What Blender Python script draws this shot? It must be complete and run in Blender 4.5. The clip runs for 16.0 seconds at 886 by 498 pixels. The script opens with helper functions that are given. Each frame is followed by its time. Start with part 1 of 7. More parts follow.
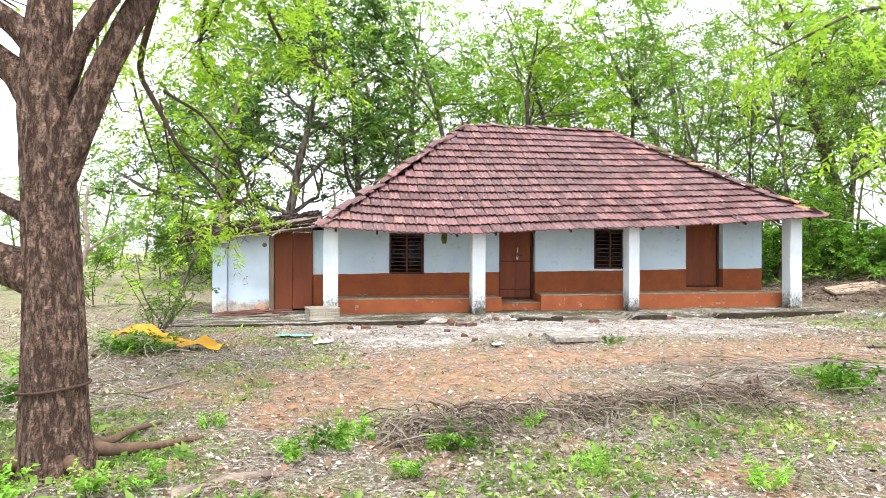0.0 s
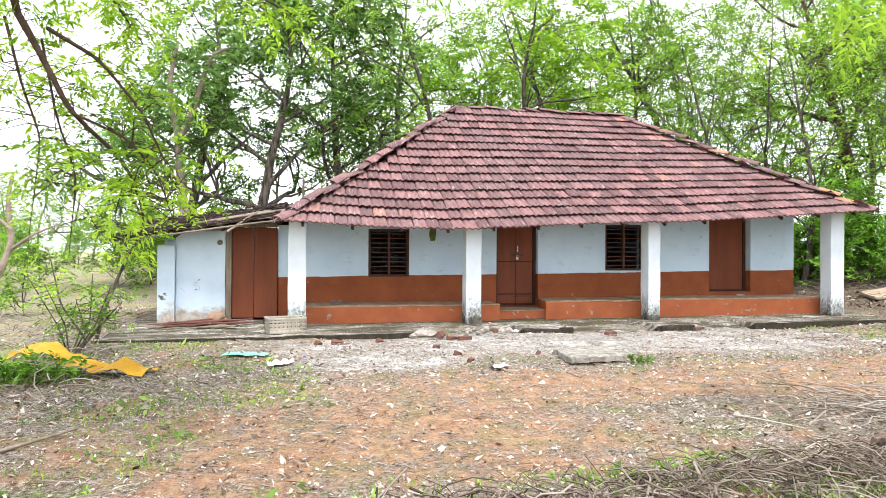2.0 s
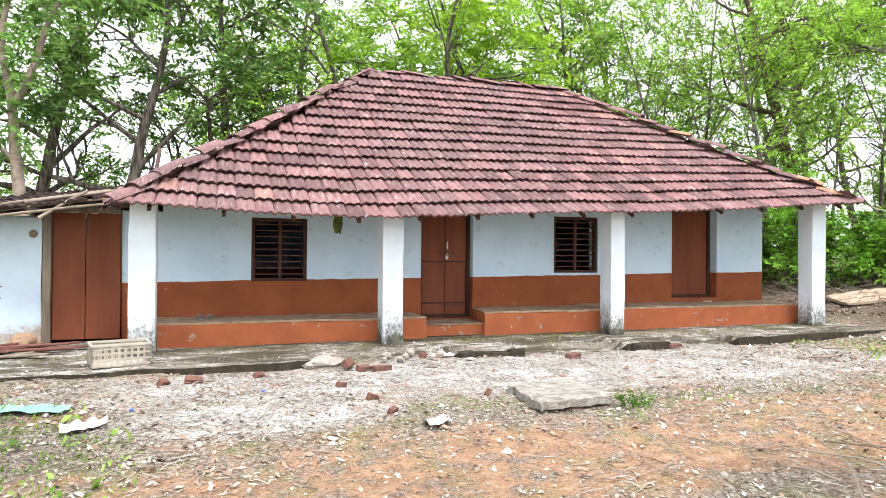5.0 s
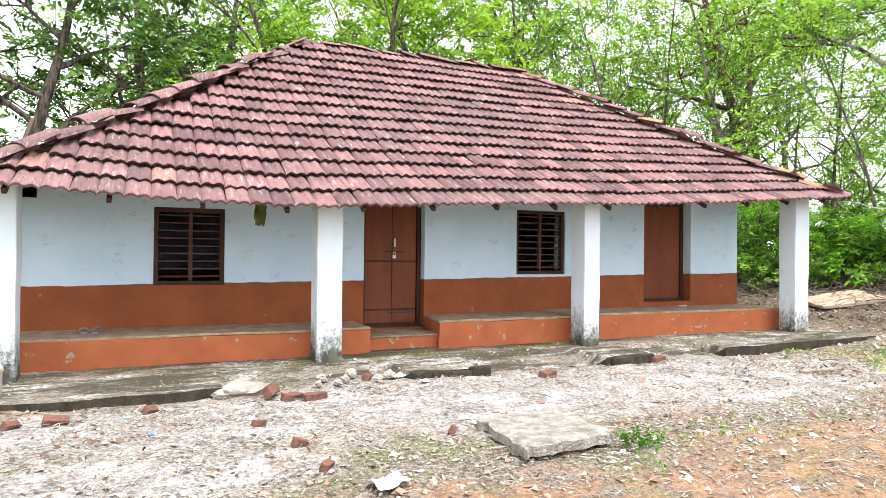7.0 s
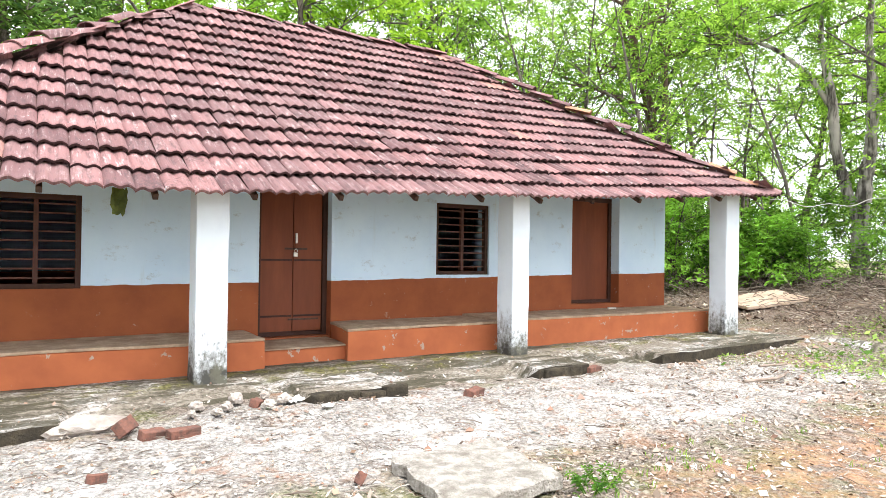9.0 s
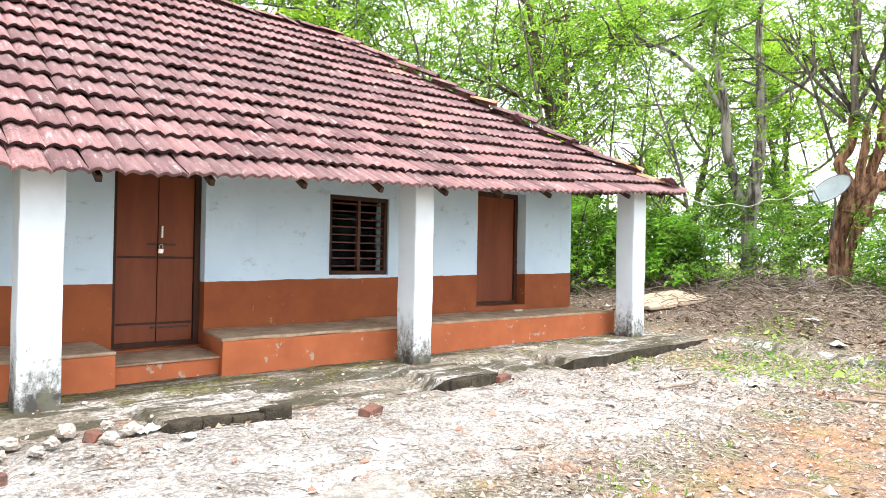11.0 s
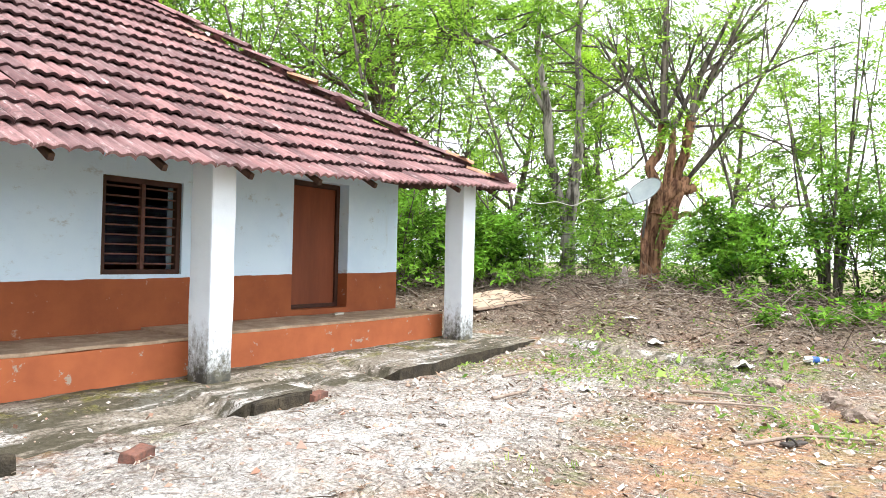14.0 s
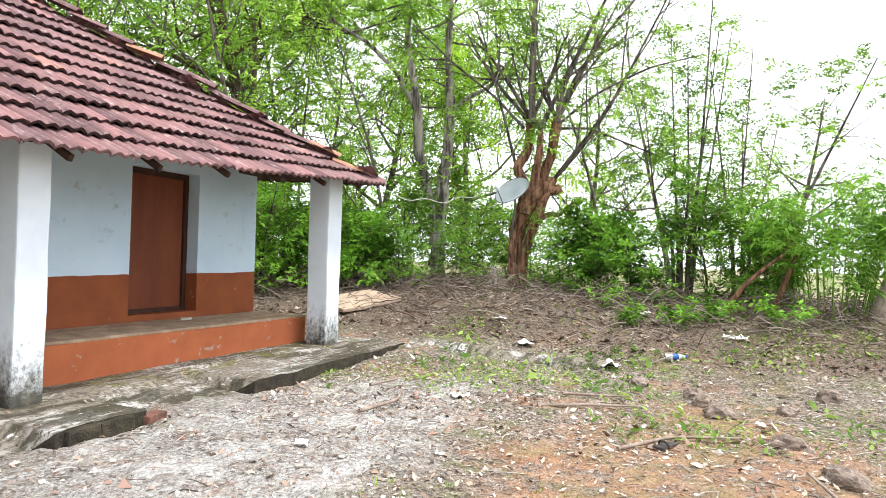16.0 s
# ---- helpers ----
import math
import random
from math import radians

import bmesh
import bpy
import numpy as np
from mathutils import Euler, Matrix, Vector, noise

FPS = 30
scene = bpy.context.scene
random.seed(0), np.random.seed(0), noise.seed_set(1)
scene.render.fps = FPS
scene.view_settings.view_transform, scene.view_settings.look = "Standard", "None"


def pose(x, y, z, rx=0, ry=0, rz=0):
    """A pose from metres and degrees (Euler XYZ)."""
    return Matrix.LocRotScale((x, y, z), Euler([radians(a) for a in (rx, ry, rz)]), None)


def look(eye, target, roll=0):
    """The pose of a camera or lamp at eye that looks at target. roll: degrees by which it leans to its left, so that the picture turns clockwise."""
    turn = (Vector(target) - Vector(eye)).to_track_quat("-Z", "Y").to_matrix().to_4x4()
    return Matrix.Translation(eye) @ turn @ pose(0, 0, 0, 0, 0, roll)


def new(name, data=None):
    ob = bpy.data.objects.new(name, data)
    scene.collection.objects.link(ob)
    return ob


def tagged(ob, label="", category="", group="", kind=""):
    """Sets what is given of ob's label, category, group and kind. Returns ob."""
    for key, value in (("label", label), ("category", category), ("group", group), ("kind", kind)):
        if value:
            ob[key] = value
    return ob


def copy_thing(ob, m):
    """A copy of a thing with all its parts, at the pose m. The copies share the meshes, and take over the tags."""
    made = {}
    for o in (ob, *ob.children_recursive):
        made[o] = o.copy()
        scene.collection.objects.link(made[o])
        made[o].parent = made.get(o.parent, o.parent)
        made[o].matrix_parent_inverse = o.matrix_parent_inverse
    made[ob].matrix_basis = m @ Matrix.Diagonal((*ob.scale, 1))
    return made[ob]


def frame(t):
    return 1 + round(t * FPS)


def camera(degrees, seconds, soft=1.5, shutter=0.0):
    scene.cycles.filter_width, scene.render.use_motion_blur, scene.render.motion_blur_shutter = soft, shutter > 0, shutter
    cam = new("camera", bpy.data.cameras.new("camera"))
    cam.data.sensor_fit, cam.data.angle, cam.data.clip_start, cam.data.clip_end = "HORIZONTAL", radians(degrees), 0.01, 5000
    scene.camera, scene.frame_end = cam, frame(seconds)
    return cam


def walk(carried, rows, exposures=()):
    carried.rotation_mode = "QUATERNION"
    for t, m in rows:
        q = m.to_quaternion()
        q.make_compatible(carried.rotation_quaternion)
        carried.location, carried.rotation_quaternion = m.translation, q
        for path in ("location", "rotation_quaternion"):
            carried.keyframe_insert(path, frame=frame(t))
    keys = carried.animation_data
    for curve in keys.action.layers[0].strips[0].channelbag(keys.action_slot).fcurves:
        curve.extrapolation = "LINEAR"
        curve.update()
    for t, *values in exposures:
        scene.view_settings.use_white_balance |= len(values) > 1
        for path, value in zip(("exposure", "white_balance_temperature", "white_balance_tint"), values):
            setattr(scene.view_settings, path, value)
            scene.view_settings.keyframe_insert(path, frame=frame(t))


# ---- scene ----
cam = camera(67.6, 16.0, soft=0.7)
METRES, EYE, TILT, LEAN, TURN = 10.067, 1.5, 0.0, 0.0, -10.5
ROWS = [
    (0.0, 0.0, 0.0, 0.0, -0.0, 0.36, -0.27),
    (0.5, -0.0006, 0.0548, -0.0004, 0.0, 0.36, -0.28),
    (1.0, -0.0015, 0.1085, -0.0007, 0.01, 0.36, -0.29),
    (1.5, -0.0019, 0.1614, -0.0013, -0.07, 0.35, -0.28),
    (2.0, -0.0003, 0.2149, -0.0016, -1.03, 0.36, -0.32),
    (2.5, 0.0007, 0.2682, -0.0018, -2.65, 0.37, -0.38),
    (3.0, 0.002, 0.3197, -0.0031, -4.06, 0.37, -0.42),
    (3.5, 0.0042, 0.369, -0.0034, -5.35, 0.37, -0.45),
    (4.0, 0.0046, 0.4168, -0.0039, -6.58, 0.37, -0.47),
    (6.5, 0.017, 0.6265, -0.0078, -12.31, 0.51, -0.58),
    (7.0, 0.022, 0.6602, -0.0083, -13.87, 0.51, -0.62),
    (7.5, 0.0285, 0.6913, -0.0085, -15.53, 0.51, -0.66),
    (8.0, 0.0361, 0.7188, -0.0088, -17.27, 0.5, -0.71),
    (8.5, 0.0438, 0.7442, -0.0087, -19.22, 0.5, -0.76),
    (9.0, 0.0529, 0.7661, -0.0089, -21.29, 0.48, -0.82),
    (11.5, 0.0971, 0.8562, -0.013, -32.36, 0.75, -1.08),
    (12.0, 0.1072, 0.8689, -0.0133, -34.69, 0.78, -1.13),
    (12.5, 0.1174, 0.8802, -0.0135, -36.86, 0.81, -1.17),
    (13.0, 0.1277, 0.8921, -0.0136, -39.34, 0.83, -1.22),
    (13.5, 0.1374, 0.9038, -0.014, -42.16, 0.89, -1.27),
    (14.0, 0.148, 0.9136, -0.0143, -45.04, 0.93, -1.32),
    (14.5, 0.1586, 0.9231, -0.0142, -47.92, 0.99, -1.37),
    (15.0, 0.169, 0.9316, -0.0142, -50.78, 1.04, -1.41),
    (15.5, 0.1784, 0.9396, -0.0142, -53.64, 1.1, -1.44),
    (16.0, 0.1866, 0.9468, -0.0146, -56.47, 1.14, -1.47),
]
EXPOSURES = [(0.0, 0.37), (1.0, 0.33), (4.0, 0.40), (6.5, 0.52), (9.0, 0.70), (12.0, 0.79), (14.0, 0.66), (15.0, 0.54), (16.0, 0.32)]
walk(cam, [(t, pose(0, 0, EYE, TILT, LEAN, TURN) @ pose(METRES * x, METRES * y, METRES * z, 90 + pitch, roll, yaw)) for t, x, y, z, yaw, pitch, roll in ROWS], EXPOSURES)

# ---- world, sun, exposure ----
world = bpy.data.worlds.new("overcast_sky")
scene.world = world
world.use_nodes = True
wn = world.node_tree
sky = wn.nodes.new("ShaderNodeTexSky")
sky.sky_type, sky.sun_disc = "NISHITA", False
sky.sun_elevation, sky.sun_rotation = radians(62), radians(160)
sky.air_density, sky.dust_density = 1.0, 5.0
veil = wn.nodes.new("ShaderNodeMix")
veil.data_type = "RGBA"
veil.inputs["Factor"].default_value = 0.86
veil.inputs[7].default_value = (12.2, 12.6, 13.4, 1)
wn.links.new(sky.outputs[0], veil.inputs[6])
wn.links.new(veil.outputs[2], wn.nodes["Background"].inputs[0])
wn.nodes["Background"].inputs[1].default_value = 0.15

sun_data = bpy.data.lights.new("sun", "SUN")
sun_data.energy, sun_data.angle, sun_data.color = 3.1, radians(11), (1.0, 0.975, 0.94)
sun = new("sun", sun_data)
sun.matrix_world = look((5, 0, 30), (2.5, 13, 0))

# ---- materials ----


def mat(name, rough=0.85, metal=0.0, spec=0.3):
    m = bpy.data.materials.new(name)
    m.use_nodes = True
    b = m.node_tree.nodes["Principled BSDF"]
    b.inputs["Roughness"].default_value = rough
    b.inputs["Metallic"].default_value = metal
    b.inputs["Specular IOR Level"].default_value = spec
    return m


class Net:
    """Short hand for building a node tree."""

    def __init__(self, m):
        self.m, self.t = m, m.node_tree
        self.bsdf = self.t.nodes["Principled BSDF"]
        self.pos = None

    def add(self, kind, **values):
        n = self.t.nodes.new(kind)
        for k, v in values.items():
            n.inputs[k.replace("_", " ")].default_value = v
        return n

    def link(self, a, b):
        self.t.links.new(a, b)

    def where(self, world_space=False):
        if world_space:
            return self.t.nodes.new("ShaderNodeNewGeometry").outputs["Position"]
        return self.t.nodes.new("ShaderNodeTexCoord").outputs["Object"]

    def noise(self, scale, detail=5.0, rough=0.6, vec=None, stretch=None):
        n = self.add("ShaderNodeTexNoise", Scale=scale, Detail=detail, Roughness=rough)
        v = vec or self.where()
        if stretch:
            mp = self.t.nodes.new("ShaderNodeMapping")
            mp.inputs["Scale"].default_value = stretch
            self.link(v, mp.inputs["Vector"])
            v = mp.outputs[0]
        self.link(v, n.inputs["Vector"])
        return n.outputs["Fac"]

    def ramp(self, fac, lo, hi, a=0.0, b=1.0):
        n = self.t.nodes.new("ShaderNodeMapRange")
        n.interpolation_type = "SMOOTHSTEP"
        n.inputs["From Min"].default_value, n.inputs["From Max"].default_value = lo, hi
        n.inputs["To Min"].default_value, n.inputs["To Max"].default_value = a, b
        self.link(fac, n.inputs["Value"])
        return n.outputs[0]

    def math(self, op, a, b=None):
        n = self.t.nodes.new("ShaderNodeMath")
        n.operation = op
        for i, v in enumerate((a, b)):
            if v is None:
                continue
            if isinstance(v, (int, float)):
                n.inputs[i].default_value = v
            else:
                self.link(v, n.inputs[i])
        return n.outputs[0]

    def mix(self, fac, a, b):
        n = self.t.nodes.new("ShaderNodeMix")
        n.data_type = "RGBA"
        for v, i in ((fac, 0), (a, 6), (b, 7)):
            if isinstance(v, (int, float)):
                n.inputs[i].default_value = v
            elif isinstance(v, tuple):
                n.inputs[i].default_value = (*v, 1)
            else:
                self.link(v, n.inputs[i])
        return n.outputs[2]

    def color(self, c):
        self.link(c, self.bsdf.inputs["Base Color"])
        return self

    def bump(self, fac, strength=0.4, dist=0.01):
        n = self.t.nodes.new("ShaderNodeBump")
        n.inputs["Strength"].default_value, n.inputs["Distance"].default_value = strength, dist
        self.link(fac, n.inputs["Height"])
        self.link(n.outputs[0], self.bsdf.inputs["Normal"])
        return self

    def rand(self):
        return self.t.nodes.new("ShaderNodeObjectInfo").outputs["Random"]

    def island(self):
        return self.t.nodes.new("ShaderNodeNewGeometry").outputs["Random Per Island"]


def plain(name, c, c2=None, scale=8.0, rough=0.85, bump=0.3, dist=0.004, metal=0.0, spec=0.3, stretch=None):
    """A two-tone grained material."""
    m = mat(name, rough, metal, spec)
    n = Net(m)
    c2 = c2 or tuple(v * 0.65 for v in c)
    f = n.ramp(n.noise(scale, 6, 0.65, stretch=stretch), 0.3, 0.7)
    g = n.ramp(n.noise(scale * 7, 4, 0.6, stretch=stretch), 0.25, 0.8)
    n.color(n.mix(n.math("MULTIPLY", g, 0.45), n.mix(f, c, c2), c2))
    n.bump(g, bump, dist)
    return m


def wall_paint():
    """Pale blue limewash over a terracotta dado, the painted border wavering by hand."""
    m = mat("wall_paint", 0.9)
    n = Net(m)
    p = n.where(True)
    s = n.t.nodes.new("ShaderNodeSeparateXYZ")
    n.link(p, s.inputs[0])
    wob = n.math("MULTIPLY", n.math("SUBTRACT", n.noise(2.3, 3, vec=p), 0.5), 0.05)
    line = n.math("ADD", n.math("ADD", n.math("MULTIPLY", s.outputs[0], 0.0125), 1.015), wob)
    up = n.ramp(n.math("SUBTRACT", s.outputs[2], line), -0.004, 0.004)
    blue = n.mix(n.ramp(n.noise(1.2, 5, vec=p), 0.35, 0.75), (0.70, 0.86, 1.0), (0.61, 0.78, 0.95))
    scuff = n.ramp(n.noise(3.2, 9, 0.78, vec=p, stretch=(1, 1, 1.6)), 0.555, 0.66)
    blue = n.mix(n.math("MULTIPLY", scuff, 0.5), blue, (0.34, 0.36, 0.38))
    streak = n.ramp(n.noise(6, 6, 0.7, vec=p, stretch=(1, 1, 0.12)), 0.58, 0.75)
    blue = n.mix(n.math("MULTIPLY", streak, 0.28), blue, (0.50, 0.52, 0.50))
    # same terracotta as the plinth, its colour lowered for the veranda shade
    red = n.mix(n.ramp(n.noise(2.0, 6, vec=p), 0.3, 0.75), (0.35, 0.105, 0.04), (0.25, 0.07, 0.03))
    red = n.mix(n.math("MULTIPLY", n.ramp(n.noise(7, 8, 0.74, vec=p), 0.615, 0.66), 0.6), red, (0.45, 0.33, 0.26))
    n.color(n.mix(up, red, blue))
    n.bump(n.noise(14, 7, 0.7, vec=p), 0.35, 0.006)
    return m


def orange_paint():
    """The dado's terracotta on the plinth fronts, coloured brighter as if lit, chipped to cement."""
    m = mat("plinth_paint_lit", 0.85)
    n = Net(m)
    p = n.where(True)
    red = n.mix(n.ramp(n.noise(2.4, 6, vec=p), 0.3, 0.75), (0.50, 0.15, 0.06), (0.38, 0.11, 0.047))
    chip = n.ramp(n.noise(4.5, 8, 0.72, vec=p), 0.615, 0.635)
    n.color(n.mix(chip, red, (0.42, 0.33, 0.26)))
    n.bump(n.noise(16, 7, 0.7, vec=p), 0.4, 0.006)
    return m


def pillar_paint():
    """White limewash, black mould climbing from the foot."""
    m = mat("pillar_limewash", 0.9)
    n = Net(m)
    p = n.where(True)
    s = n.t.nodes.new("ShaderNodeSeparateXYZ")
    n.link(p, s.inputs[0])
    white = n.mix(n.ramp(n.noise(3, 6, vec=p), 0.4, 0.8), (0.80, 0.87, 0.94), (0.71, 0.78, 0.86))
    edge = n.math("ADD", s.outputs[2], n.math("MULTIPLY", n.math("SUBTRACT", n.noise(7, 9, 0.75, vec=p), 0.5), 1.1))
    grime = n.ramp(n.math("ADD", s.outputs[2], n.math("MULTIPLY", n.noise(18, 6, 0.7, vec=p), 0.9)), 0.8, 1.15, 0.5, 0.0)
    c = n.mix(grime, white, (0.34, 0.32, 0.28))
    speck = n.ramp(n.noise(22, 8, 0.78, vec=p, stretch=(1, 1, 0.55)), 0.36, 0.62)
    mould = n.math("MAXIMUM", n.math("MULTIPLY", n.ramp(edge, 0.36, 0.80, 0.9, 0.0), speck), n.ramp(edge, 0.27, 0.47, 0.95, 0.0))
    c = n.mix(mould, c, n.mix(n.ramp(n.noise(9, 5, vec=p), 0.4, 0.6), (0.038, 0.035, 0.028), (0.095, 0.09, 0.06)))
    n.color(c).bump(n.noise(20, 7, 0.7, vec=p), 0.4, 0.006)
    return m


def tile_clay(per_island):
    """Weathered Mangalore clay tile: maroon with pale bloom and black mould, each tile its own tone."""
    m = mat("roof_clay_joined" if per_island else "roof_clay", 0.82)
    n = Net(m)
    p = n.where(True)
    r = n.island() if per_island else n.rand()
    tone = n.mix(n.ramp(r, 0.0, 1.0), (0.13, 0.066, 0.068), (0.275, 0.14, 0.137))
    hot = n.math("GREATER_THAN", r, 0.985)
    tone = n.mix(n.math("MULTIPLY", hot, 0.5), tone, (0.46, 0.23, 0.16))
    patch = n.ramp(n.noise(0.7, 5, 0.65, vec=p), 0.42, 0.62)
    tone = n.mix(n.math("MULTIPLY", patch, 0.45), tone, (0.20, 0.125, 0.125))
    streak = n.ramp(n.noise(38, 5, 0.7, vec=p, stretch=(1, 0.1, 0.1)), 0.5, 0.68)
    bloom = n.math("MULTIPLY", streak, n.ramp(n.noise(5, 6, 0.72, vec=p), 0.40, 0.66))
    c = n.mix(n.math("MULTIPLY", bloom, 0.75), tone, (0.56, 0.45, 0.44))
    soot = n.ramp(n.noise(30, 5, 0.7, vec=p, stretch=(1, 0.16, 0.16)), 0.5, 0.36)
    c = n.mix(n.math("MULTIPLY", soot, 0.5), c, (0.075, 0.05, 0.052))
    big = n.ramp(n.noise(0.9, 5, 0.65, vec=p), 0.5, 0.70)
    fine = n.ramp(n.noise(26, 6, 0.75, vec=p), 0.42, 0.62)
    c = n.mix(n.math("MULTIPLY", n.math("MULTIPLY", big, fine), 0.8), c, (0.05, 0.036, 0.038))
    c = n.mix(n.math("MULTIPLY", n.ramp(n.noise(20, 4, 0.6, vec=p), 0.70, 0.74), 0.7), c, (0.66, 0.62, 0.60))
    n.color(c).bump(n.noise(40, 6, 0.7, vec=p), 0.5, 0.004)
    return m


def leafy(name, a, b, glow=0.45):
    """Thin leaf: diffuse with light coming through, tone changing leaf by leaf."""
    m = bpy.data.materials.new(name)
    m.use_nodes = True
    n = Net(m)
    clump = n.ramp(n.noise(1.4, 3, 0.6, vec=n.where(True)), 0.38, 0.62)
    tone = n.math("ADD", n.math("ADD", n.math("MULTIPLY", n.island(), 0.40), n.math("MULTIPLY", clump, 0.42)), n.math("MULTIPLY", n.rand(), 0.18))
    tone = n.ramp(tone, 0.18, 0.86)
    c = n.mix(tone, a, b)
    n.link(c, n.bsdf.inputs["Base Color"])
    n.bsdf.inputs["Roughness"].default_value = 0.6
    n.bsdf.inputs["Specular IOR Level"].default_value = 0.1
    tr = n.t.nodes.new("ShaderNodeBsdfTranslucent")
    warm = n.mix(0.25, c, (0.42, 0.62, 0.06))
    n.link(warm, tr.inputs[0])
    mx = n.t.nodes.new("ShaderNodeMixShader")
    mx.inputs[0].default_value = glow
    n.link(n.bsdf.outputs[0], mx.inputs[1])
    n.link(tr.outputs[0], mx.inputs[2])
    n.link(mx.outputs[0], n.t.nodes["Material Output"].inputs[0])
    return m


def bark(name, a, b, scale=9.0, depth=0.02):
    m = mat(name, 0.95, spec=0.1)
    n = Net(m)
    p = n.where(True)
    ridge = n.noise(scale, 7, 0.65, vec=p, stretch=(1, 1, 0.14))
    f = n.ramp(ridge, 0.38, 0.62)
    c = n.mix(f, a, b)
    c = n.mix(n.math("MULTIPLY", n.ramp(n.noise(scale * 0.35, 5, vec=p), 0.5, 0.72), 0.5), c, tuple(v * 1.5 for v in b))
    n.color(c).bump(ridge, 0.9, depth)
    return m


def cracked_bark():
    """Thick brown bark split into long plates by dark cracks."""
    m = mat("bark_cracked", 0.95, spec=0.1)
    n = Net(m)
    p = n.where(True)
    ridge = n.noise(30, 8, 0.74, vec=p, stretch=(1, 1, 0.32))
    plate = n.ramp(ridge, 0.40, 0.56)
    cross = n.ramp(n.noise(34, 6, 0.7, vec=p, stretch=(0.7, 0.7, 1.3)), 0.36, 0.5)
    plate = n.math("MULTIPLY", plate, n.math("ADD", n.math("MULTIPLY", cross, 0.6), 0.4))
    fine = n.noise(90, 6, 0.75, vec=p)
    c = n.mix(n.ramp(fine, 0.32, 0.68), (0.19, 0.115, 0.085), (0.42, 0.29, 0.23))
    c = n.mix(n.ramp(n.noise(3.0, 4, vec=p), 0.45, 0.7), c, (0.27, 0.19, 0.155))
    c = n.mix(plate, (0.075, 0.047, 0.037), c)
    n.color(c).bump(n.math("ADD", plate, n.math("MULTIPLY", fine, 0.5)), 1.0, 0.022)
    return m


def ground_soil():
    """Red laterite with pale lime dust, dry litter and thin moss, each in its own wandering patches."""
    m = mat("ground_soil", 0.95, spec=0.15)
    n = Net(m)
    p = n.where(True)
    s = n.t.nodes.new("ShaderNodeSeparateXYZ")
    n.link(p, s.inputs[0])

    def patch(cx, cy, rx, ry):
        a = n.math("DIVIDE", n.math("SUBTRACT", s.outputs[0], cx), rx)
        b = n.math("DIVIDE", n.math("SUBTRACT", s.outputs[1], cy), ry)
        d = n.math("SQRT", n.math("ADD", n.math("MULTIPLY", a, a), n.math("MULTIPLY", b, b)))
        d = n.math("ADD", d, n.math("MULTIPLY", n.math("SUBTRACT", n.noise(0.9, 6, 0.65, vec=p), 0.5), 1.6))
        return n.ramp(d, 0.7, 1.25, 1.0, 0.0)

    fine = n.noise(34, 8, 0.8, vec=p)
    mid = n.noise(5.5, 7, 0.7, vec=p)
    litter = n.mix(n.ramp(fine, 0.36, 0.64), (0.075, 0.052, 0.039), (0.47, 0.40, 0.335))
    soil = n.mix(n.ramp(mid, 0.35, 0.7), (0.34, 0.155, 0.08), (0.50, 0.325, 0.205))
    soil = n.mix(n.ramp(fine, 0.58, 0.72), soil, (0.52, 0.42, 0.34))
    soil = n.mix(n.ramp(fine, 0.40, 0.30), soil, (0.20, 0.11, 0.07))
    lime = n.mix(n.ramp(fine, 0.34, 0.6), (0.17, 0.15, 0.135), (0.56, 0.54, 0.51))
    lime = n.mix(n.ramp(n.noise(1.9, 8, 0.72, vec=p, stretch=(0.6, 1.3, 1)), 0.50, 0.57), lime, n.mix(n.ramp(fine, 0.3, 0.7), (0.46, 0.45, 0.43), (0.74, 0.73, 0.71)))
    moss = n.mix(n.ramp(fine, 0.4, 0.62), (0.10, 0.14, 0.04), (0.31, 0.31, 0.15))
    reds = n.math("MAXIMUM", n.math("MAXIMUM", patch(1.0, 7.6, 2.4, 1.4), patch(7.5, 9.2, 3.2, 1.3)), n.math("MAXIMUM", patch(3.0, 9.3, 2.8, 0.9), patch(9.6, 9.0, 1.6, 0.8)))
    limes = n.math("MAXIMUM", n.math("MAXIMUM", patch(3.6, 12.0, 4.2, 0.9), patch(7.6, 11.9, 2.6, 1.1)), patch(1.4, 10.9, 1.3, 0.5))
    c = n.mix(n.math("MULTIPLY", n.ramp(n.noise(1.1, 6, 0.65, vec=p), 0.5, 0.62), 0.75), litter, soil)
    c = n.mix(n.math("MULTIPLY", reds, n.ramp(mid, 0.36, 0.58)), c, soil)
    c = n.mix(n.math("MULTIPLY", limes, n.ramp(mid, 0.25, 0.55)), c, lime)
    mossy = n.math("MULTIPLY", n.ramp(n.noise(1.7, 7, 0.7, vec=p), 0.46, 0.62), n.math("SUBTRACT", 1.0, n.math("MAXIMUM", limes, n.math("MULTIPLY", reds, 0.45))))
    c = n.mix(n.math("MULTIPLY", mossy, 0.7), c, moss)
    crumb = n.t.nodes.new("ShaderNodeTexVoronoi")
    crumb.inputs["Scale"].default_value = 30.0
    n.link(p, crumb.inputs["Vector"])
    cell = n.t.nodes.new("ShaderNodeSeparateColor")
    n.link(crumb.outputs["Color"], cell.inputs[0])
    edge = n.ramp(crumb.outputs["Distance"], 0.25, 0.6)
    strewn = n.math("MULTIPLY", n.ramp(n.noise(2.6, 7, 0.72, vec=p), 0.42, 0.60), n.math("SUBTRACT", 1.0, n.math("MULTIPLY", reds, 0.75)))
    pale = n.math("MULTIPLY", n.ramp(cell.outputs[0], 0.62, 0.68), strewn)
    c = n.mix(n.math("MULTIPLY", pale, 0.62), c, n.mix(cell.outputs[1], (0.48, 0.43, 0.37), (0.78, 0.74, 0.68)))
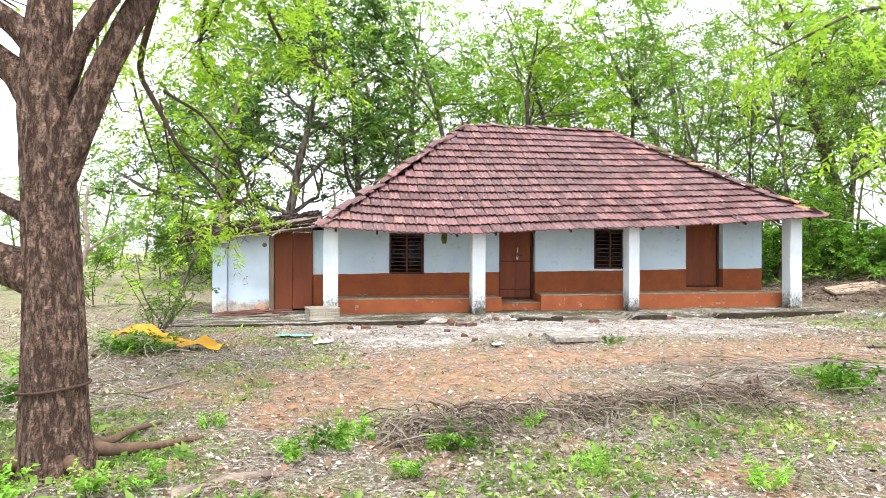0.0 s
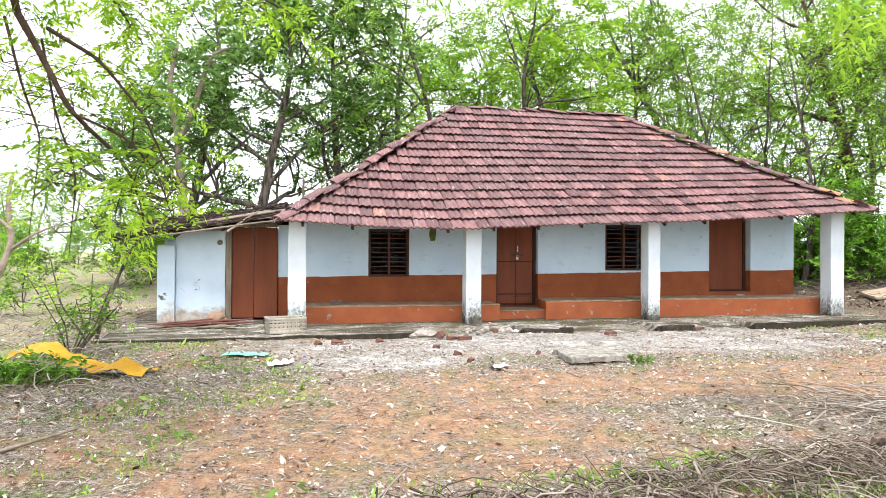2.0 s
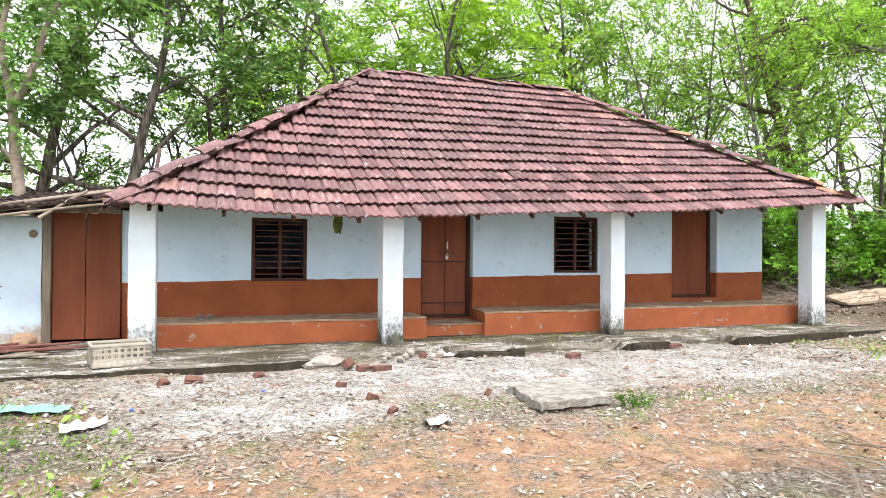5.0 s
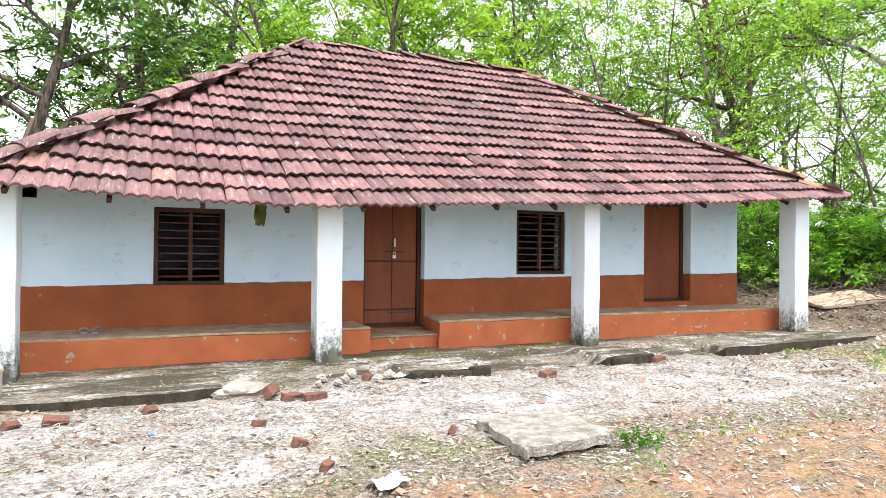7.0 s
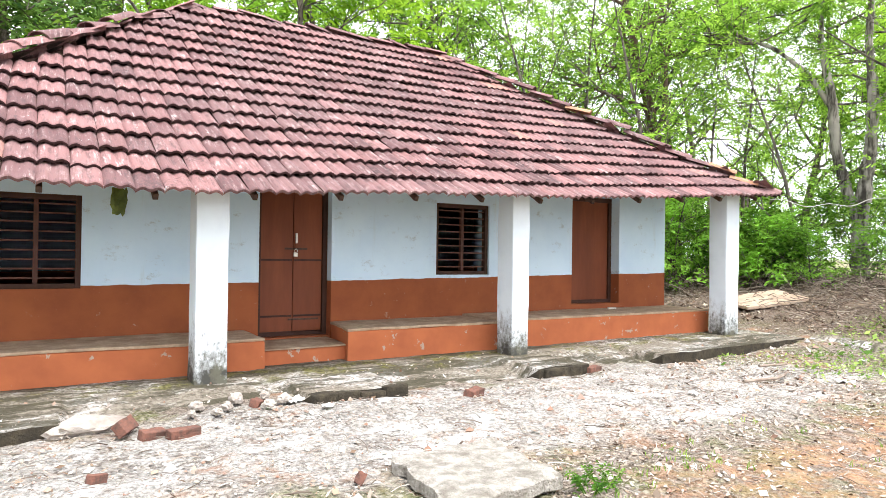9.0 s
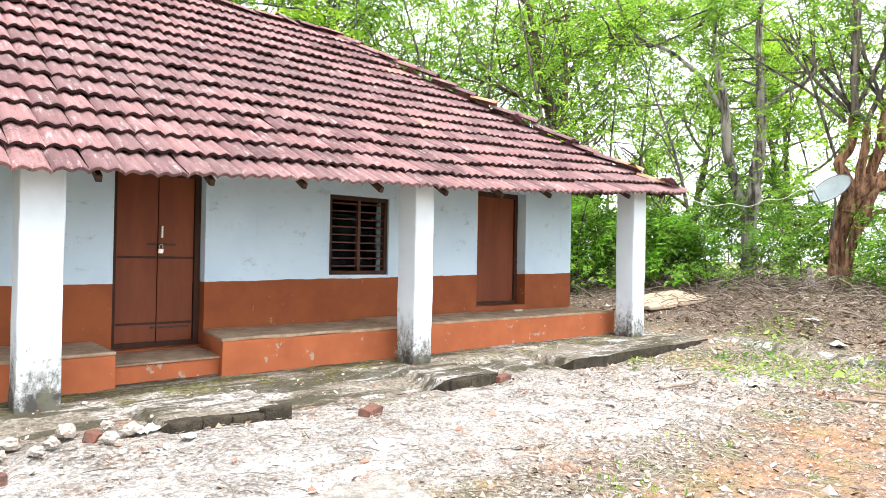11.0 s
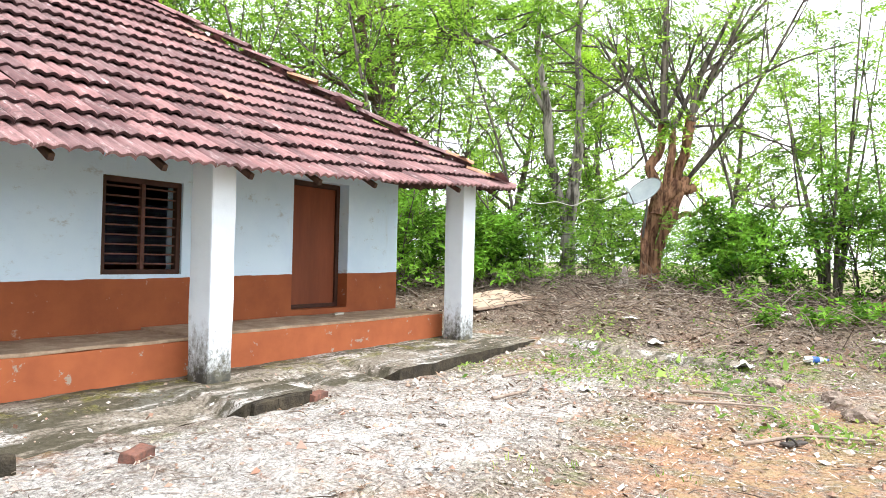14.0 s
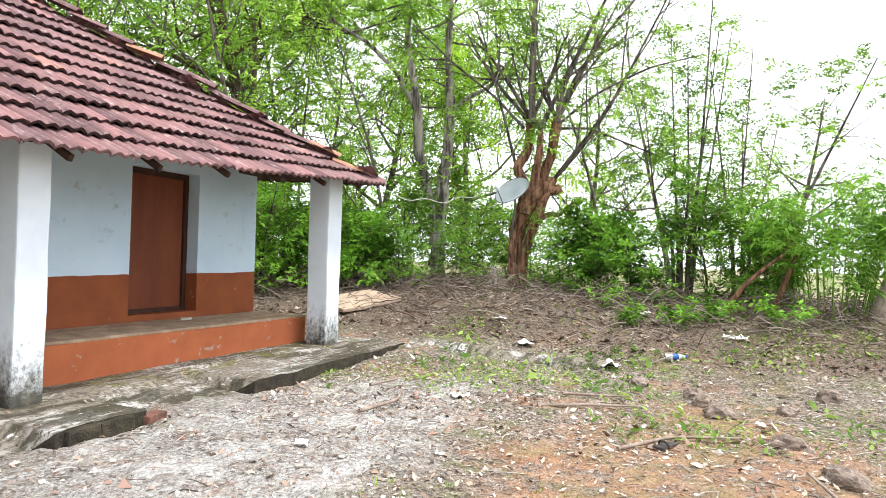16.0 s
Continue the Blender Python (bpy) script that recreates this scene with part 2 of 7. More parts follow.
    dusk = n.math("MULTIPLY", n.ramp(cell.outputs[2], 0.70, 0.78), strewn)
    c = n.mix(n.math("MULTIPLY", dusk, 0.5), c, (0.085, 0.055, 0.04))
    c = n.mix(n.math("MULTIPLY", n.math("MULTIPLY", edge, strewn), 0.35), c, (0.075, 0.052, 0.04))
    # bank soil: dark brown litter, with the shade under the shrubs painted in
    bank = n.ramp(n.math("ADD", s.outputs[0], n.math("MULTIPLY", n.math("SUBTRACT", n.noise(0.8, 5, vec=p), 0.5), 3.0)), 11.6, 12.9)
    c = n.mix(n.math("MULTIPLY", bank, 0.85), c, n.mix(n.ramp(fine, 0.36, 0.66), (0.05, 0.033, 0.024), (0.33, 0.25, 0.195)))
    field = n.math("MULTIPLY", n.ramp(n.math("ADD", s.outputs[0], n.math("MULTIPLY", n.math("SUBTRACT", n.noise(0.45, 6, 0.65, vec=p), 0.5), 9.0)), -2.4, -5.0), n.ramp(n.noise(0.8, 6, 0.7, vec=p), 0.36, 0.56))
    c = n.mix(n.math("MULTIPLY", field, 0.75), c, n.mix(n.ramp(fine, 0.38, 0.62), (0.16, 0.17, 0.06), (0.50, 0.49, 0.27)))
    far = n.ramp(n.math("ADD", n.math("ABSOLUTE", n.math("SUBTRACT", s.outputs[0], 4.0)), n.math("MULTIPLY", n.noise(0.2, 4, vec=p), 8)), 16, 30)
    c = n.mix(n.math("MULTIPLY", far, 0.6), c, (0.34, 0.36, 0.17))
    n.color(c).bump(n.math("SUBTRACT", n.math("ADD", fine, n.math("MULTIPLY", mid, 1.2)), n.math("MULTIPLY", edge, 0.5)), 0.9, 0.03)
    return m


def cement():
    """Old lime-cement paving, mossed and blotched."""
    m = mat("old_cement", 0.92, spec=0.2)
    n = Net(m)
    p = n.where(True)
    fine = n.noise(24, 8, 0.75, vec=p)
    c = n.mix(n.ramp(fine, 0.35, 0.62), (0.12, 0.10, 0.08), (0.31, 0.275, 0.225))
    c = n.mix(n.math("MULTIPLY", n.ramp(n.noise(1.6, 7, 0.7, vec=p), 0.48, 0.60), n.ramp(fine, 0.4, 0.55)), c, (0.60, 0.58, 0.56))
    c = n.mix(n.math("MULTIPLY", n.ramp(n.noise(2.2, 7, 0.7, vec=p, stretch=(0.45, 2.2, 1)), 0.46, 0.56), 0.85), c, (0.055, 0.05, 0.03))
    s = n.t.nodes.new("ShaderNodeSeparateXYZ")
    n.link(p, s.inputs[0])
    damp = n.ramp(n.math("ABSOLUTE", n.math("SUBTRACT", s.outputs[1], 13.85)), 0.12, 0.38, 1.0, 0.0)
    moss = n.math("MULTIPLY", damp, n.ramp(n.noise(3.1, 7, 0.72, vec=p), 0.48, 0.6))
    c = n.mix(n.math("MULTIPLY", moss, 0.85), c, n.mix(n.ramp(fine, 0.4, 0.6), (0.06, 0.055, 0.018), (0.20, 0.19, 0.05)))
    n.color(c).bump(n.math("ADD", fine, n.noise(6, 6, vec=p)), 0.9, 0.02)
    return m


M_WALL, M_ORANGE, M_PILLAR = wall_paint(), orange_paint(), pillar_paint()
M_TILE, M_TILES = tile_clay(False), tile_clay(True)
M_GROUND, M_CEMENT = ground_soil(), cement()
M_FRESH = plain("fresh_clay", (0.50, 0.27, 0.16), (0.33, 0.16, 0.11), 9, 0.85, 0.4, 0.004)
# near-black maroon that paints in the shade beneath each tile course
M_LIP_SHADE = plain("tile_lip_shade", (0.085, 0.043, 0.044), (0.03, 0.018, 0.019), 18, 0.95)
M_LEDGE = plain("ledge_cement", (0.54, 0.41, 0.29), (0.30, 0.20, 0.135), 6, bump=0.5, dist=0.006)
M_DOOR = plain("door_paint", (0.255, 0.073, 0.03), (0.17, 0.045, 0.02), 3, 0.6, 0.25, 0.002, stretch=(1, 1, 0.15))
M_FRAME = plain("frame_wood", (0.085, 0.034, 0.022), (0.045, 0.02, 0.014), 6, 0.7, stretch=(1, 1, 0.2))
M_BAR = plain("bar_paint", (0.15, 0.055, 0.037), (0.07, 0.03, 0.022), 12, 0.6)
M_WOOD = plain("grey_wood", (0.34, 0.28, 0.22), (0.17, 0.13, 0.10), 8, 0.9, stretch=(1, 1, 0.15))
M_RAFTER = plain("rafter_wood", (0.12, 0.07, 0.05), (0.05, 0.03, 0.025), 8)
M_DARK = plain("dark_sheeting", (0.075, 0.055, 0.05), (0.03, 0.025, 0.025), 5)
M_BRICK = plain("brick_clay", (0.27, 0.115, 0.08), (0.10, 0.06, 0.05), 16, 0.9, 0.6, 0.006)
M_STONE = plain("pale_stone", (0.52, 0.47, 0.42), (0.30, 0.26, 0.23), 7, 0.9, 0.6, 0.01)
M_TWIG = plain("dry_twig", (0.40, 0.33, 0.27), (0.20, 0.15, 0.12), 9, 0.95)
M_STRAW = plain("straw_litter", (0.56, 0.49, 0.42), (0.32, 0.25, 0.19), 3, 0.95)
M_BARK_BIG = cracked_bark()
M_BARK = bark("bark_grey", (0.04, 0.033, 0.028), (0.17, 0.145, 0.125), 12.0, 0.015)
M_BARK_RED = bark("bark_red_brown", (0.075, 0.038, 0.026), (0.30, 0.165, 0.10), 14.0, 0.03)
M_LEAF = leafy("leaf_feathery", (0.04, 0.14, 0.010), (0.50, 0.78, 0.12), 0.46)
M_LEAF_DARK = leafy("leaf_dark", (0.022, 0.07, 0.02), (0.30, 0.52, 0.15), 0.40)
M_LEAF_MID = leafy("leaf_mid", (0.025, 0.10, 0.010), (0.42, 0.68, 0.12), 0.44)
M_LEAF_BUSH = leafy("leaf_bush", (0.025, 0.10, 0.012), (0.34, 0.66, 0.09), 0.42)
M_LEAF_LIME = leafy("leaf_fresh", (0.14, 0.30, 0.015), (0.56, 0.80, 0.09), 0.5)
M_GRASS = leafy("grass_blade", (0.11, 0.25, 0.03), (0.34, 0.45, 0.10), 0.3)

# ---- building helpers ----


def part(name, bm, material, parent=None, label=""):
    """Links a bmesh (or a ready mesh) as one mesh object, under a parent where one is given."""
    if isinstance(bm, bmesh.types.BMesh):
        me = bpy.data.meshes.new(name)
        bm.normal_update()
        bm.to_mesh(me)
        bm.free()
    else:
        me = bm
    if not me.materials:
        me.materials.append(material)
    ob = new(name, me)
    ob.parent = parent
    if label:
        ob["label"] = label
    return ob


def mesh_of(name, verts, faces, smooth=False):
    me = bpy.data.meshes.new(name)
    me.from_pydata(np.asarray(verts, float).tolist(), [], faces if isinstance(faces, list) else faces.tolist())
    if smooth:
        me.polygons.foreach_set("use_smooth", [True] * len(me.polygons))
    me.update()
    return me


def box(bm, x0, x1, y0, y1, z0, z1, bev=0.0, m=None, wob=0.0):
    g = bmesh.ops.create_cube(bm, size=1)["verts"]
    for v in g:
        v.co = Vector((x0 if v.co.x < 0 else x1, y0 if v.co.y < 0 else y1, z0 if v.co.z < 0 else z1))
    if bev:
        es = list({e for v in g for e in v.link_edges})
        r = bmesh.ops.bevel(bm, geom=es, offset=bev, segments=2, affect="EDGES", profile=0.6)
        g = list(set(r["verts"]) | {v for v in g if v.is_valid})
    if wob:
        for v in g:
            v.co += Vector(noise.noise_vector(v.co * 3.1)) * wob
    if m is not None:
        bmesh.ops.transform(bm, matrix=m, verts=g)
    return g


def solid(x0, x1, y0, y1, z0, z1, bev=0.0, m=None, cuts=0, wob=0.0):
    """A box as a bmesh, edges bevelled, optionally cut finer and made uneven."""
    bm = bmesh.new()
    box(bm, x0, x1, y0, y1, z0, z1, bev)
    if cuts:
        bmesh.ops.subdivide_edges(bm, edges=[e for e in bm.edges if e.calc_length() > 0.12], cuts=cuts, use_grid_fill=True)
    if wob:
        for v in bm.verts:
            v.co += Vector(noise.noise_vector(v.co * 2.7)) * wob + Vector(noise.noise_vector(v.co * 11)) * wob * 0.35
    if m is not None:
        bmesh.ops.transform(bm, matrix=m, verts=bm.verts)
    return bm


def tube_arrays(paths, sides=6):
    """Tapered tubes along paths of (point, radius): verts and faces."""
    vs, fs, base = [], [], 0
    ang = np.linspace(0, 2 * math.pi, sides, endpoint=False)
    ring_i = np.arange(sides)
    for pts in paths:
        P = np.array([p[0] for p in pts], float)
        R = np.array([p[1] for p in pts], float)
        T = np.gradient(P, axis=0)
        T /= np.linalg.norm(T, axis=1)[:, None] + 1e-9
        up = np.array((0.0, 0.0, 1.0)) if abs(T[0][2]) < 0.9 else np.array((1.0, 0.0, 0.0))
        A = np.cross(T, up)
        A /= np.linalg.norm(A, axis=1)[:, None] + 1e-9
        B = np.cross(T, A)
        ring = P[:, None] + R[:, None, None] * (A[:, None] * np.cos(ang)[None, :, None] + B[:, None] * np.sin(ang)[None, :, None])
        k = len(P)
        vs.append(ring.reshape(-1, 3))
        i = np.arange(k - 1)[:, None] * sides + base
        q = np.stack([i + ring_i, i + (ring_i + 1) % sides, i + sides + (ring_i + 1) % sides, i + sides + ring_i], -1)
        fs.extend(q.reshape(-1, 4).tolist())
        fs.append(list(range(base, base + sides)))
        fs.append(list(range(base + (k - 1) * sides, base + k * sides)))
        base += k * sides
    return np.concatenate(vs), fs


def leaf_arrays(rng, at, ways, n_pairs, length, leaf_len, leaf_wid, droop=0.3):
    """Compound leaves: from each point a midrib along its way, with pairs of diamond leaflets."""
    k = len(at)
    ways = ways / (np.linalg.norm(ways, axis=1)[:, None] + 1e-9)
    side = np.cross(ways, np.array((0, 0, 1.0)) + rng.normal(0, 0.35, (k, 3)))
    side /= np.linalg.norm(side, axis=1)[:, None] + 1e-9
    L = length * rng.uniform(0.7, 1.2, k)
    s = np.linspace(0.2, 1.0, n_pairs)
    c = at[:, None] + ways[:, None] * (L[:, None] * s)[..., None]
    c[..., 2] -= droop * (L[:, None] * s ** 2)
    quads = []
    for sg in (-1, 1):
        d = sg * side[:, None] + 0.45 * ways[:, None] + rng.normal(0, 0.28, (k, n_pairs, 3))
        d /= np.linalg.norm(d, axis=2)[..., None]
        w = np.cross(d, rng.normal(0, 0.5, (k, n_pairs, 3)) + np.array((0, 0, 1.0)))
        w /= np.linalg.norm(w, axis=2)[..., None] + 1e-9
        ll = leaf_len * rng.uniform(0.7, 1.25, (k, n_pairs, 1))
        ww = leaf_wid * rng.uniform(0.8, 1.2, (k, n_pairs, 1)) * 0.5
        tip = c + d * ll
        tip[..., 2] -= 0.25 * ll[..., 0]
        quads.append(np.stack([c, c + d * ll * 0.5 + w * ww, tip, c + d * ll * 0.5 - w * ww], 2))
    q = np.concatenate([a.reshape(-1, 4, 3) for a in quads])
    return q.reshape(-1, 3), np.arange(len(q) * 4).reshape(-1, 4)


def branch_out(rng, p, d, length, r, depth, paths, tips, spread=0.7, up=0.25, kids=(3, 5), bend=0.16, taper=0.45, r_min=0.006):
    """Grows one limb and, from along it, its own limbs; collects tube paths and leaf tips."""
    steps = max(4, int(length / 0.35))
    pts, q = [], np.array(p, float)
    d = np.array(d, float) / np.linalg.norm(d)
    for i in range(steps + 1):
        f = i / steps
        pts.append((q.copy(), max(r * (1 - (1 - taper) * f), r_min)))
        d = d + rng.normal(0, bend, 3) + np.array((0, 0, up * 0.12))
        d /= np.linalg.norm(d)
        q = q + d * length / steps
        if depth <= 1 and f > 0.25:
            tips.append((pts[-1][0], d.copy()))
    paths.append(pts)
    if depth <= 0:
        return
    for j in range(rng.integers(kids[0], kids[1] + 1)):
        f = rng.uniform(0.35, 1.0)
        i = int(f * steps)
        a = rng.normal(0, 1, 3)
        a -= a.dot(d) * d
        a /= np.linalg.norm(a) + 1e-9
        nd = d * (1 - spread * 0.6) + a * spread + np.array((0, 0, up))
        branch_out(rng, pts[i][0], nd, length * rng.uniform(0.5, 0.75), pts[i][1] * 0.62, depth - 1, paths, tips, spread, up, kids, bend, taper, r_min)


def make_tree(name, label, seed, height, r, bark_m, leaf_m, bare=0.45, limb=0.42, depth=2, kids=(3, 5), limbs=8, spread=0.75, up=0.25,
              sprays=3, pairs=6, spray=0.45, leaf=(0.13, 0.05), lean=(0.0, 0.0), jitter=0.35, sides=7, droop=0.3, category="tree", bend=0.16, gaps=None):
    """A tree at the origin: tapered trunk and limbs in one part, crown of leaves in another."""
    rng = np.random.default_rng(seed)
    paths, tips, pts = [], [], []
    q, d, steps = np.zeros(3), np.array((lean[0], lean[1], 1.0)), 14
    q[2] = -0.3
    for i in range(steps + 1):
        f = i / steps
        flare = 1 + 0.7 * math.exp(-f * 18)
        pts.append((q.copy(), max(r * (1 - 0.85 * f) * flare, 0.012)))
        d = d + np.append(rng.normal(0, 0.07, 2), 0)
        q = q + d / np.linalg.norm(d) * (height + 0.3) / steps
    paths.append(pts)
    for j in range(limbs):
        f = bare + (1 - bare) * (j + rng.uniform(0, 1)) / limbs
        i = min(int(f * steps), steps)
        a = j * 2.4 + rng.uniform(-0.5, 0.5)
        nd = np.array((math.cos(a), math.sin(a), rng.uniform(0.15, 0.9)))
        branch_out(rng, pts[i][0], nd, height * limb * (1.15 - 0.6 * f) * rng.uniform(0.75, 1.2), pts[i][1] * 0.55, depth - 1, paths, tips, spread, up, kids, bend)
    thing = new(name)
    tagged(thing, label, category)
    v, fcs = tube_arrays(paths[:1], sides + 2)
    part("trunk", mesh_of("trunk", v, fcs, True), bark_m, thing)
    v, fcs = tube_arrays(paths[1:], sides)
    part("twig_growth", mesh_of("twig_growth", v, fcs, True), bark_m, thing)["kind"] = "stuff"
    if gaps is not None:
        tips = [t for t in tips if noise.noise(Vector(t[0]) * 0.75 + Vector((seed, 0, 0))) > gaps]
    P = np.array([t[0] for t in tips])
    W = np.array([t[1] for t in tips])
    P = np.repeat(P, sprays, 0) + rng.normal(0, jitter * 0.4, (len(P) * sprays, 3))
    W = np.repeat(W, sprays, 0) + rng.normal(0, 0.7, (len(P), 3)) * np.array((1, 1, 0.5))
    v, fcs = leaf_arrays(rng, P, W, pairs, spray, leaf[0], leaf[1], droop)
    part("crown", mesh_of("crown", v, fcs), leaf_m, thing)
    return thing


def height_at(x, y):
    """The lie of the ground: flat yard, a bank rising beyond its far end, a low bund of soil near the start."""
    h = -0.04 + 0.16 * np.clip((y - 9.5) / 3.2, 0, 1)
    t = np.clip((x - 10.6) / 5.2, 0, 1)
    h = h + 0.74 * t * t * (3 - 2 * t) * np.clip((y + 2) / 10, 0, 1)
    t = np.clip((y - 21.0) / 14, 0, 1)
    h = h + 0.5 * t
    h = h + 0.10 * np.exp(-(((y - 5.6 - 0.12 * (x - 2.5)) / 0.42) ** 2)) * np.clip((x - 0.4) / 0.8, 0, 1) * np.clip((5.2 - x) / 0.8, 0, 1)
    h = h + 0.03 * np.sin(x * 1.3 + 0.7 * y) * np.sin(y * 1.7 - 0.4 * x) + 0.012 * np.sin(x * 5.1 + y * 2.2) * np.sin(y * 4.3 - x)
    return h


def ground_z(x, y):
    return float(height_at(np.float64(x), np.float64(y)))

# ---- ground ----


def spaced(lo, hi, step, reach):
    """Even steps from lo to hi, then ever wider ones out to reach."""
    mid = list(np.arange(lo, hi + 1e-6, step))
    out, s, v = [], step, hi
    while v < reach:
        s *= 1.25
        v += s
        out.append(v)
    low, s, v = [], step, lo
    while v > -reach:
        s *= 1.25
        v -= s
        low.append(v)
    return np.array(low[::-1] + mid + out)


gx, gy = spaced(-5.0, 16.0, 0.12, 900), spaced(1.5, 15.0, 0.12, 900)
GX, GY = np.meshgrid(gx, gy)
rough = np.random.default_rng(5).normal(0, 0.008, GX.shape) * (np.abs(GX - 5) < 12)
GZ = height_at(GX, GY) + rough
nx = len(gx)
i = (np.arange(len(gy) - 1)[:, None] * nx + np.arange(nx - 1)).reshape(-1)
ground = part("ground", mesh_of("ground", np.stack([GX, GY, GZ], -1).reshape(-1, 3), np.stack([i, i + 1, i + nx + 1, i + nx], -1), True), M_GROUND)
tagged(ground, "red earth yard with dry litter, lime dust and thin moss", "ground", kind="structure")

# ---- house ----
house = new("house")
tagged(house, "old whitewashed veranda house with terracotta dado and clay tile hip roof", "house")


def wall_mesh(x0, x1, z0, z1, y0, y1, holes):
    """A thick wall along x with rectangular openings right through it."""
    xs = sorted({x0, x1, *(h[0] for h in holes), *(h[1] for h in holes)})
    zs = sorted({z0, z1, *(h[2] for h in holes), *(h[3] for h in holes)})
    full = {}
    for a in range(len(xs) - 1):
        for b in range(len(zs) - 1):
            cx, cz = (xs[a] + xs[a + 1]) / 2, (zs[b] + zs[b + 1]) / 2
            full[a, b] = not any(h[0] < cx < h[1] and h[2] < cz < h[3] for h in holes)
    bm = bmesh.new()

    def quad(*p):
        bm.faces.new([bm.verts.new(v) for v in p])

    for (a, b), on in full.items():
        if not on:
            continue
        l, r, d, u = xs[a], xs[a + 1], zs[b], zs[b + 1]
        quad((l, y0, d), (r, y0, d), (r, y0, u), (l, y0, u))
        quad((r, y1, d), (l, y1, d), (l, y1, u), (r, y1, u))
        if not full.get((a - 1, b)):
            quad((l, y1, d), (l, y0, d), (l, y0, u), (l, y1, u))
        if not full.get((a + 1, b)):
            quad((r, y0, d), (r, y1, d), (r, y1, u), (r, y0, u))
        if not full.get((a, b - 1)):
            quad((l, y1, d), (r, y1, d), (r, y0, d), (l, y0, d))
        if not full.get((a, b + 1)):
            quad((l, y0, u), (r, y0, u), (r, y1, u), (l, y1, u))
    bmesh.ops.remove_doubles(bm, verts=bm.verts, dist=1e-5)
    return bm


WIN1, DOOR1 = (1.54, 2.34, 1.02, 1.95), (4.12, 5.0, 0.42, 2.22)
WIN2, DOOR2 = (6.48, 7.34, 1.14, 2.10), (8.89, 9.9, 0.68, 2.35)
part("wall", wall_mesh(-0.16, 10.98, 0.0, 2.62, 15.0, 15.28, [WIN1, DOOR1, WIN2, DOOR2, (-0.16, 0.35, 2.0, 2.62), (10.6, 10.98, 2.47, 2.62)]), M_WALL, house, "pale blue wall over a terracotta dado")
for x0, x1, y0, y1, zt in ((-0.16, 0.1, 15.28, 20.3, 2.0), (10.72, 10.98, 15.28, 20.3, 2.42), (0.5, 10.5, 20.3, 20.56, 2.8), (-0.16, 0.5, 20.3, 20.56, 2.0), (10.5, 10.98, 20.3, 20.56, 2.45)):
    part("wall", solid(x0, x1, y0, y1, 0.0, zt), M_WALL, house)
part("ceiling", solid(0.4, 10.72, 15.28, 20.3, 2.25, 2.29), M_RAFTER, house)
part("room_floor", solid(0.1, 10.72, 15.28, 20.3, 0.0, 0.5), M_LEDGE, house)

# veranda plinths with their worn cement tops


def plinth(x0, x1, yf, top, left_skew=0.0):
    bm = solid(x0, x1, yf, 14.997, 0.0, top - 0.028, 0.015)
    for v in bm.verts:
        if v.co.x < x0 + 0.1:
            v.co.x += left_skew * (v.co.y - yf) / (15 - yf)
    bmesh.ops.subdivide_edges(bm, edges=[e for e in bm.edges if e.calc_length() > 0.3], cuts=5, use_grid_fill=True)
    for v in bm.verts:
        v.co += Vector(noise.noise_vector(v.co * 2.3)) * 0.008
    ob = part("plinth", bm, M_ORANGE, house)
    bm = solid(x0 - 0.005, x1 + 0.005, yf - 0.006, 14.994, top - 0.03, top, 0.008)
    for v in bm.verts:
        if v.co.x < x0 + 0.1:
            v.co.x += left_skew * (v.co.y - yf) / (15 - yf)
    bmesh.ops.subdivide_edges(bm, edges=[e for e in bm.edges if e.calc_length() > 0.3], cuts=9, use_grid_fill=True)
    for v in bm.verts:
        v.co += Vector(noise.noise_vector(v.co * 5.3)) * 0.012
        if v.co.y < yf + 0.02:
            v.co.y += max(0.0, noise.noise(v.co * 2.9)) * 0.05
    part("ledge", bm, M_LEDGE, ob, "worn cement ledge")


plinth(0.06, 3.95, 14.15, 0.53)
plinth(4.86, 6.9, 14.15, 0.585, 0.14)
plinth(6.902, 11.0, 14.15, 0.61)
part("doorstep", solid(3.96, 4.95, 14.27, 14.995, 0.0, 0.385, 0.02, cuts=3, wob=0.012), M_ORANGE, house, "low terracotta doorstep")
part("step_top", solid(3.96, 4.95, 14.25, 14.99, 0.388, 0.405, 0.005, cuts=3, wob=0.006), M_LEDGE, house)


def pillar(x0, x1, z1, y0=13.68, y1=13.98):
    bm = solid(x0, x1, y0, y1, 0.05, z1, 0.018)
    bmesh.ops.subdivide_edges(bm, edges=[e for e in bm.edges if e.calc_length() > 0.2], cuts=9, use_grid_fill=True)
    for v in bm.verts:
        v.co += Vector(noise.noise_vector(v.co * 2.2)) * 0.011
    for v in bm.verts:
        k = max(0.0, 0.5 - v.co.z)
        v.co.x += (v.co.x - (x0 + x1) / 2) * k * 0.12
    part("pillar", bm, M_PILLAR, house)


pillar(0.06, 0.36, 2.05)
pillar(3.17, 3.46, 2.06)
pillar(6.735, 6.985, 2.2)
pillar(10.765, 11.075, 2.42)

# ---- roof ----
EX = [-0.08, 1.5, 2.7, 5.5, 7.4, 9.9, 11.4, 11.6]
EZ = [1.965, 1.875, 1.855, 1.995, 2.06, 2.225, 2.33, 2.34]
RIDGE_L, RIDGE_R = Vector((3.84, 17.65, 4.95)), Vector((8.05, 17.45, 4.9))
PITCH, WIDE = 0.36, 0.225


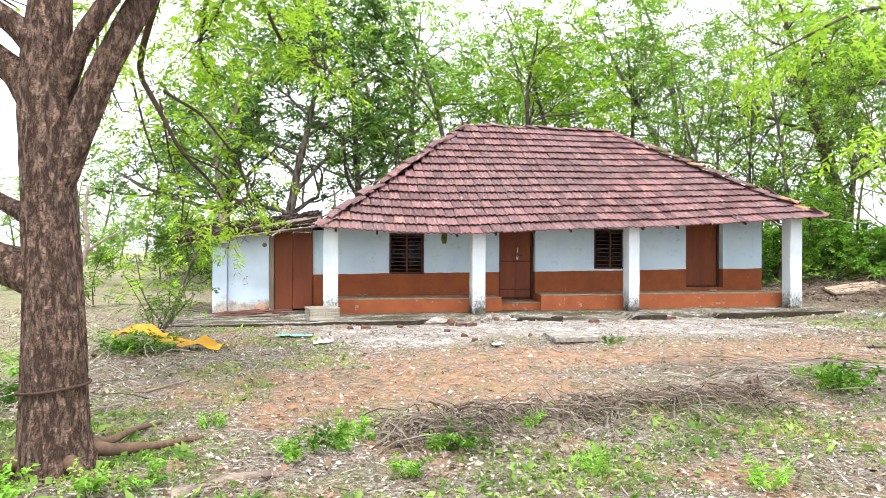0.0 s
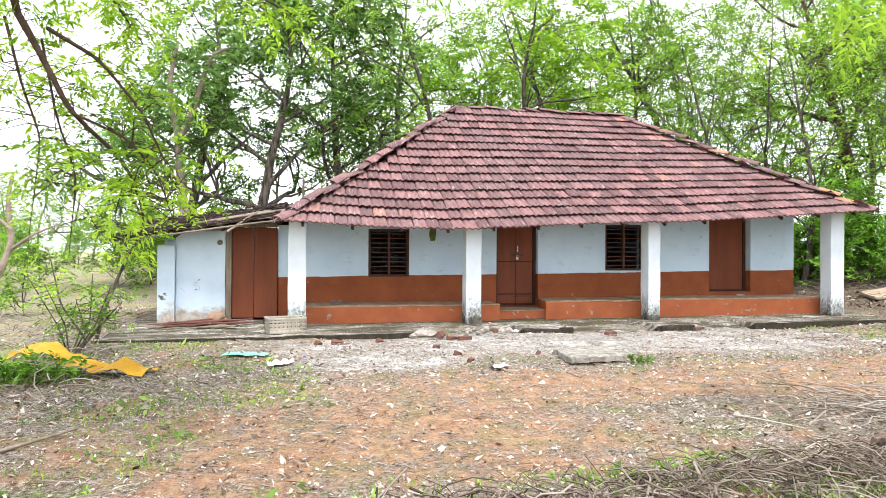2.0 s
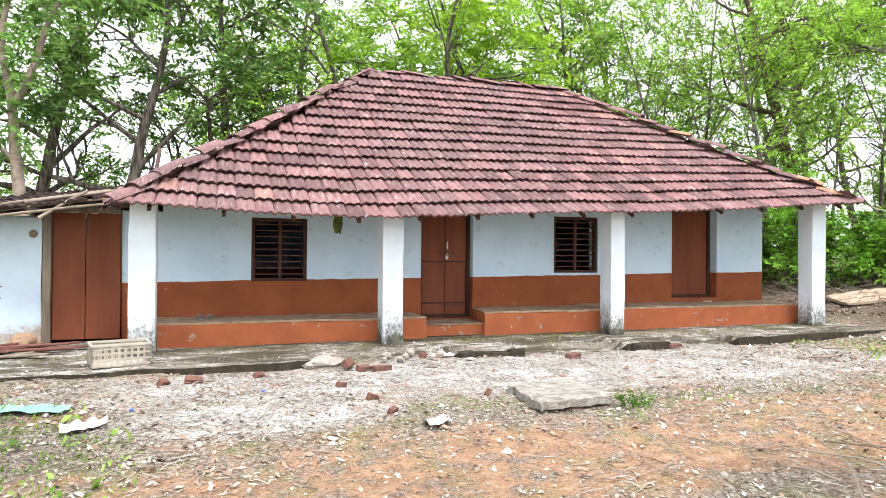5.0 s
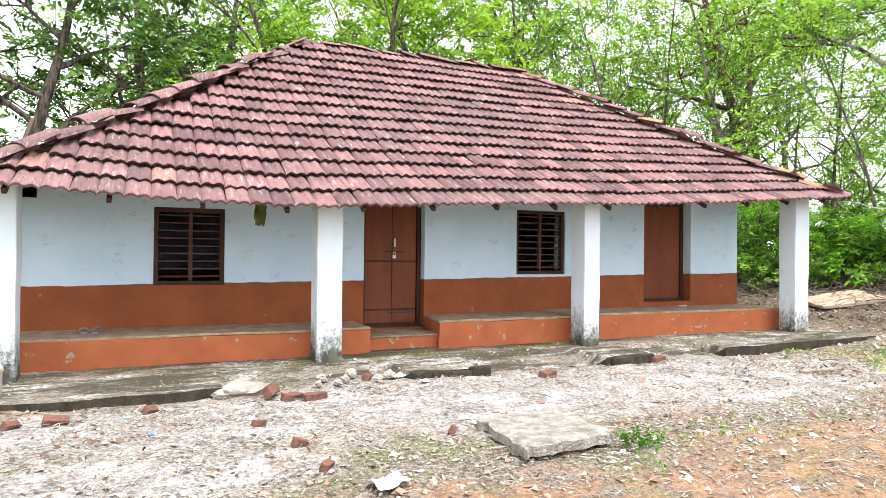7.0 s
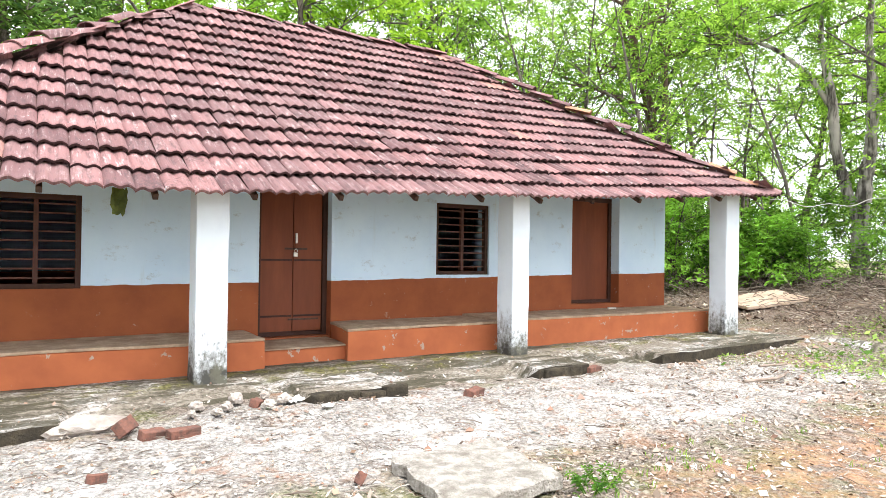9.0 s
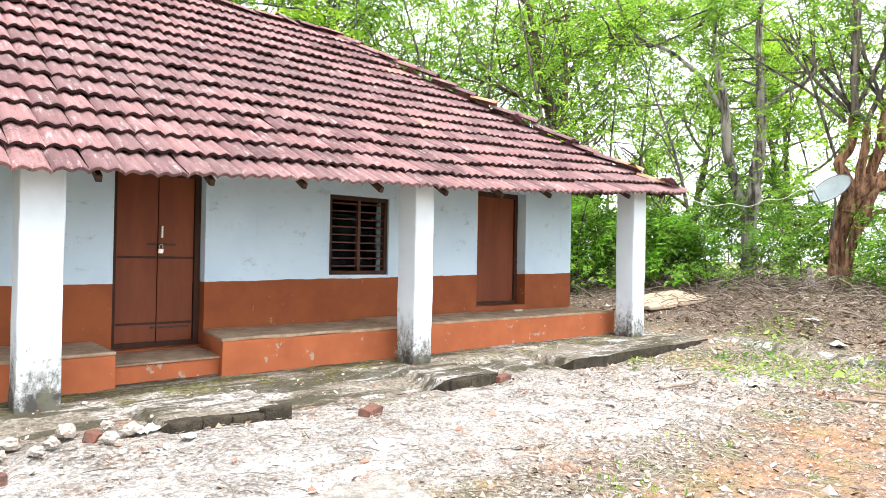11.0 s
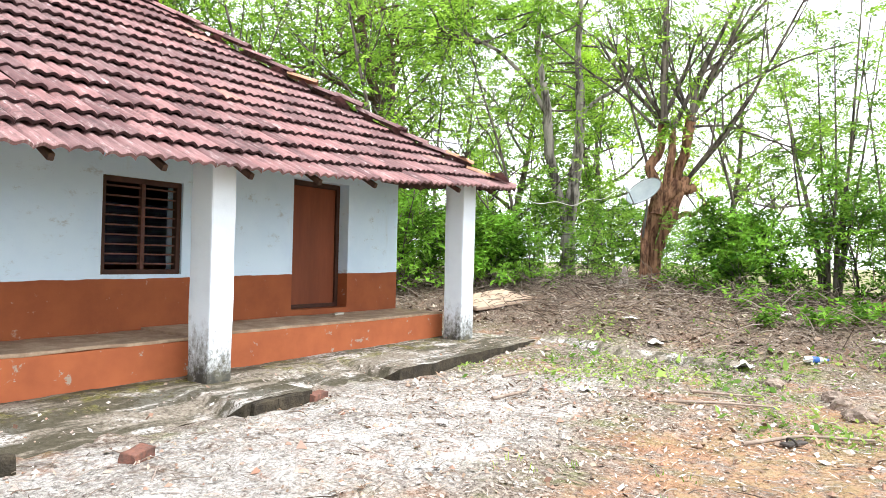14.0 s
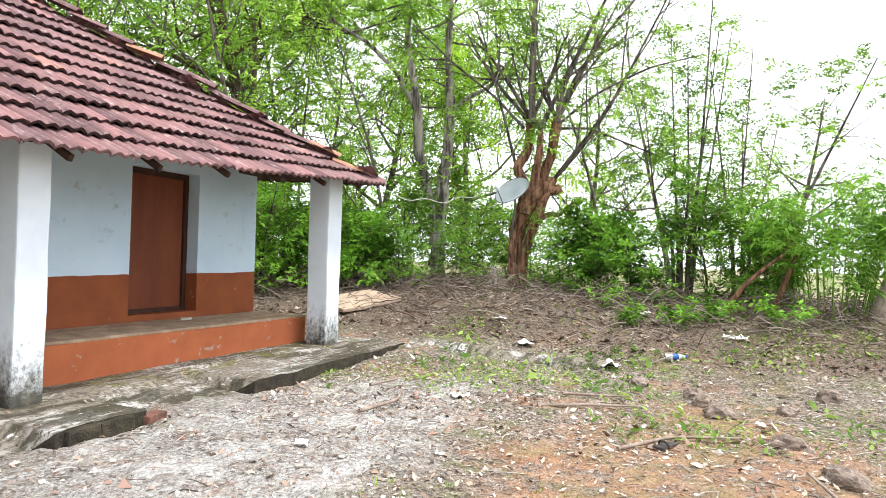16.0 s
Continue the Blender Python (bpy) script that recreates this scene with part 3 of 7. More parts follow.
def tile_mesh():
    """One clay tile: two rounded rolls with a channel between, a lip at the lower end. u to the right, v up the slope."""
    prof = [(0.2235 * j / 12, 0.006 + 0.0105 * (1 - math.cos(2 * math.pi * 2 * j / 12)) - (0.012 if j in (0, 12) else 0.0)) for j in range(13)]
    verts, faces, k = [], [], len(prof)
    for v, lift in ((-0.040, -0.034), (-0.045, -0.006), (-0.030, 0.0), (PITCH + 0.03, -0.014)):
        verts += [(u, v, h + lift + (0.050 if v < 0 else 0.0)) for u, h in prof]
    for r in range(3):
        faces += [[r * k + j, r * k + j + 1, (r + 1) * k + j + 1, (r + 1) * k + j] for j in range(k - 1)]
    return np.array(verts), faces


TILE_V, TILE_F = tile_mesh()
tile_me = mesh_of("tile", TILE_V, TILE_F)
tile_me.materials.append(M_TILE)
tile_me.materials.append(M_LIP_SHADE)
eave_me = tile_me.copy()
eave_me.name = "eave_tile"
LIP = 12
# lower lips get the painted shade colour; eave tiles stay plain clay
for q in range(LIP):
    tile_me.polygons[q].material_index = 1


def slope_poses(a, b, c, d, rows, eave=None, seed=1):
    """Poses of the tiles on a slope: eave from a to b, ridge from d to c; row 0 lies at the eave."""
    rng = random.Random(seed)
    along = (b - a).normalized()
    width = (b - a).length
    down = b - a
    out = []
    for r in range(rows):
        f = r / rows

        def at(s, f):
            e = a + along * s
            if eave:
                e = Vector((e.x, e.y, eave(e.x)))
            left, right = a.lerp(d, f), b.lerp(c, f)
            t = (s / width)
            base = e.lerp(Vector((e.x, d.y + (c.y - d.y) * t, d.z + (c.z - d.z) * t)) if abs(along.x) > 0.5 else Vector((d.x, e.y, d.z)), f)
            base.z -= 0.07 * math.sin(math.pi * f)
            return base

        lo = (a.lerp(d, f + 0.5 / rows) - a).dot(along)
        hi = (b.lerp(c, f + 0.5 / rows) - a).dot(along)
        s = math.floor((lo - WIDE * 0.55) / WIDE) * WIDE + rng.uniform(-0.012, 0.012)
        if s < lo - WIDE * 0.8:
            s += WIDE
        while s < hi - 0.03:
            p = at(s + WIDE / 2, f)
            u = (at(s + WIDE, f) - at(s, f)).normalized()
            v = (at(s + WIDE / 2, f + 1.0 / rows) - p)
            v = (v - u * v.dot(u)).normalized()
            n = u.cross(v)
            m = Matrix((u, v, n)).transposed().to_4x4()
            m.translation = p - u * WIDE / 2 + n * (0.03 + rng.uniform(-0.006, 0.008)) + v * (rng.uniform(-0.012, 0.012) + 0.012 * math.sin(s * 1.3 + r))
            m = m @ pose(0, 0, 0, rng.uniform(-0.9, 0.9), rng.uniform(-1.2, 1.2), rng.uniform(-1.3, 1.3))
            out.append((r, s, m))
            s += WIDE
    return out


def join_tiles(poses):
    V, F = [], []
    hom = np.c_[TILE_V, np.ones(len(TILE_V))]
    for k, m in enumerate(poses):
        V.append((hom @ np.array(m).T)[:, :3])
        F += [[j + k * len(TILE_V) for j in f] for f in TILE_F]
    return np.concatenate(V), F


def eave_z(x):
    return float(np.interp(x, EX, EZ))


FL, FR = Vector((-0.08, 13.3, 1.965)), Vector((11.40, 13.27, 2.33))
BL, BR = Vector((-0.2, 22.0, 2.0)), Vector((10.9, 22.0, 2.75))
ROWS_FRONT = 15
deck_v = []
front = slope_poses(FL, FR, RIDGE_R, RIDGE_L, ROWS_FRONT, eave_z, 3)
# boarding under the tiles, closed all round
cols = 24
for j in range(cols + 1):
    t = j / cols
    e = FL.lerp(FR, t)
    deck_v.append((e.x, e.y + 0.13, eave_z(e.x) + 0.07))
for f in (0.5, 1.0):
    for j in range(cols + 1):
        t = j / cols
        e = FL.lerp(FR, t)
        e.z = eave_z(e.x)
        p = e.lerp(RIDGE_L.lerp(RIDGE_R, t), f)
        p.z -= 0.03 + 0.08 * math.sin(math.pi * f)
        deck_v.append(tuple(p))
deck_f = [[r * (cols + 1) + j, r * (cols + 1) + j + 1, (r + 1) * (cols + 1) + j + 1, (r + 1) * (cols + 1) + j] for r in range(2) for j in range(cols)]
k = len(deck_v)
deck_v += [tuple(BL), tuple(BR), tuple(RIDGE_L - Vector((0, 0, 0.03))), tuple(RIDGE_R - Vector((0, 0, 0.03))), (FL.x, FL.y + 0.13, FL.z + 0.07), (FR.x, FR.y + 0.13, FR.z + 0.07)]
deck_f += [[k + 1, k, k + 2, k + 3], [k, k + 4, k + 2], [k + 5, k + 1, k + 3]]
roof = part("roof", mesh_of("roof", deck_v, deck_f), M_RAFTER, house, "hip roof of weathered maroon clay tiles")
rest = [m for r, s, m in front if r >= 6]
rest += [m for _, _, m in slope_poses(BR, BL, RIDGE_L, RIDGE_R, 13, None, 5)]
rest += [m for _, _, m in slope_poses(BL, FL, RIDGE_L, RIDGE_L, 13, None, 6)]
rest += [m for _, _, m in slope_poses(FR, BR, RIDGE_R, RIDGE_R, 13, None, 7)]
upper = part("upper_tiles", mesh_of("upper_tiles", *join_tiles(rest)), M_TILES, roof)
# same painted shade on the lips of the joined courses
upper.data.materials.append(M_LIP_SHADE)
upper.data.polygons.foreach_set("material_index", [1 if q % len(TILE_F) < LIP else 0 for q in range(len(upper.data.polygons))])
upper["kind"] = "stuff"


def cap_run(a, b, n, seed, spread=0.03, fresh=()):
    """A run of half-round capping tiles from a up to b, each overlapping the next."""
    rng = random.Random(seed)
    d = (b - a).normalized()
    s = d.cross(Vector((0, 0, 1))).normalized()
    nrm = s.cross(d)
    step = (b - a).length / n
    for i in range(n):
        bm = bmesh.new()
        rings = []
        for t, r, lift in ((-0.05, 0.135, 0.028), (step * 0.5, 0.125, 0.012), (step + 0.02, 0.112, 0.0)):
            ring = []
            for off in (0.0, -0.018):
                for j in range(7):
                    w = math.pi * (0.06 + 0.88 * j / 6)
                    ring.append(bm.verts.new(d * t + s * math.cos(w) * (r + off) + nrm * (math.sin(w) * (r + off) * 0.62 + lift - 0.03)))
            rings.append(ring)
        for p, q in zip(rings, rings[1:]):
            for j in range(6):
                bm.faces.new((p[j], p[j + 1], q[j + 1], q[j]))
        for j in range(6):
            bm.faces.new((rings[0][j], rings[0][j + 7], rings[0][j + 8], rings[0][j + 1]))
        ob = part("ridge_tile", bm, M_FRESH if i in fresh else M_TILE, roof)
        ob.matrix_basis = Matrix.Translation(a + d * (step * i) + nrm * (0.035 + rng.uniform(-spread, spread))) @ pose(0, 0, 0, rng.uniform(-5, 5), rng.uniform(-6, 6), rng.uniform(-7, 7))


cap_run(FL + Vector((0.0, 0.0, 0.03)), RIDGE_L, 17, 11, 0.03)
cap_run(FR + Vector((-0.02, 0.03, 0.03)), RIDGE_R, 17, 12, fresh=(1, 2, 9))
cap_run(RIDGE_L, RIDGE_R, 12, 13)
cap_run(BL, RIDGE_L, 16, 14)
cap_run(BR, RIDGE_R, 16, 15)
# rafter ends under the eave
for j in range(14):
    x = 0.3 + j * 0.83
    z = eave_z(x)
    bm = bmesh.new()
    box(bm, -0.022, 0.022, 0.0, 1.85, -0.028, 0.028, 0.007)
    ob = part("rafter", bm, M_RAFTER, roof)
    ob.matrix_basis = pose(x, 13.42, z - 0.005, 30, 0, 0)

# ---- doors and windows ----


def window(x0, x1, z0, z1, bars):
    w = part("window", solid(x0, x0 + 0.05, 15.03, 15.11, z0, z1, 0.005), M_FRAME, house, "barred window with dark wooden frame")
    for a, b, c, d in ((x1 - 0.05, x1, z0, z1), (x0 + 0.05, x1 - 0.05, z1 - 0.055, z1), (x0 + 0.05, x1 - 0.05, z0, z0 + 0.05)):
        part("frame", solid(a, b, 15.03, 15.11, c, d, 0.005), M_FRAME, w)
    xm = (x0 + x1) / 2 + 0.01
    part("mullion", solid(xm - 0.022, xm + 0.022, 15.04, 15.10, z0 + 0.05, z1 - 0.055, 0.005), M_BAR, w)
    for i in range(bars):
        z = z0 + 0.05 + (z1 - z0 - 0.105) * (i + 0.6) / bars
        part("bar", solid(x0 + 0.05, x1 - 0.05, 15.058, 15.078, z - 0.009, z + 0.009, 0.003), M_BAR, w)


window(*WIN1, 9)
window(*WIN2, 9)
# door leaves


def door_leaf(x0, x1, y, z0, z1, panels, split):
    d = part("door", solid(x0 - 0.0, x0 + 0.06, y - 0.03, y + 0.05, z0, z1, 0.006), M_FRAME, house, "brown painted plank door in a dark frame")
    part("frame", solid(x1 - 0.06, x1, y - 0.03, y + 0.05, z0, z1, 0.006), M_FRAME, d)
    part("frame", solid(x0 + 0.06, x1 - 0.06, y - 0.03, y + 0.05, z1 - 0.07, z1, 0.006), M_FRAME, d)
    part("sill", solid(x0 + 0.06, x1 - 0.06, y - 0.03, y + 0.05, z0, z0 + 0.05, 0.006), M_FRAME, d)
    lx0, lx1 = x0 + 0.06, x1 - 0.06
    edges = [lx0 + (lx1 - lx0) * s for s in split]
    for a, b in zip(edges, edges[1:]):
        leaf = part("leaf", solid(a + 0.004, b - 0.004, y, y + 0.035, z0 + 0.05, z1 - 0.07, 0.004), M_DOOR, d)
        for f in panels:
            z = z0 + (z1 - z0) * f
            part("rail", solid(a + 0.01, b - 0.01, y - 0.008, y + 0.002, z - 0.012, z + 0.012, 0.003), M_FRAME, leaf)
    return d


d1 = door_leaf(4.12, 5.0, 15.16, 0.42, 2.22, (0.13, 0.50), (0, 0.52, 1))
d2 = door_leaf(8.89, 9.9, 15.20, 0.68, 2.35, (), (0, 1.0))

# ---- shed against the house ----
shed = new("lean_to_shed")
tagged(shed, "small whitewashed lean-to shed with a brown door and ragged roof", "shed")


def shed_wash():
    """Limewash fallen from the foot of the wall to bare brown plaster."""
    m = mat("shed_limewash", 0.9)
    n = Net(m)
    p = n.where(True)
    s = n.t.nodes.new("ShaderNodeSeparateXYZ")
    n.link(p, s.inputs[0])
    c = n.mix(n.ramp(n.noise(1.6, 5, vec=p), 0.35, 0.75), (0.68, 0.81, 0.94), (0.58, 0.69, 0.82))
    foot = n.math("ADD", s.outputs[2], n.math("MULTIPLY", n.math("SUBTRACT", n.noise(3.0, 8, 0.7, vec=p), 0.5), 0.9))
    c = n.mix(n.ramp(foot, 0.34, 0.52, 0.85, 0.0), c, n.mix(n.ramp(n.noise(9, 7, 0.7, vec=p), 0.4, 0.6), (0.34, 0.24, 0.165), (0.52, 0.45, 0.38)))
    c = n.mix(n.ramp(n.noise(4.0, 7, 0.7, vec=p), 0.635, 0.65), c, (0.12, 0.11, 0.10))
    n.color(c).bump(n.noise(14, 7, 0.7, vec=p), 0.4, 0.006)
    return m


M_SHEDWALL = shed_wash()
M_PLASTER = plain("bare_plaster", (0.42, 0.28, 0.19), (0.30, 0.2, 0.14), 4, 0.95, 0.6, 0.01)
part("wall", solid(-1.97, -1.1, 14.92, 15.12, 0.05, 1.88, 0.01, cuts=3, wob=0.012), M_SHEDWALL, shed)
part("wall", solid(-2.2, -2.0, 15.12, 17.6, 0.05, 1.7, 0.01), M_SHEDWALL, shed)
part("wall", solid(-2.0, -0.17, 17.4, 17.6, 0.05, 2.0, 0.01), M_SHEDWALL, shed)
part("pillar", solid(-2.27, -1.975, 14.84, 15.1, 0.0, 1.6, 0.015, cuts=3, wob=0.012), M_SHEDWALL, shed)
part("door_post", solid(-1.09, -0.99, 14.9, 15.04, 0.1, 2.0, 0.01, cuts=2, wob=0.012), M_WOOD, shed)
sd = part("door", solid(-0.985, -0.6, 14.96, 15.0, 0.26, 1.95, 0.006), M_DOOR, shed, "brown two-leaf wooden door")
part("leaf", solid(-0.592, -0.17, 14.96, 15.0, 0.26, 1.95, 0.006), M_DOOR, sd)
part("lintel", solid(-1.0, -0.17, 14.93, 15.05, 1.955, 2.05, 0.01), M_WOOD, shed)


def shed_roof():
    v, f = [], []
    n, mcount = 40, 10
    for i in range(n + 1):
        x = -3.05 + 3.1 * i / n
        for j in range(mcount + 1):
            y = 14.45 + 3.3 * j / mcount
            z = 1.64 + 0.15 * (x + 3.05) + 0.15 * (y - 14.45) + 0.022 * math.sin(i * 1.9) + 0.03 * noise.noise(Vector((x * 1.5, y * 1.5, 2)))
            yy = y + (0.14 * noise.noise(Vector((x * 4, 3, 1))) if j == 0 else 0)
            v.append((x, yy, z))
    for i in range(n):
        for j in range(mcount):
            a = i * (mcount + 1) + j
            f.append([a, a + 1, a + mcount + 2, a + mcount + 1])
    bm = bmesh.new()
    me = mesh_of("tmp", v, f)
    bm.from_mesh(me)
    bmesh.ops.solidify(bm, geom=bm.faces[:], thickness=0.025)
    return bm


part("roof_sheet", shed_roof(), M_DARK, shed, "dark rusted roof sheeting")


def pole(name, pts, r, material, parent, label=""):
    P = [Vector(p) for p in pts]
    out = []
    for a, b in zip(P, P[1:]):
        for t in (0.0, 0.25, 0.5, 0.75):
            out.append((a.lerp(b, t), r))
    out.append((P[-1], r * 0.8))
    out = [(np.array(p) + np.array(noise.noise_vector(Vector(p) * 2)) * r * 0.6, q) for p, q in out]
    v, f = tube_arrays([out], 7)
    return part(name, mesh_of(name, v, f, True), material, parent, label)


pole("pole", [(-2.6, 14.36, 1.69), (-1.2, 14.3, 1.90), (-0.05, 14.2, 2.06)], 0.018, M_WOOD, shed)
pole("pole", [(-2.2, 14.5, 1.82), (-0.9, 14.45, 2.02), (-0.2, 14.4, 2.12)], 0.015, M_WOOD, shed)
pole("pole", [(-1.0, 14.22, 1.84), (-0.5, 14.45, 2.2)], 0.022, M_WOOD, shed)
for x in (-2.7, -1.9, -1.1, -0.35):
    pole("pole", [(x, 14.4, 1.58 + 0.15 * (x + 3.05)), (x, 17.7, 2.07 + 0.15 * (x + 3.05))], 0.03, M_RAFTER, shed)

# old dark tiles slipping about on the shed roof
rt = random.Random(17)
slipped = []
for i in range(13):
    for j in range(8):
        x, y = -2.95 + i * 0.225 + rt.uniform(-0.04, 0.04), 14.38 + j * 0.36 + rt.uniform(-0.06, 0.06)
        slipped.append(pose(x, y, 1.675 + 0.15 * (x + 3.05) + 0.15 * (y - 14.45) + rt.uniform(0, 0.03), 8.5 + rt.uniform(-5, 5), -8 + rt.uniform(-5, 5), rt.uniform(-14, 14)))
M_OLD_TILE = plain("old_dark_tile", (0.085, 0.05, 0.044), (0.028, 0.021, 0.02), 7, 0.9, 0.5, 0.006)
part("old_tiles", mesh_of("old_tiles", *join_tiles(slipped)), M_OLD_TILE, shed, "slipped blackened clay tiles")["kind"] = "stuff"
# spare timber thrown on top
for k, (x0, y0, x1, y1) in enumerate(((-1.6, 14.5, -0.3, 14.9), (-1.2, 14.45, 0.0, 14.7), (-0.9, 14.6, -0.2, 14.5))):
    pole("board", [(x0, y0, 1.76 + 0.15 * (x0 + 3.05) + 0.15 * (y0 - 14.45)), (x1, y1, 1.78 + 0.15 * (x1 + 3.05) + 0.15 * (y1 - 14.45))], 0.022, M_WOOD, shed)

bm = bmesh.new()
bmesh.ops.create_cone(bm, cap_ends=True, segments=18, radius1=0.05, radius2=0.038, depth=0.06, matrix=pose(-1.2, 14.89, 1.66, 90, 0, 0))
tagged(part("lamp_holder", bm, M_WOOD), "small round wooden lamp base on the shed wall", "lamp holder")

# ---- broken paving along the front ----


def paving():
    xs = np.arange(-2.7, 11.76, 0.08)
    ys = np.linspace(0, 1, 16)
    v, f = [], []
    for x in xs:
        front = 12.72 + 0.026 * x + 0.05 * noise.noise(Vector((x * 1.7, 0, 0))) + 0.03 * noise.noise(Vector((x * 6, 1, 0)))
        whole = 1.0 if (x < 2.15 or 3.9 < x < 4.85 or 6.5 < x < 7.25 or x > 8.45) else 0.0
        front += 0.0 if whole else 0.18 + 0.12 * noise.noise(Vector((x * 3, 4, 0)))
        top = 0.175 + 0.006 * x
        for k, t in enumerate(ys):
            y = front + (15.2 - front) * t
            z = top + 0.05 * t + 0.014 * noise.noise(Vector((x * 2, y * 2, 0))) + 0.010 * noise.noise(Vector((x * 7, y * 7, 3)))
            if not whole and t < 0.3:
                z -= (0.3 - t) * 0.4 + 0.02 * noise.noise(Vector((x * 5, y * 5, 9)))
            v.append((x, y, z))
        v.append((x, front + 0.015 * noise.noise(Vector((x * 9, 7, 0))), -0.15))
    k = len(ys) + 1
    for i in range(len(xs) - 1):
        for j in range(len(ys) - 1):
            a = i * k + j
            f.append([a, a + k, a + k + 1, a + 1])
        a = i * k
        f.append([a + k, a, a + k - 1, a + 2 * k - 1])
    for a in (0, (len(xs) - 1) * k):
        f.append([a + j for j in range(k)])
    return mesh_of("paving", v, f)


pave = part("pavement", paving(), M_CEMENT)
M_EDGE = plain("dark_edge", (0.085, 0.068, 0.045), (0.028, 0.024, 0.018), 9, 0.95, 0.7, 0.015)
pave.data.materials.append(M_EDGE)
# steep faces of the apron take the darker edge colour
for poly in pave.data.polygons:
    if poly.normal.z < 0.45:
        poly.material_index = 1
tagged(pave, "broken mossy cement apron in front of the veranda", "pavement", kind="structure")

# ---- trees and shrubs ----


def plant(src, x, y, turn, size=1.0, z=None):
    zz = ground_z(x, y) - 0.02 if z is None else z
    ob = copy_thing(src, pose(x, y, zz, 0, 0, turn))
    ob.scale = (size, size, size)
    return ob


FEATHER = dict(sprays=2, pairs=6, spray=0.6, leaf=(0.18, 0.068), jitter=0.35, gaps=-0.05)
tall_a = make_tree("feathery_tree", "tall thin-trunked tree with light feathery green crown", 21, 11.0, 0.15, M_BARK, M_LEAF, 0.3, 0.36, 3, (3, 4), 10, 0.8, 0.15, **FEATHER)
tall_b = make_tree("feathery_tree", "tall thin-trunked tree with light feathery green crown", 22, 9.5, 0.14, M_BARK, M_LEAF, 0.25, 0.42, 3, (2, 4), 11, 0.8, 0.1, lean=(0.12, 0.05), **FEATHER)
mid_a = make_tree("woodland_tree", "leafy woodland tree with grey trunk and green crown", 23, 8.5, 0.16, M_BARK, M_LEAF_MID, 0.2, 0.42, 3, (3, 4), 11, 0.75, 0.2, sprays=2, pairs=5, spray=0.5, leaf=(0.19, 0.08), jitter=0.4, gaps=-0.04)
dark_a = make_tree("mango_tree", "dark broad-leaved tree with dense crown", 24, 10.0, 0.22, M_BARK, M_LEAF_DARK, 0.25, 0.36, 3, (3, 5), 11, 0.8, 0.2, sprays=2, pairs=4, spray=0.4, leaf=(0.24, 0.09), jitter=0.4, droop=0.6, gaps=-0.08)
thin_a = make_tree("sapling", "slender sparse sapling with few leaves", 25, 6.5, 0.06, M_BARK, M_LEAF, 0.25, 0.4, 2, (2, 4), 9, 0.6, 0.4, sprays=2, pairs=5, spray=0.4, leaf=(0.11, 0.04), jitter=0.3)
shrub_a = make_tree("shrub", "bright green leafy shrub with many stems", 26, 1.5, 0.03, M_BARK, M_LEAF_BUSH, 0.05, 0.62, 2, (3, 5), 14, 0.9, 0.35, sprays=2, pairs=4, spray=0.2, leaf=(0.12, 0.055), jitter=0.2, category="shrub", sides=5)
shrub_b = make_tree("shrub", "bright green leafy shrub with many stems", 27, 2.2, 0.035, M_BARK, M_LEAF_BUSH, 0.05, 0.5, 2, (3, 5), 14, 0.8, 0.4, sprays=2, pairs=4, spray=0.25, leaf=(0.11, 0.045), jitter=0.25, category="shrub", sides=5)

shrub_c = make_tree("shrub", "tall pale green undergrowth shrub with thin stems", 28, 2.2, 0.03, M_BARK, M_LEAF_MID, 0.05, 0.5, 2, (3, 5), 13, 0.8, 0.4, sprays=2, pairs=4, spray=0.25, leaf=(0.11, 0.045), jitter=0.25, category="shrub", sides=5)

rng = random.Random(4)
# sources stand in the wood themselves
for src, x, y in ((tall_a, 9.5, 25.0), (tall_b, 22.0, 30.0), (mid_a, 12.5, 27.5), (dark_a, -1.2, 24.5), (thin_a, 17.2, 19.0), (shrub_a, 16.6, 11.3), (shrub_b, 14.2, 17.6), (shrub_c, 9.0, 27.0)):
    src.matrix_basis = pose(x, y, ground_z(x, y) - 0.02, 0, 0, rng.uniform(0, 360))
WOOD = [
    (tall_b, 13.5, 27.0, 1.1), (tall_a, 18.0, 30.0, 1.25), (tall_b, 10.0, 30.0, 1.2), (mid_a, 7.0, 29.0, 1.1),
    (tall_a, 5.6, 24.6, 1.0), (tall_a, 4.4, 35.5, 1.35),
    (tall_b, 20.5, 23.0, 1.1), (tall_a, 23.5, 26.0, 1.2), (mid_a, 25.5, 21.0, 1.1),
    (tall_a, 28.0, 18.5, 1.1), (dark_a, 1.6, 26.5, 1.0), (dark_a, -3.6, 26.0, 1.0), 
    (tall_b, 13.0, 33.0, 1.3),
    (mid_a, 30.0, 28.0, 1.3), (mid_a, 35.0, 15.0, 1.1),
    (tall_a, 31.0, 11.0, 0.8), (mid_a, 31.5, 7.1, 0.85),
]
for src, x, y, s in WOOD:
    plant(src, x, y, rng.uniform(0, 360), s)
for x, y, s in ((13.2, 18.9, 1.0), (15.5, 18.2, 1.1), (17.0, 17.0, 1.0), (14.8, 21.0, 1.2), (19.5, 16.0, 1.2), (12.6, 21.5, 1.2), (17.5, 20.5, 1.3), (21.0, 14.5, 1.2), (22.5, 17.5, 1.3), (11.9, 24.0, 1.3), (16.3, 15.3, 0.9), (15.2, 15.9, 0.8), (17.4, 13.9, 0.85)):
    plant(rng.choice((shrub_a, shrub_c)), x, y, rng.uniform(0, 360), s)
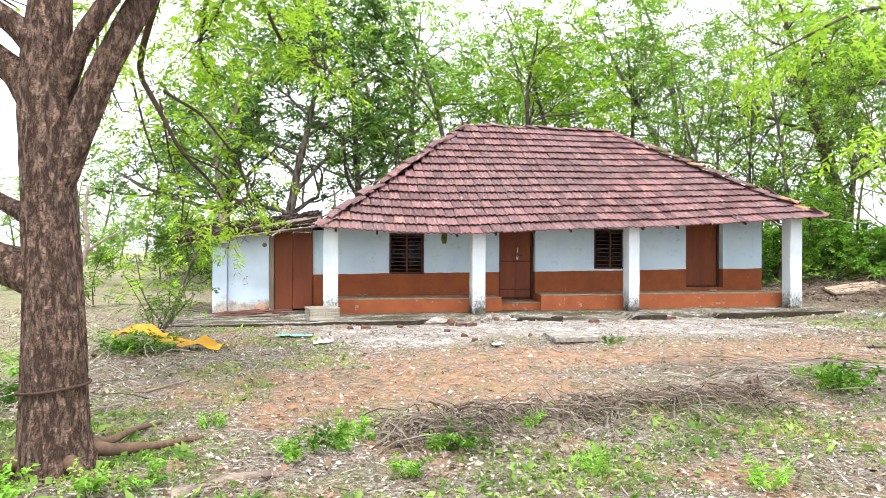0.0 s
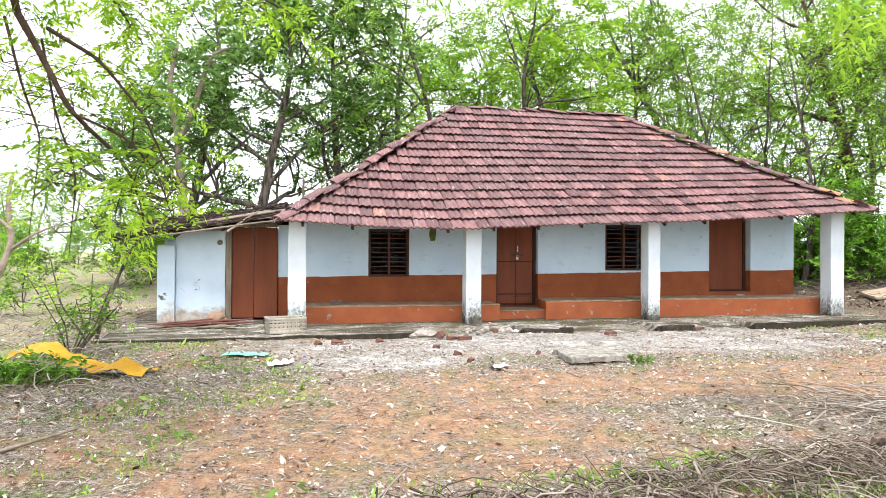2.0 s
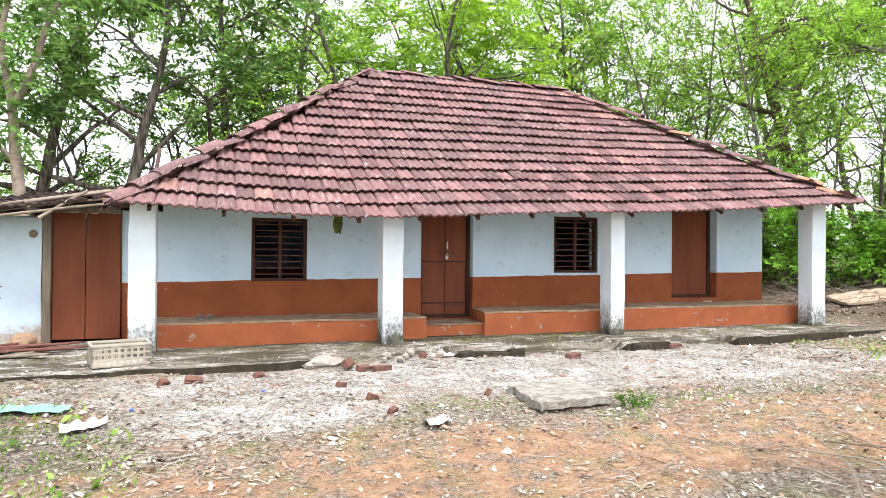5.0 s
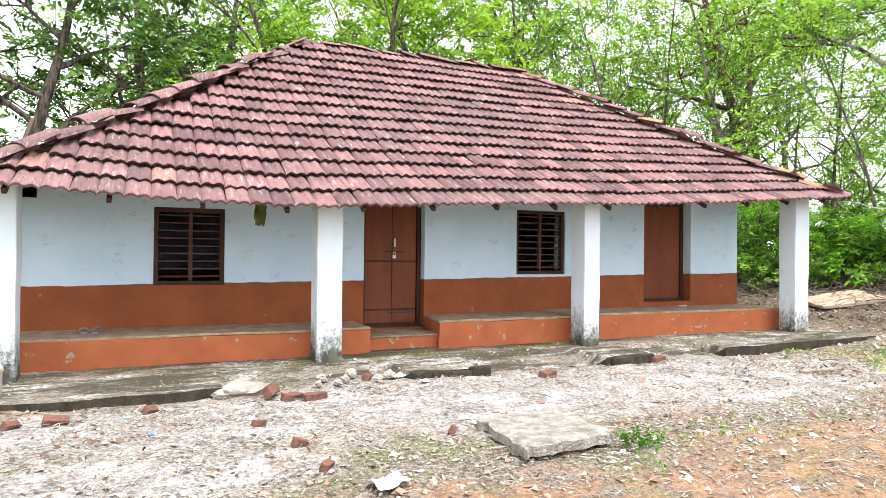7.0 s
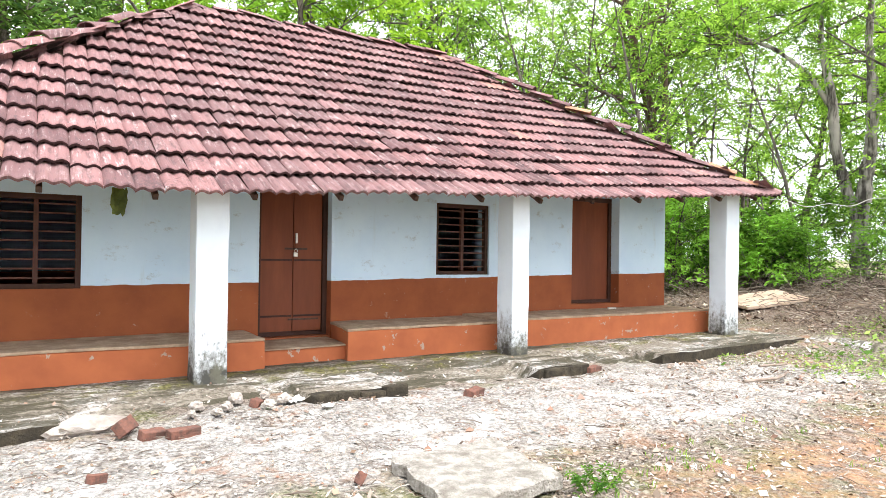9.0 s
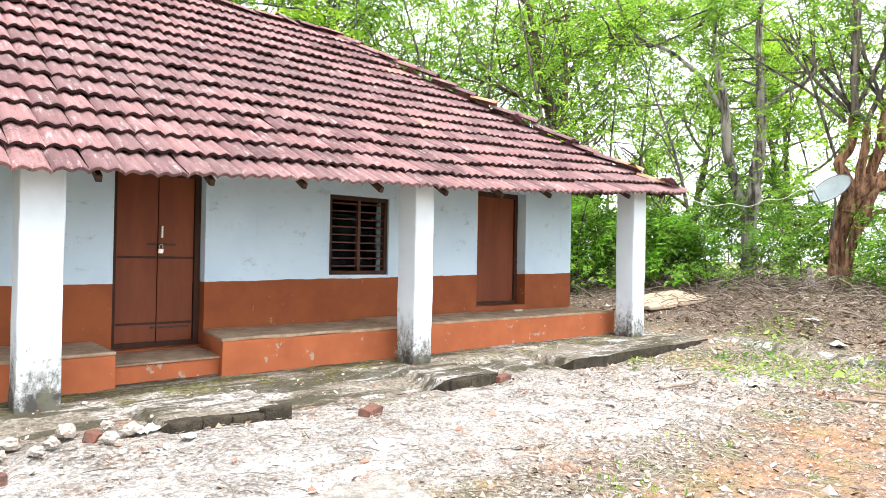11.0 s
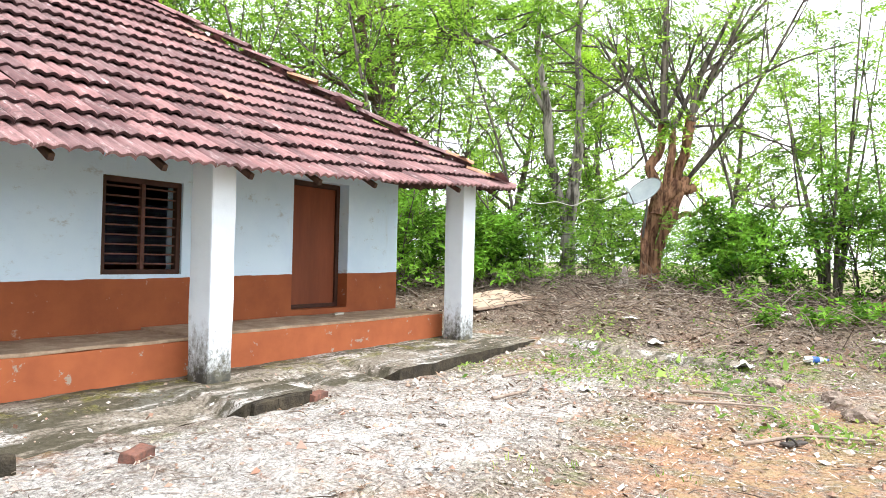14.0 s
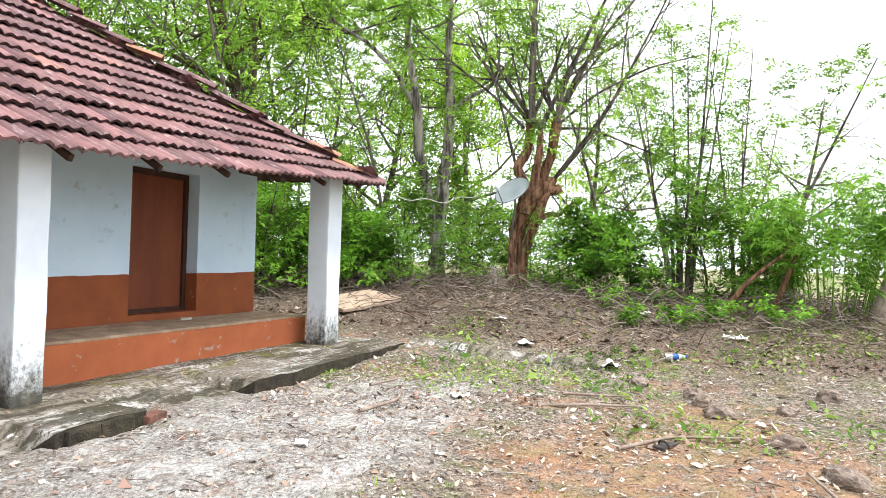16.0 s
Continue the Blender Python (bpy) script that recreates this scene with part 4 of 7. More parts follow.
for x, y, s in ((15.9, 10.5, 0.85), (16.4, 9.3, 0.9), (15.9, 8.4, 0.8), (17.5, 8.2, 0.75), (17.0, 11.6, 0.8), (16.4, 6.6, 0.85)):
    plant(rng.choice((shrub_a, shrub_a, shrub_b)), x, y, rng.uniform(0, 360), s)
for x, y, s in ((18.6, 11.6, 0.9), (15.9, 15.6, 0.9)):
    plant(thin_a, x, y, rng.uniform(0, 360), s)

# scrub over the open field and the tree line behind it
for k in range(46):
    x, y = rng.uniform(-26, -3.6), rng.uniform(14, 46)
    plant(rng.choice((shrub_c, shrub_b, shrub_c)), x, y, rng.uniform(0, 360), rng.uniform(0.6, 1.3))
for k in range(30):
    a = -62 + 50 * k / 29
    d = rng.uniform(52, 70)
    plant(rng.choice((mid_a, mid_a, tall_b)), d * math.sin(radians(a)), d * math.cos(radians(a)), rng.uniform(0, 360), rng.uniform(0.5, 0.8))
for k in range(22):
    a = 52 + 50 * k / 21
    d = rng.uniform(36, 55)
    plant(rng.choice((mid_a, tall_b, shrub_b)), 4 + d * math.sin(radians(a)), 9 + d * math.cos(radians(a)), rng.uniform(0, 360), rng.uniform(0.4, 0.65))
for x, y, s in ((20, 27, 1.6), (15, 28, 1.5), (24, 22, 1.5), (27, 24, 1.6), (1, 27, 1.5), (-2, 28, 1.5), (-5, 27, 1.4), (29, 16, 1.2), (13, 24.5, 1.4), (17, 24, 1.5)):
    plant(shrub_c, x, y, rng.uniform(0, 360), s)

for k in range(12):
    x, y = rng.uniform(11.8, 25), rng.uniform(17.5, 25)
    plant(thin_a, x, y, rng.uniform(0, 360), rng.uniform(0.9, 1.35))
fresh_tree = make_tree("woodland_tree", "broad tree in fresh lime-green leaf behind the roof", 29, 9.5, 0.17, M_BARK, M_LEAF_LIME, 0.35, 0.42, 3, (3, 4), 10, 0.8, 0.15, sprays=2, pairs=5, spray=0.5, leaf=(0.2, 0.085), jitter=0.4, gaps=-0.02)
fresh_tree.matrix_basis = pose(7.6, 23.6, ground_z(7.6, 23.6) - 0.02)
plant(fresh_tree, 25.5, 17.5, 140, 0.85)
bare_tall = make_tree("woodland_tree", "tall straight dark trunk with a thin high crown", 30, 13.0, 0.2, M_BARK, M_LEAF_MID, 0.5, 0.26, 3, (2, 4), 8, 0.8, 0.2, sprays=2, pairs=5, spray=0.5, leaf=(0.19, 0.08), jitter=0.4, gaps=0.0)
bare_tall.matrix_basis = pose(3.66, 25.8, ground_z(3.66, 25.8) - 0.02)
plant(bare_tall, 15.2, 25.5, 80, 0.9)
plant(bare_tall, 20.2, 25.0, 200, 0.85)
for x, y, k in ((14.6, 17.0, 0.95), (14.9, 15.8, 0.92), (15.2, 14.8, 0.6), (15.6, 13.9, 0.55), (16.3, 12.0, 0.6), (13.4, 20.0, 1.1), (14.4, 18.9, 1.0), (15.9, 19.2, 1.2)):
    plant(shrub_a if k > 0.9 else shrub_b, x, y, rng.uniform(0, 360), k)
old_tree = make_tree("old_tree", "dark-barked old tree standing behind the house", 41, 11.0, 0.27, M_RAFTER, M_LEAF_MID, 0.42, 0.36, 3, (3, 4), 9, 0.75, 0.2, sprays=2, pairs=5, spray=0.5, leaf=(0.19, 0.08), jitter=0.4, gaps=-0.04)
old_tree.matrix_basis = pose(19.25, 21.4, ground_z(19.25, 21.4) - 0.02)

# saplings and bare stems at the side of the yard
def stem_tree(name, label, lines, material, leaf_m, n_leaf, spray, leaf, seed, sides=8):
    """A plant of a few given stems, with leaf sprays on their upper halves."""
    r = np.random.default_rng(seed)
    thing = tagged(new(name), label, "tree")
    paths, P, W = [], [], []
    for pts, r0, r1 in lines:
        P0 = np.array(pts, float)
        t = np.linspace(0, len(P0) - 1, 18)
        q = np.stack([np.interp(t, np.arange(len(P0)), P0[:, k]) for k in range(3)], 1)
        q[1:-1] = (q[:-2] + 2 * q[1:-1] + q[2:]) / 4
        v, f = tube_arrays([[(q[i], r0 + (r1 - r0) * i / 17) for i in range(18)]], sides)
        part("stem", mesh_of("stem", v, f, True), material, thing)
        for i in range(7, 18):
            for _ in range(n_leaf):
                d = r.normal(0, 1, 3) * np.array((1, 1, 0.4))
                d /= np.linalg.norm(d)
                L = r.uniform(0.1, 0.45)
                paths.append([(q[i], 0.005), (q[i] + d * L * 0.6, 0.004), (q[i] + d * L, 0.002)])
                for s in (0.5, 1.0):
                    P.append(q[i] + d * L * s)
                    W.append(d + r.normal(0, 0.5, 3))
    v, f = tube_arrays(paths, 4)
    part("twig_growth", mesh_of("twig_growth", v, f, True), material, thing)["kind"] = "stuff"
    if P and leaf_m:
        v, f = leaf_arrays(r, np.array(P), np.array(W), 6, spray, leaf[0], leaf[1], 0.3)
        part("crown", mesh_of("crown", v, f), leaf_m, thing)
    return thing


PX, PY = -3.05, 22.2
stem_tree("pale_trunked_tree", "crooked pale grey trunk among dark leaves behind the shed", [([(PX, PY, 0.0), (PX + 0.05, PY, 1.8), (PX - 0.15, PY, 3.6), (PX - 0.25, PY + 0.1, 4.9), (PX - 0.55, PY + 0.2, 6.2), (PX - 0.3, PY + 0.3, 7.6)], 0.17, 0.05), ([(PX - 0.18, PY, 4.7), (PX + 0.2, PY, 5.6), (PX + 0.45, PY - 0.1, 6.5), (PX + 0.75, PY - 0.1, 7.25), (PX + 1.6, PY - 0.1, 7.5), (PX + 2.3, PY, 7.2)], 0.09, 0.03), ([(PX - 0.1, PY, 3.4), (PX - 1.0, PY - 0.2, 4.3), (PX - 1.9, PY - 0.2, 4.6)], 0.06, 0.02)], M_TWIG, M_LEAF_DARK, 4, 0.4, (0.2, 0.075), 57)
stem_tree("sapling", "leaning sapling with light feathery leaves beside the shed", [([(-2.75, 12.9, 0.0), (-2.62, 12.95, 0.6), (-2.4, 13.0, 1.2), (-2.15, 13.05, 1.75), (-1.75, 13.1, 2.0)], 0.035, 0.012), ([(-2.3, 13.0, 1.45), (-2.45, 12.8, 2.0), (-2.3, 12.7, 2.5)], 0.015, 0.006), ([(-2.75, 12.9, 0.0), (-3.1, 12.6, 0.7), (-3.2, 12.4, 1.5)], 0.02, 0.006)], M_BARK, M_LEAF_LIME, 1, 0.24, (0.08, 0.03), 51)
stem_tree("shrub", "tangled grey-stemmed shrub with yellow-green leaves", [([(-2.75, 11.9, 0.0), (-2.6 + 0.25 * math.cos(k * 1.1), 11.9 + 0.3 * math.sin(k * 1.9), 0.5), (-2.65 + 0.55 * math.cos(k * 1.1), 11.9 + 0.45 * math.sin(k * 1.9), 0.8 + 0.12 * (k % 4))], 0.03 if k == 0 else 0.014, 0.005) for k in range(8)], M_BARK, M_LEAF, 1, 0.11, (0.05, 0.02), 52, 5)
stem_tree("bare_tree", "bare pale crooked tree in the open field", [([(-5.75, 16.1, 0.0), (-5.7, 16.1, 0.5), (-5.35, 16.2, 1.1), (-5.15, 16.2, 1.7), (-5.3, 16.3, 2.4), (-5.2, 16.3, 3.0)], 0.10, 0.03), ([(-5.2, 16.2, 1.5), (-4.8, 16.2, 1.8), (-4.4, 16.3, 2.0)], 0.04, 0.012), ([(-5.2, 16.2, 1.9), (-5.6, 16.2, 2.3), (-5.9, 16.3, 2.9)], 0.04, 0.01)], M_TWIG, None, 1, 0.2, (0.07, 0.03), 53)
stem_tree("leaning_tree", "pale leaning trunk on the bank", [([(15.45, 6.9, 0.6), (15.5, 6.75, 1.1), (15.7, 6.5, 1.7), (15.8, 6.2, 2.6), (16.0, 5.9, 4.2)], 0.13, 0.03)], M_TWIG, M_LEAF_MID, 2, 0.3, (0.1, 0.04), 54)
stem_tree("reed_clump", "dark green upright reedy clump on the bank", [([(15.6 + 0.5 * math.cos(k * 2.4), 7.5 + 0.5 * math.sin(k * 2.4), 0.6), (15.6 + 0.7 * math.cos(k * 2.4), 7.5 + 0.7 * math.sin(k * 2.4), 1.6), (15.6 + 0.95 * math.cos(k * 2.4), 7.5 + 0.95 * math.sin(k * 2.4), 2.3 + 0.2 * (k % 3))], 0.012, 0.004) for k in range(26)], M_GRASS, M_LEAF_BUSH, 1, 0.2, (0.13, 0.028), 55, 4)
for bx, by, tall, n, seed in ((16.75, 9.75, 5.6, 6, 61), (17.3, 8.7, 4.6, 4, 62)):
    rk = random.Random(seed)
    lines = []
    for k in range(n):
        a, w = k * 2.4 + seed, rk.uniform(0.25, 0.9)
        top = tall * rk.uniform(0.7, 1.05)
        bend = rk.uniform(-0.25, 0.25)
        lines.append(([(bx + 0.12 * math.cos(a), by + 0.14 * math.sin(a), 0.6), (bx + 0.3 * w * math.cos(a), by + (0.35 * w) * math.sin(a), 1.8), (bx + 0.6 * w * math.cos(a) + bend * 0.3, by + 0.7 * w * math.sin(a) + bend, top * 0.55), (bx + w * math.cos(a), by + 1.3 * w * math.sin(a) + bend, top + 0.7)], rk.uniform(0.035, 0.06), 0.008))
    stem_tree("many_stemmed_tree", "slender dark many-stemmed tree with sparse feathery leaves", lines, M_BARK, M_LEAF_MID, 3, 0.3, (0.10, 0.036), seed, 6)
stem_tree("leaning_tree", "thin bare branch arching out over the bank", [([(17.2, 8.4, 0.7), (17.0, 7.9, 2.2), (16.9, 7.3, 3.6), (16.7, 6.7, 5.0)], 0.05, 0.01)], M_BARK, M_LEAF_MID, 1, 0.25, (0.09, 0.035), 63, 6)
stem_tree("crooked_stem", "red-brown crooked dead stem in the hedge", [([(14.9, 9.0, 0.72), (14.85, 8.75, 1.1), (14.95, 8.5, 1.35), (14.9, 8.2, 1.6)], 0.05, 0.02), ([(15.2, 8.3, 0.75), (15.15, 8.15, 1.2), (15.2, 8.0, 1.6)], 0.055, 0.03)], M_BARK_RED, None, 1, 0.2, (0.1, 0.03), 56)

# ---- the great tree beside the path ----


def gnarled_tube(pts, sides, step, amp, freq, stretch=0.25, seed=0.0):
    """A thick tube along smooth points (place, radius), its surface furrowed lengthwise."""
    P = np.array([p[0] for p in pts], float)
    R = np.array([p[1] for p in pts], float)
    d = np.r_[0, np.cumsum(np.linalg.norm(np.diff(P, axis=0), axis=1))]
    s = np.arange(0, d[-1] + step, step).clip(0, d[-1])
    path = [(np.array([np.interp(v, d, P[:, k]) for k in range(3)]), float(np.interp(v, d, R))) for v in s]
    # smoothed twice
    for _ in range(2):
        path = [path[0]] + [((a[0] + b[0] * 2 + c[0]) / 4, (a[1] + 2 * b[1] + c[1]) / 4) for a, b, c in zip(path, path[1:], path[2:])] + [path[-1]]
    v, f = tube_arrays([path], sides)
    centre = np.repeat(np.array([p[0] for p in path]), sides, 0)
    out = v - centre
    for k in range(len(v)):
        u = out[k] / (np.linalg.norm(out[k]) + 1e-9)
        q = Vector((u[0] * freq + seed, u[1] * freq, (v[k][2] + u[2]) * freq * stretch))
        v[k] += u * amp * (noise.noise(q) + 0.5 * noise.noise(q * 2.3)) * min(1.0, np.linalg.norm(out[k]) / 0.15)
    return v, f


def merge(parts):
    V, F, n = [], [], 0
    for v, f in parts:
        V.append(np.asarray(v))
        F += [[i + n for i in q] for q in (f if isinstance(f, list) else f.tolist())]
        n += len(v)
    return np.concatenate(V), F


def smooth_path(points, r0, r1, n=14):
    P = np.array(points, float)
    t = np.linspace(0, len(P) - 1, n)
    q = np.stack([np.interp(t, np.arange(len(P)), P[:, k]) for k in range(3)], 1)
    q[1:-1] = (q[:-2] + 2 * q[1:-1] + q[2:]) / 4
    return [(q[i], r0 + (r1 - r0) * i / (n - 1)) for i in range(n)]


def grow(me, material, parent):
    """Fine limbs and twigs of a tree, past counting."""
    part("twig_growth", me, material, parent)["kind"] = "stuff"


big = new("roadside_tree")
tagged(big, "old rain tree with furrowed brown trunk and drooping leafy branches", "tree")
trunk_parts = [
    gnarled_tube([((-1.80, 5.04, -0.25), 0.324), ((-1.80, 5.03, 0.0), 0.266), ((-1.81, 5.02, 0.2), 0.221), ((-1.81, 5.02, 0.6), 0.205), ((-1.83, 5.02, 1.4), 0.184), ((-1.87, 5.02, 2.1), 0.167), ((-1.88, 5.02, 2.6), 0.171), ((-1.87, 5.02, 3.0), 0.149), ((-1.84, 5.02, 3.5), 0.117), ((-1.6, 5.1, 4.6), 0.090), ((-1.3, 5.4, 6.0), 0.054)], 40, 0.04, 0.016, 14.0, 0.12),
    gnarled_tube([((-1.80, 5.0, 1.95), 0.107), ((-1.67, 4.98, 2.30), 0.107), ((-1.49, 4.97, 2.78), 0.098), ((-1.31, 5.0, 3.18), 0.094), ((-1.1, 5.15, 3.7), 0.082), ((-0.9, 5.5, 4.5), 0.057), ((-0.7, 5.9, 5.4), 0.033)], 18, 0.05, 0.014, 8.0, seed=3),
    gnarled_tube([((-1.86, 5.02, 2.45), 0.14), ((-2.08, 5.06, 2.74), 0.1), ((-2.35, 5.1, 2.95), 0.085), ((-2.9, 5.3, 3.5), 0.06)], 16, 0.06, 0.012, 8.0, seed=5),
    gnarled_tube([((-1.80, 5.02, 2.75), 0.12), ((-2.02, 5.0, 3.02), 0.085), ((-2.3, 5.0, 3.22), 0.07), ((-2.9, 5.0, 3.9), 0.05)], 14, 0.06, 0.01, 8.0, seed=7),
    gnarled_tube([((-1.79, 5.0, 2.55), 0.082), ((-1.62, 4.9, 2.95), 0.070), ((-1.38, 4.85, 3.3), 0.061), ((-0.9, 4.9, 3.9), 0.041), ((-0.3, 5.2, 4.5), 0.025)], 14, 0.06, 0.01, 8.0, seed=9),
    gnarled_tube([((-1.86, 5.03, 1.3), 0.17), ((-2.05, 5.06, 1.38), 0.15), ((-2.3, 5.1, 1.46), 0.13), ((-2.9, 5.2, 1.9), 0.09), ((-3.5, 5.5, 2.8), 0.05)], 18, 0.05, 0.014, 8.0, seed=11),
    gnarled_tube([((-1.95, 5.03, 1.72), 0.07), ((-2.2, 5.06, 1.86), 0.05), ((-2.7, 5.1, 2.2), 0.03)], 10, 0.06, 0.006, 8.0, seed=12),
]
v, f = merge(trunk_parts)
part("trunk", mesh_of("trunk", v, f, True), M_BARK_BIG, big)
M_ROOT = plain("root_bark", (0.24, 0.145, 0.10), (0.12, 0.075, 0.055), 14, 0.95, 0.7, 0.01)
for pts in (
    [((-1.72, 5.05, 0.16), 0.068), ((-1.5, 5.2, 0.05), 0.046), ((-1.25, 5.45, 0.0), 0.031), ((-0.95, 5.75, -0.03), 0.019)],
    [((-1.7, 5.15, 0.12), 0.056), ((-1.6, 5.5, 0.03), 0.037), ((-1.55, 5.95, 0.0), 0.025), ((-1.4, 6.4, -0.05), 0.012)],
    [((-1.75, 4.95, 0.14), 0.062), ((-1.55, 4.75, 0.02), 0.037), ((-1.3, 4.6, -0.03), 0.025)],
    [((-1.95, 4.95, 0.12), 0.062), ((-2.2, 4.7, 0.0), 0.037), ((-2.4, 4.4, -0.06), 0.019)],
):
    v, f = gnarled_tube(pts, 10, 0.05, 0.012, 8.0, seed=2)
    part("root", mesh_of("root", v, f, True), M_ROOT, big)
hang = [
    smooth_path([(-0.75, 5.8, 5.0), (-1.6, 7.4, 4.6), (-2.25, 8.7, 3.75), (-2.05, 8.62, 3.42), (-1.88, 8.6, 3.1), (-1.69, 8.55, 2.72), (-1.3, 8.86, 2.32), (-1.1, 8.7, 1.85), (-1.14, 8.7, 1.55)], 0.05, 0.007, 28),
    smooth_path([(-1.9, 8.6, 3.47), (-1.45, 8.55, 3.2), (-1.08, 8.5, 2.74), (-0.87, 8.45, 2.28)], 0.022, 0.006, 16),
    smooth_path([(-2.28, 8.7, 3.58), (-2.12, 8.65, 2.97), (-1.95, 8.62, 2.5), (-2.0, 8.62, 1.97)], 0.016, 0.005, 16),
    smooth_path([(-1.95, 8.62, 3.38), (-1.85, 8.7, 2.7), (-1.68, 8.7, 2.17), (-1.72, 8.7, 1.65)], 0.013, 0.005, 16),
    smooth_path([(-0.75, 5.8, 5.0), (-0.8, 7.6, 4.6), (-0.45, 8.5, 4.05), (0.1, 8.7, 3.85)], 0.04, 0.007, 18),
    smooth_path([(-0.75, 5.8, 5.0), (-1.3, 8.0, 4.55), (-1.6, 9.2, 4.1), (-1.35, 9.7, 3.7)], 0.04, 0.007, 18),
    smooth_path([(-1.3, 5.4, 5.4), (-2.3, 7.6, 4.5), (-2.8, 9.0, 3.95), (-2.65, 9.6, 3.4)], 0.035, 0.007, 18),
    smooth_path([(-0.7, 5.8, 5.2), (-0.9, 7.6, 4.7), (-1.3, 8.6, 4.4), (-1.75, 9.0, 4.0)], 0.03, 0.006, 16),
    smooth_path([(-0.7, 5.9, 5.2), (-0.6, 8.2, 5.0), (-0.3, 9.6, 4.9)], 0.03, 0.006, 14),
    smooth_path([(-1.69, 8.55, 2.72), (-1.2, 8.5, 2.5), (-0.95, 8.5, 2.2), (-0.8, 8.5, 1.75)], 0.014, 0.005, 14),
]
rngt = np.random.default_rng(31)
paths, P, W = list(hang), [], []
for k, h in enumerate(hang):
    for q, r in h[3:]:
        for _ in range(2 if k < 4 else 4):
            d = rngt.normal(0, 1, 3) * np.array((1, 1, 0.5))
            d /= np.linalg.norm(d)
            L = rngt.uniform(0.15, 0.6)
            tw = [(q, 0.005), (q + d * L * 0.5 + np.array((0, 0, 0.03)), 0.004), (q + d * L + np.array((0, 0, -0.06)), 0.0025)]
            paths.append(tw)
            if (k < 4 or k == 9) and rngt.uniform() < (0.6 if k > 1 else 0.5):
                continue
            for s in (0.55, 1.0):
                P.append(q + d * L * s)
                W.append(d + rngt.normal(0, 0.7, 3))
v, f = tube_arrays(paths, 5)
grow(mesh_of("branches", v, f, True), M_RAFTER, big)
v, f = leaf_arrays(rngt, np.array(P), np.array(W), 8, 0.28, 0.085, 0.03, 0.4)
part("crown", mesh_of("crown", v, f), M_LEAF_LIME, big)
# leaves high in the head of the tree
paths, tips = [], []
for p, d in (((-1.4, 5.1, 4.6), (0.3, 0.6, 0.6)), ((-1.2, 5.4, 6.0), (0.2, 0.3, 0.8)), ((-2.9, 5.3, 3.5), (-0.6, 0.4, 0.5)), ((-2.9, 5.0, 3.9), (-0.7, -0.3, 0.5)), ((-3.5, 5.5, 2.8), (-0.5, 0.5, 0.5)), ((-0.3, 5.2, 4.5), (0.6, 0.3, 0.4)), ((-1.2, 5.2, 5.4), (-0.5, 0.7, 0.3))):
    branch_out(rngt, p, d, 1.7, 0.03, 2, paths, tips, 0.8, 0.1, (3, 5), 0.15)
v, f = tube_arrays(paths, 5)
grow(mesh_of("branches", v, f, True), M_BARK, big)
P = np.repeat(np.array([t[0] for t in tips]), 2, 0)
W = np.repeat(np.array([t[1] for t in tips]), 2, 0) + rngt.normal(0, 0.7, (len(P), 3))
v, f = leaf_arrays(rngt, P, W, 7, 0.22, 0.06, 0.02, 0.35)
part("crown", mesh_of("crown", v, f), M_LEAF_LIME, big)
# rusty wire rope round the trunk
M_RUST = plain("rusty_wire", (0.13, 0.07, 0.045), (0.06, 0.035, 0.03), 30, 0.8)
rope = []
for ph in (0.0, math.pi):
    pts = []
    for i in range(121):
        a = i / 120 * 2 * math.pi
        w = a * 26 + ph
        rr = 0.222 + 0.007 * math.cos(w)
        pts.append((np.array((-1.812 + rr * math.cos(a), 5.02 + rr * math.sin(a), 0.56 + 0.025 * math.cos(a) + 0.007 * math.sin(w))), 0.006))
    rope.append(pts)
v, f = tube_arrays(rope, 5)
tagged(part("wire_rope", mesh_of("wire_rope", v, f, True), M_RUST), "rusty twisted wire rope tied round the trunk", "wire")

# a tree beyond the path whose limb hangs into view at the start
side = new("roadside_tree")
tagged(side, "leafy tree by the path with an overhanging limb", "tree")
rs = np.random.default_rng(8)
paths, tips = [smooth_path([(8.0, 3.6, -0.3), (7.9, 3.7, 1.5), (7.7, 3.9, 3.2), (7.4, 4.3, 4.6)], 0.16, 0.07, 16),
               smooth_path([(7.8, 3.8, 2.6), (6.9, 4.4, 3.2), (6.0, 5.0, 3.1), (5.35, 5.5, 2.75)], 0.05, 0.008, 16)], []
paths.append(smooth_path([(7.75, 3.85, 3.0), (6.8, 5.2, 4.1), (5.8, 6.3, 4.2), (5.1, 6.9, 3.8)], 0.045, 0.008, 16))
for q, r in paths[1][8:] + paths[2][6:]:
    for _ in range(6):
        d = rs.normal(0, 1, 3)
        tips += [(q + d * 0.16, d + np.array((0, 0, -0.8))), (q + d * 0.28, d + np.array((0, 0, -0.8)))]
for k in range(5):
    branch_out(rs, paths[0][-1 - k][0], (math.cos(k * 1.3), math.sin(k * 1.3), 0.6), 1.3, 0.04, 1, paths, tips, 0.8, 0.1, (3, 4))
v, f = tube_arrays(paths, 8)
part("trunk", mesh_of("trunk", v, f, True), M_BARK, side)
v, f = leaf_arrays(rs, np.array([t[0] for t in tips]), np.array([t[1] for t in tips]), 6, 0.26, 0.11, 0.035, 0.4)
part("crown", mesh_of("crown", v, f), M_LEAF_LIME, side)

# ---- the gnarled tree with the dish ----
RIGHT, AWAY = Vector((0.39, -0.92, 0)), Vector((0.92, 0.39, 0))
GB = Vector((16.49, 12.92, 0.9))


def g_at(u, h, w=0.0):
    return np.array(GB + RIGHT * u + AWAY * w + Vector((0, 0, h)))


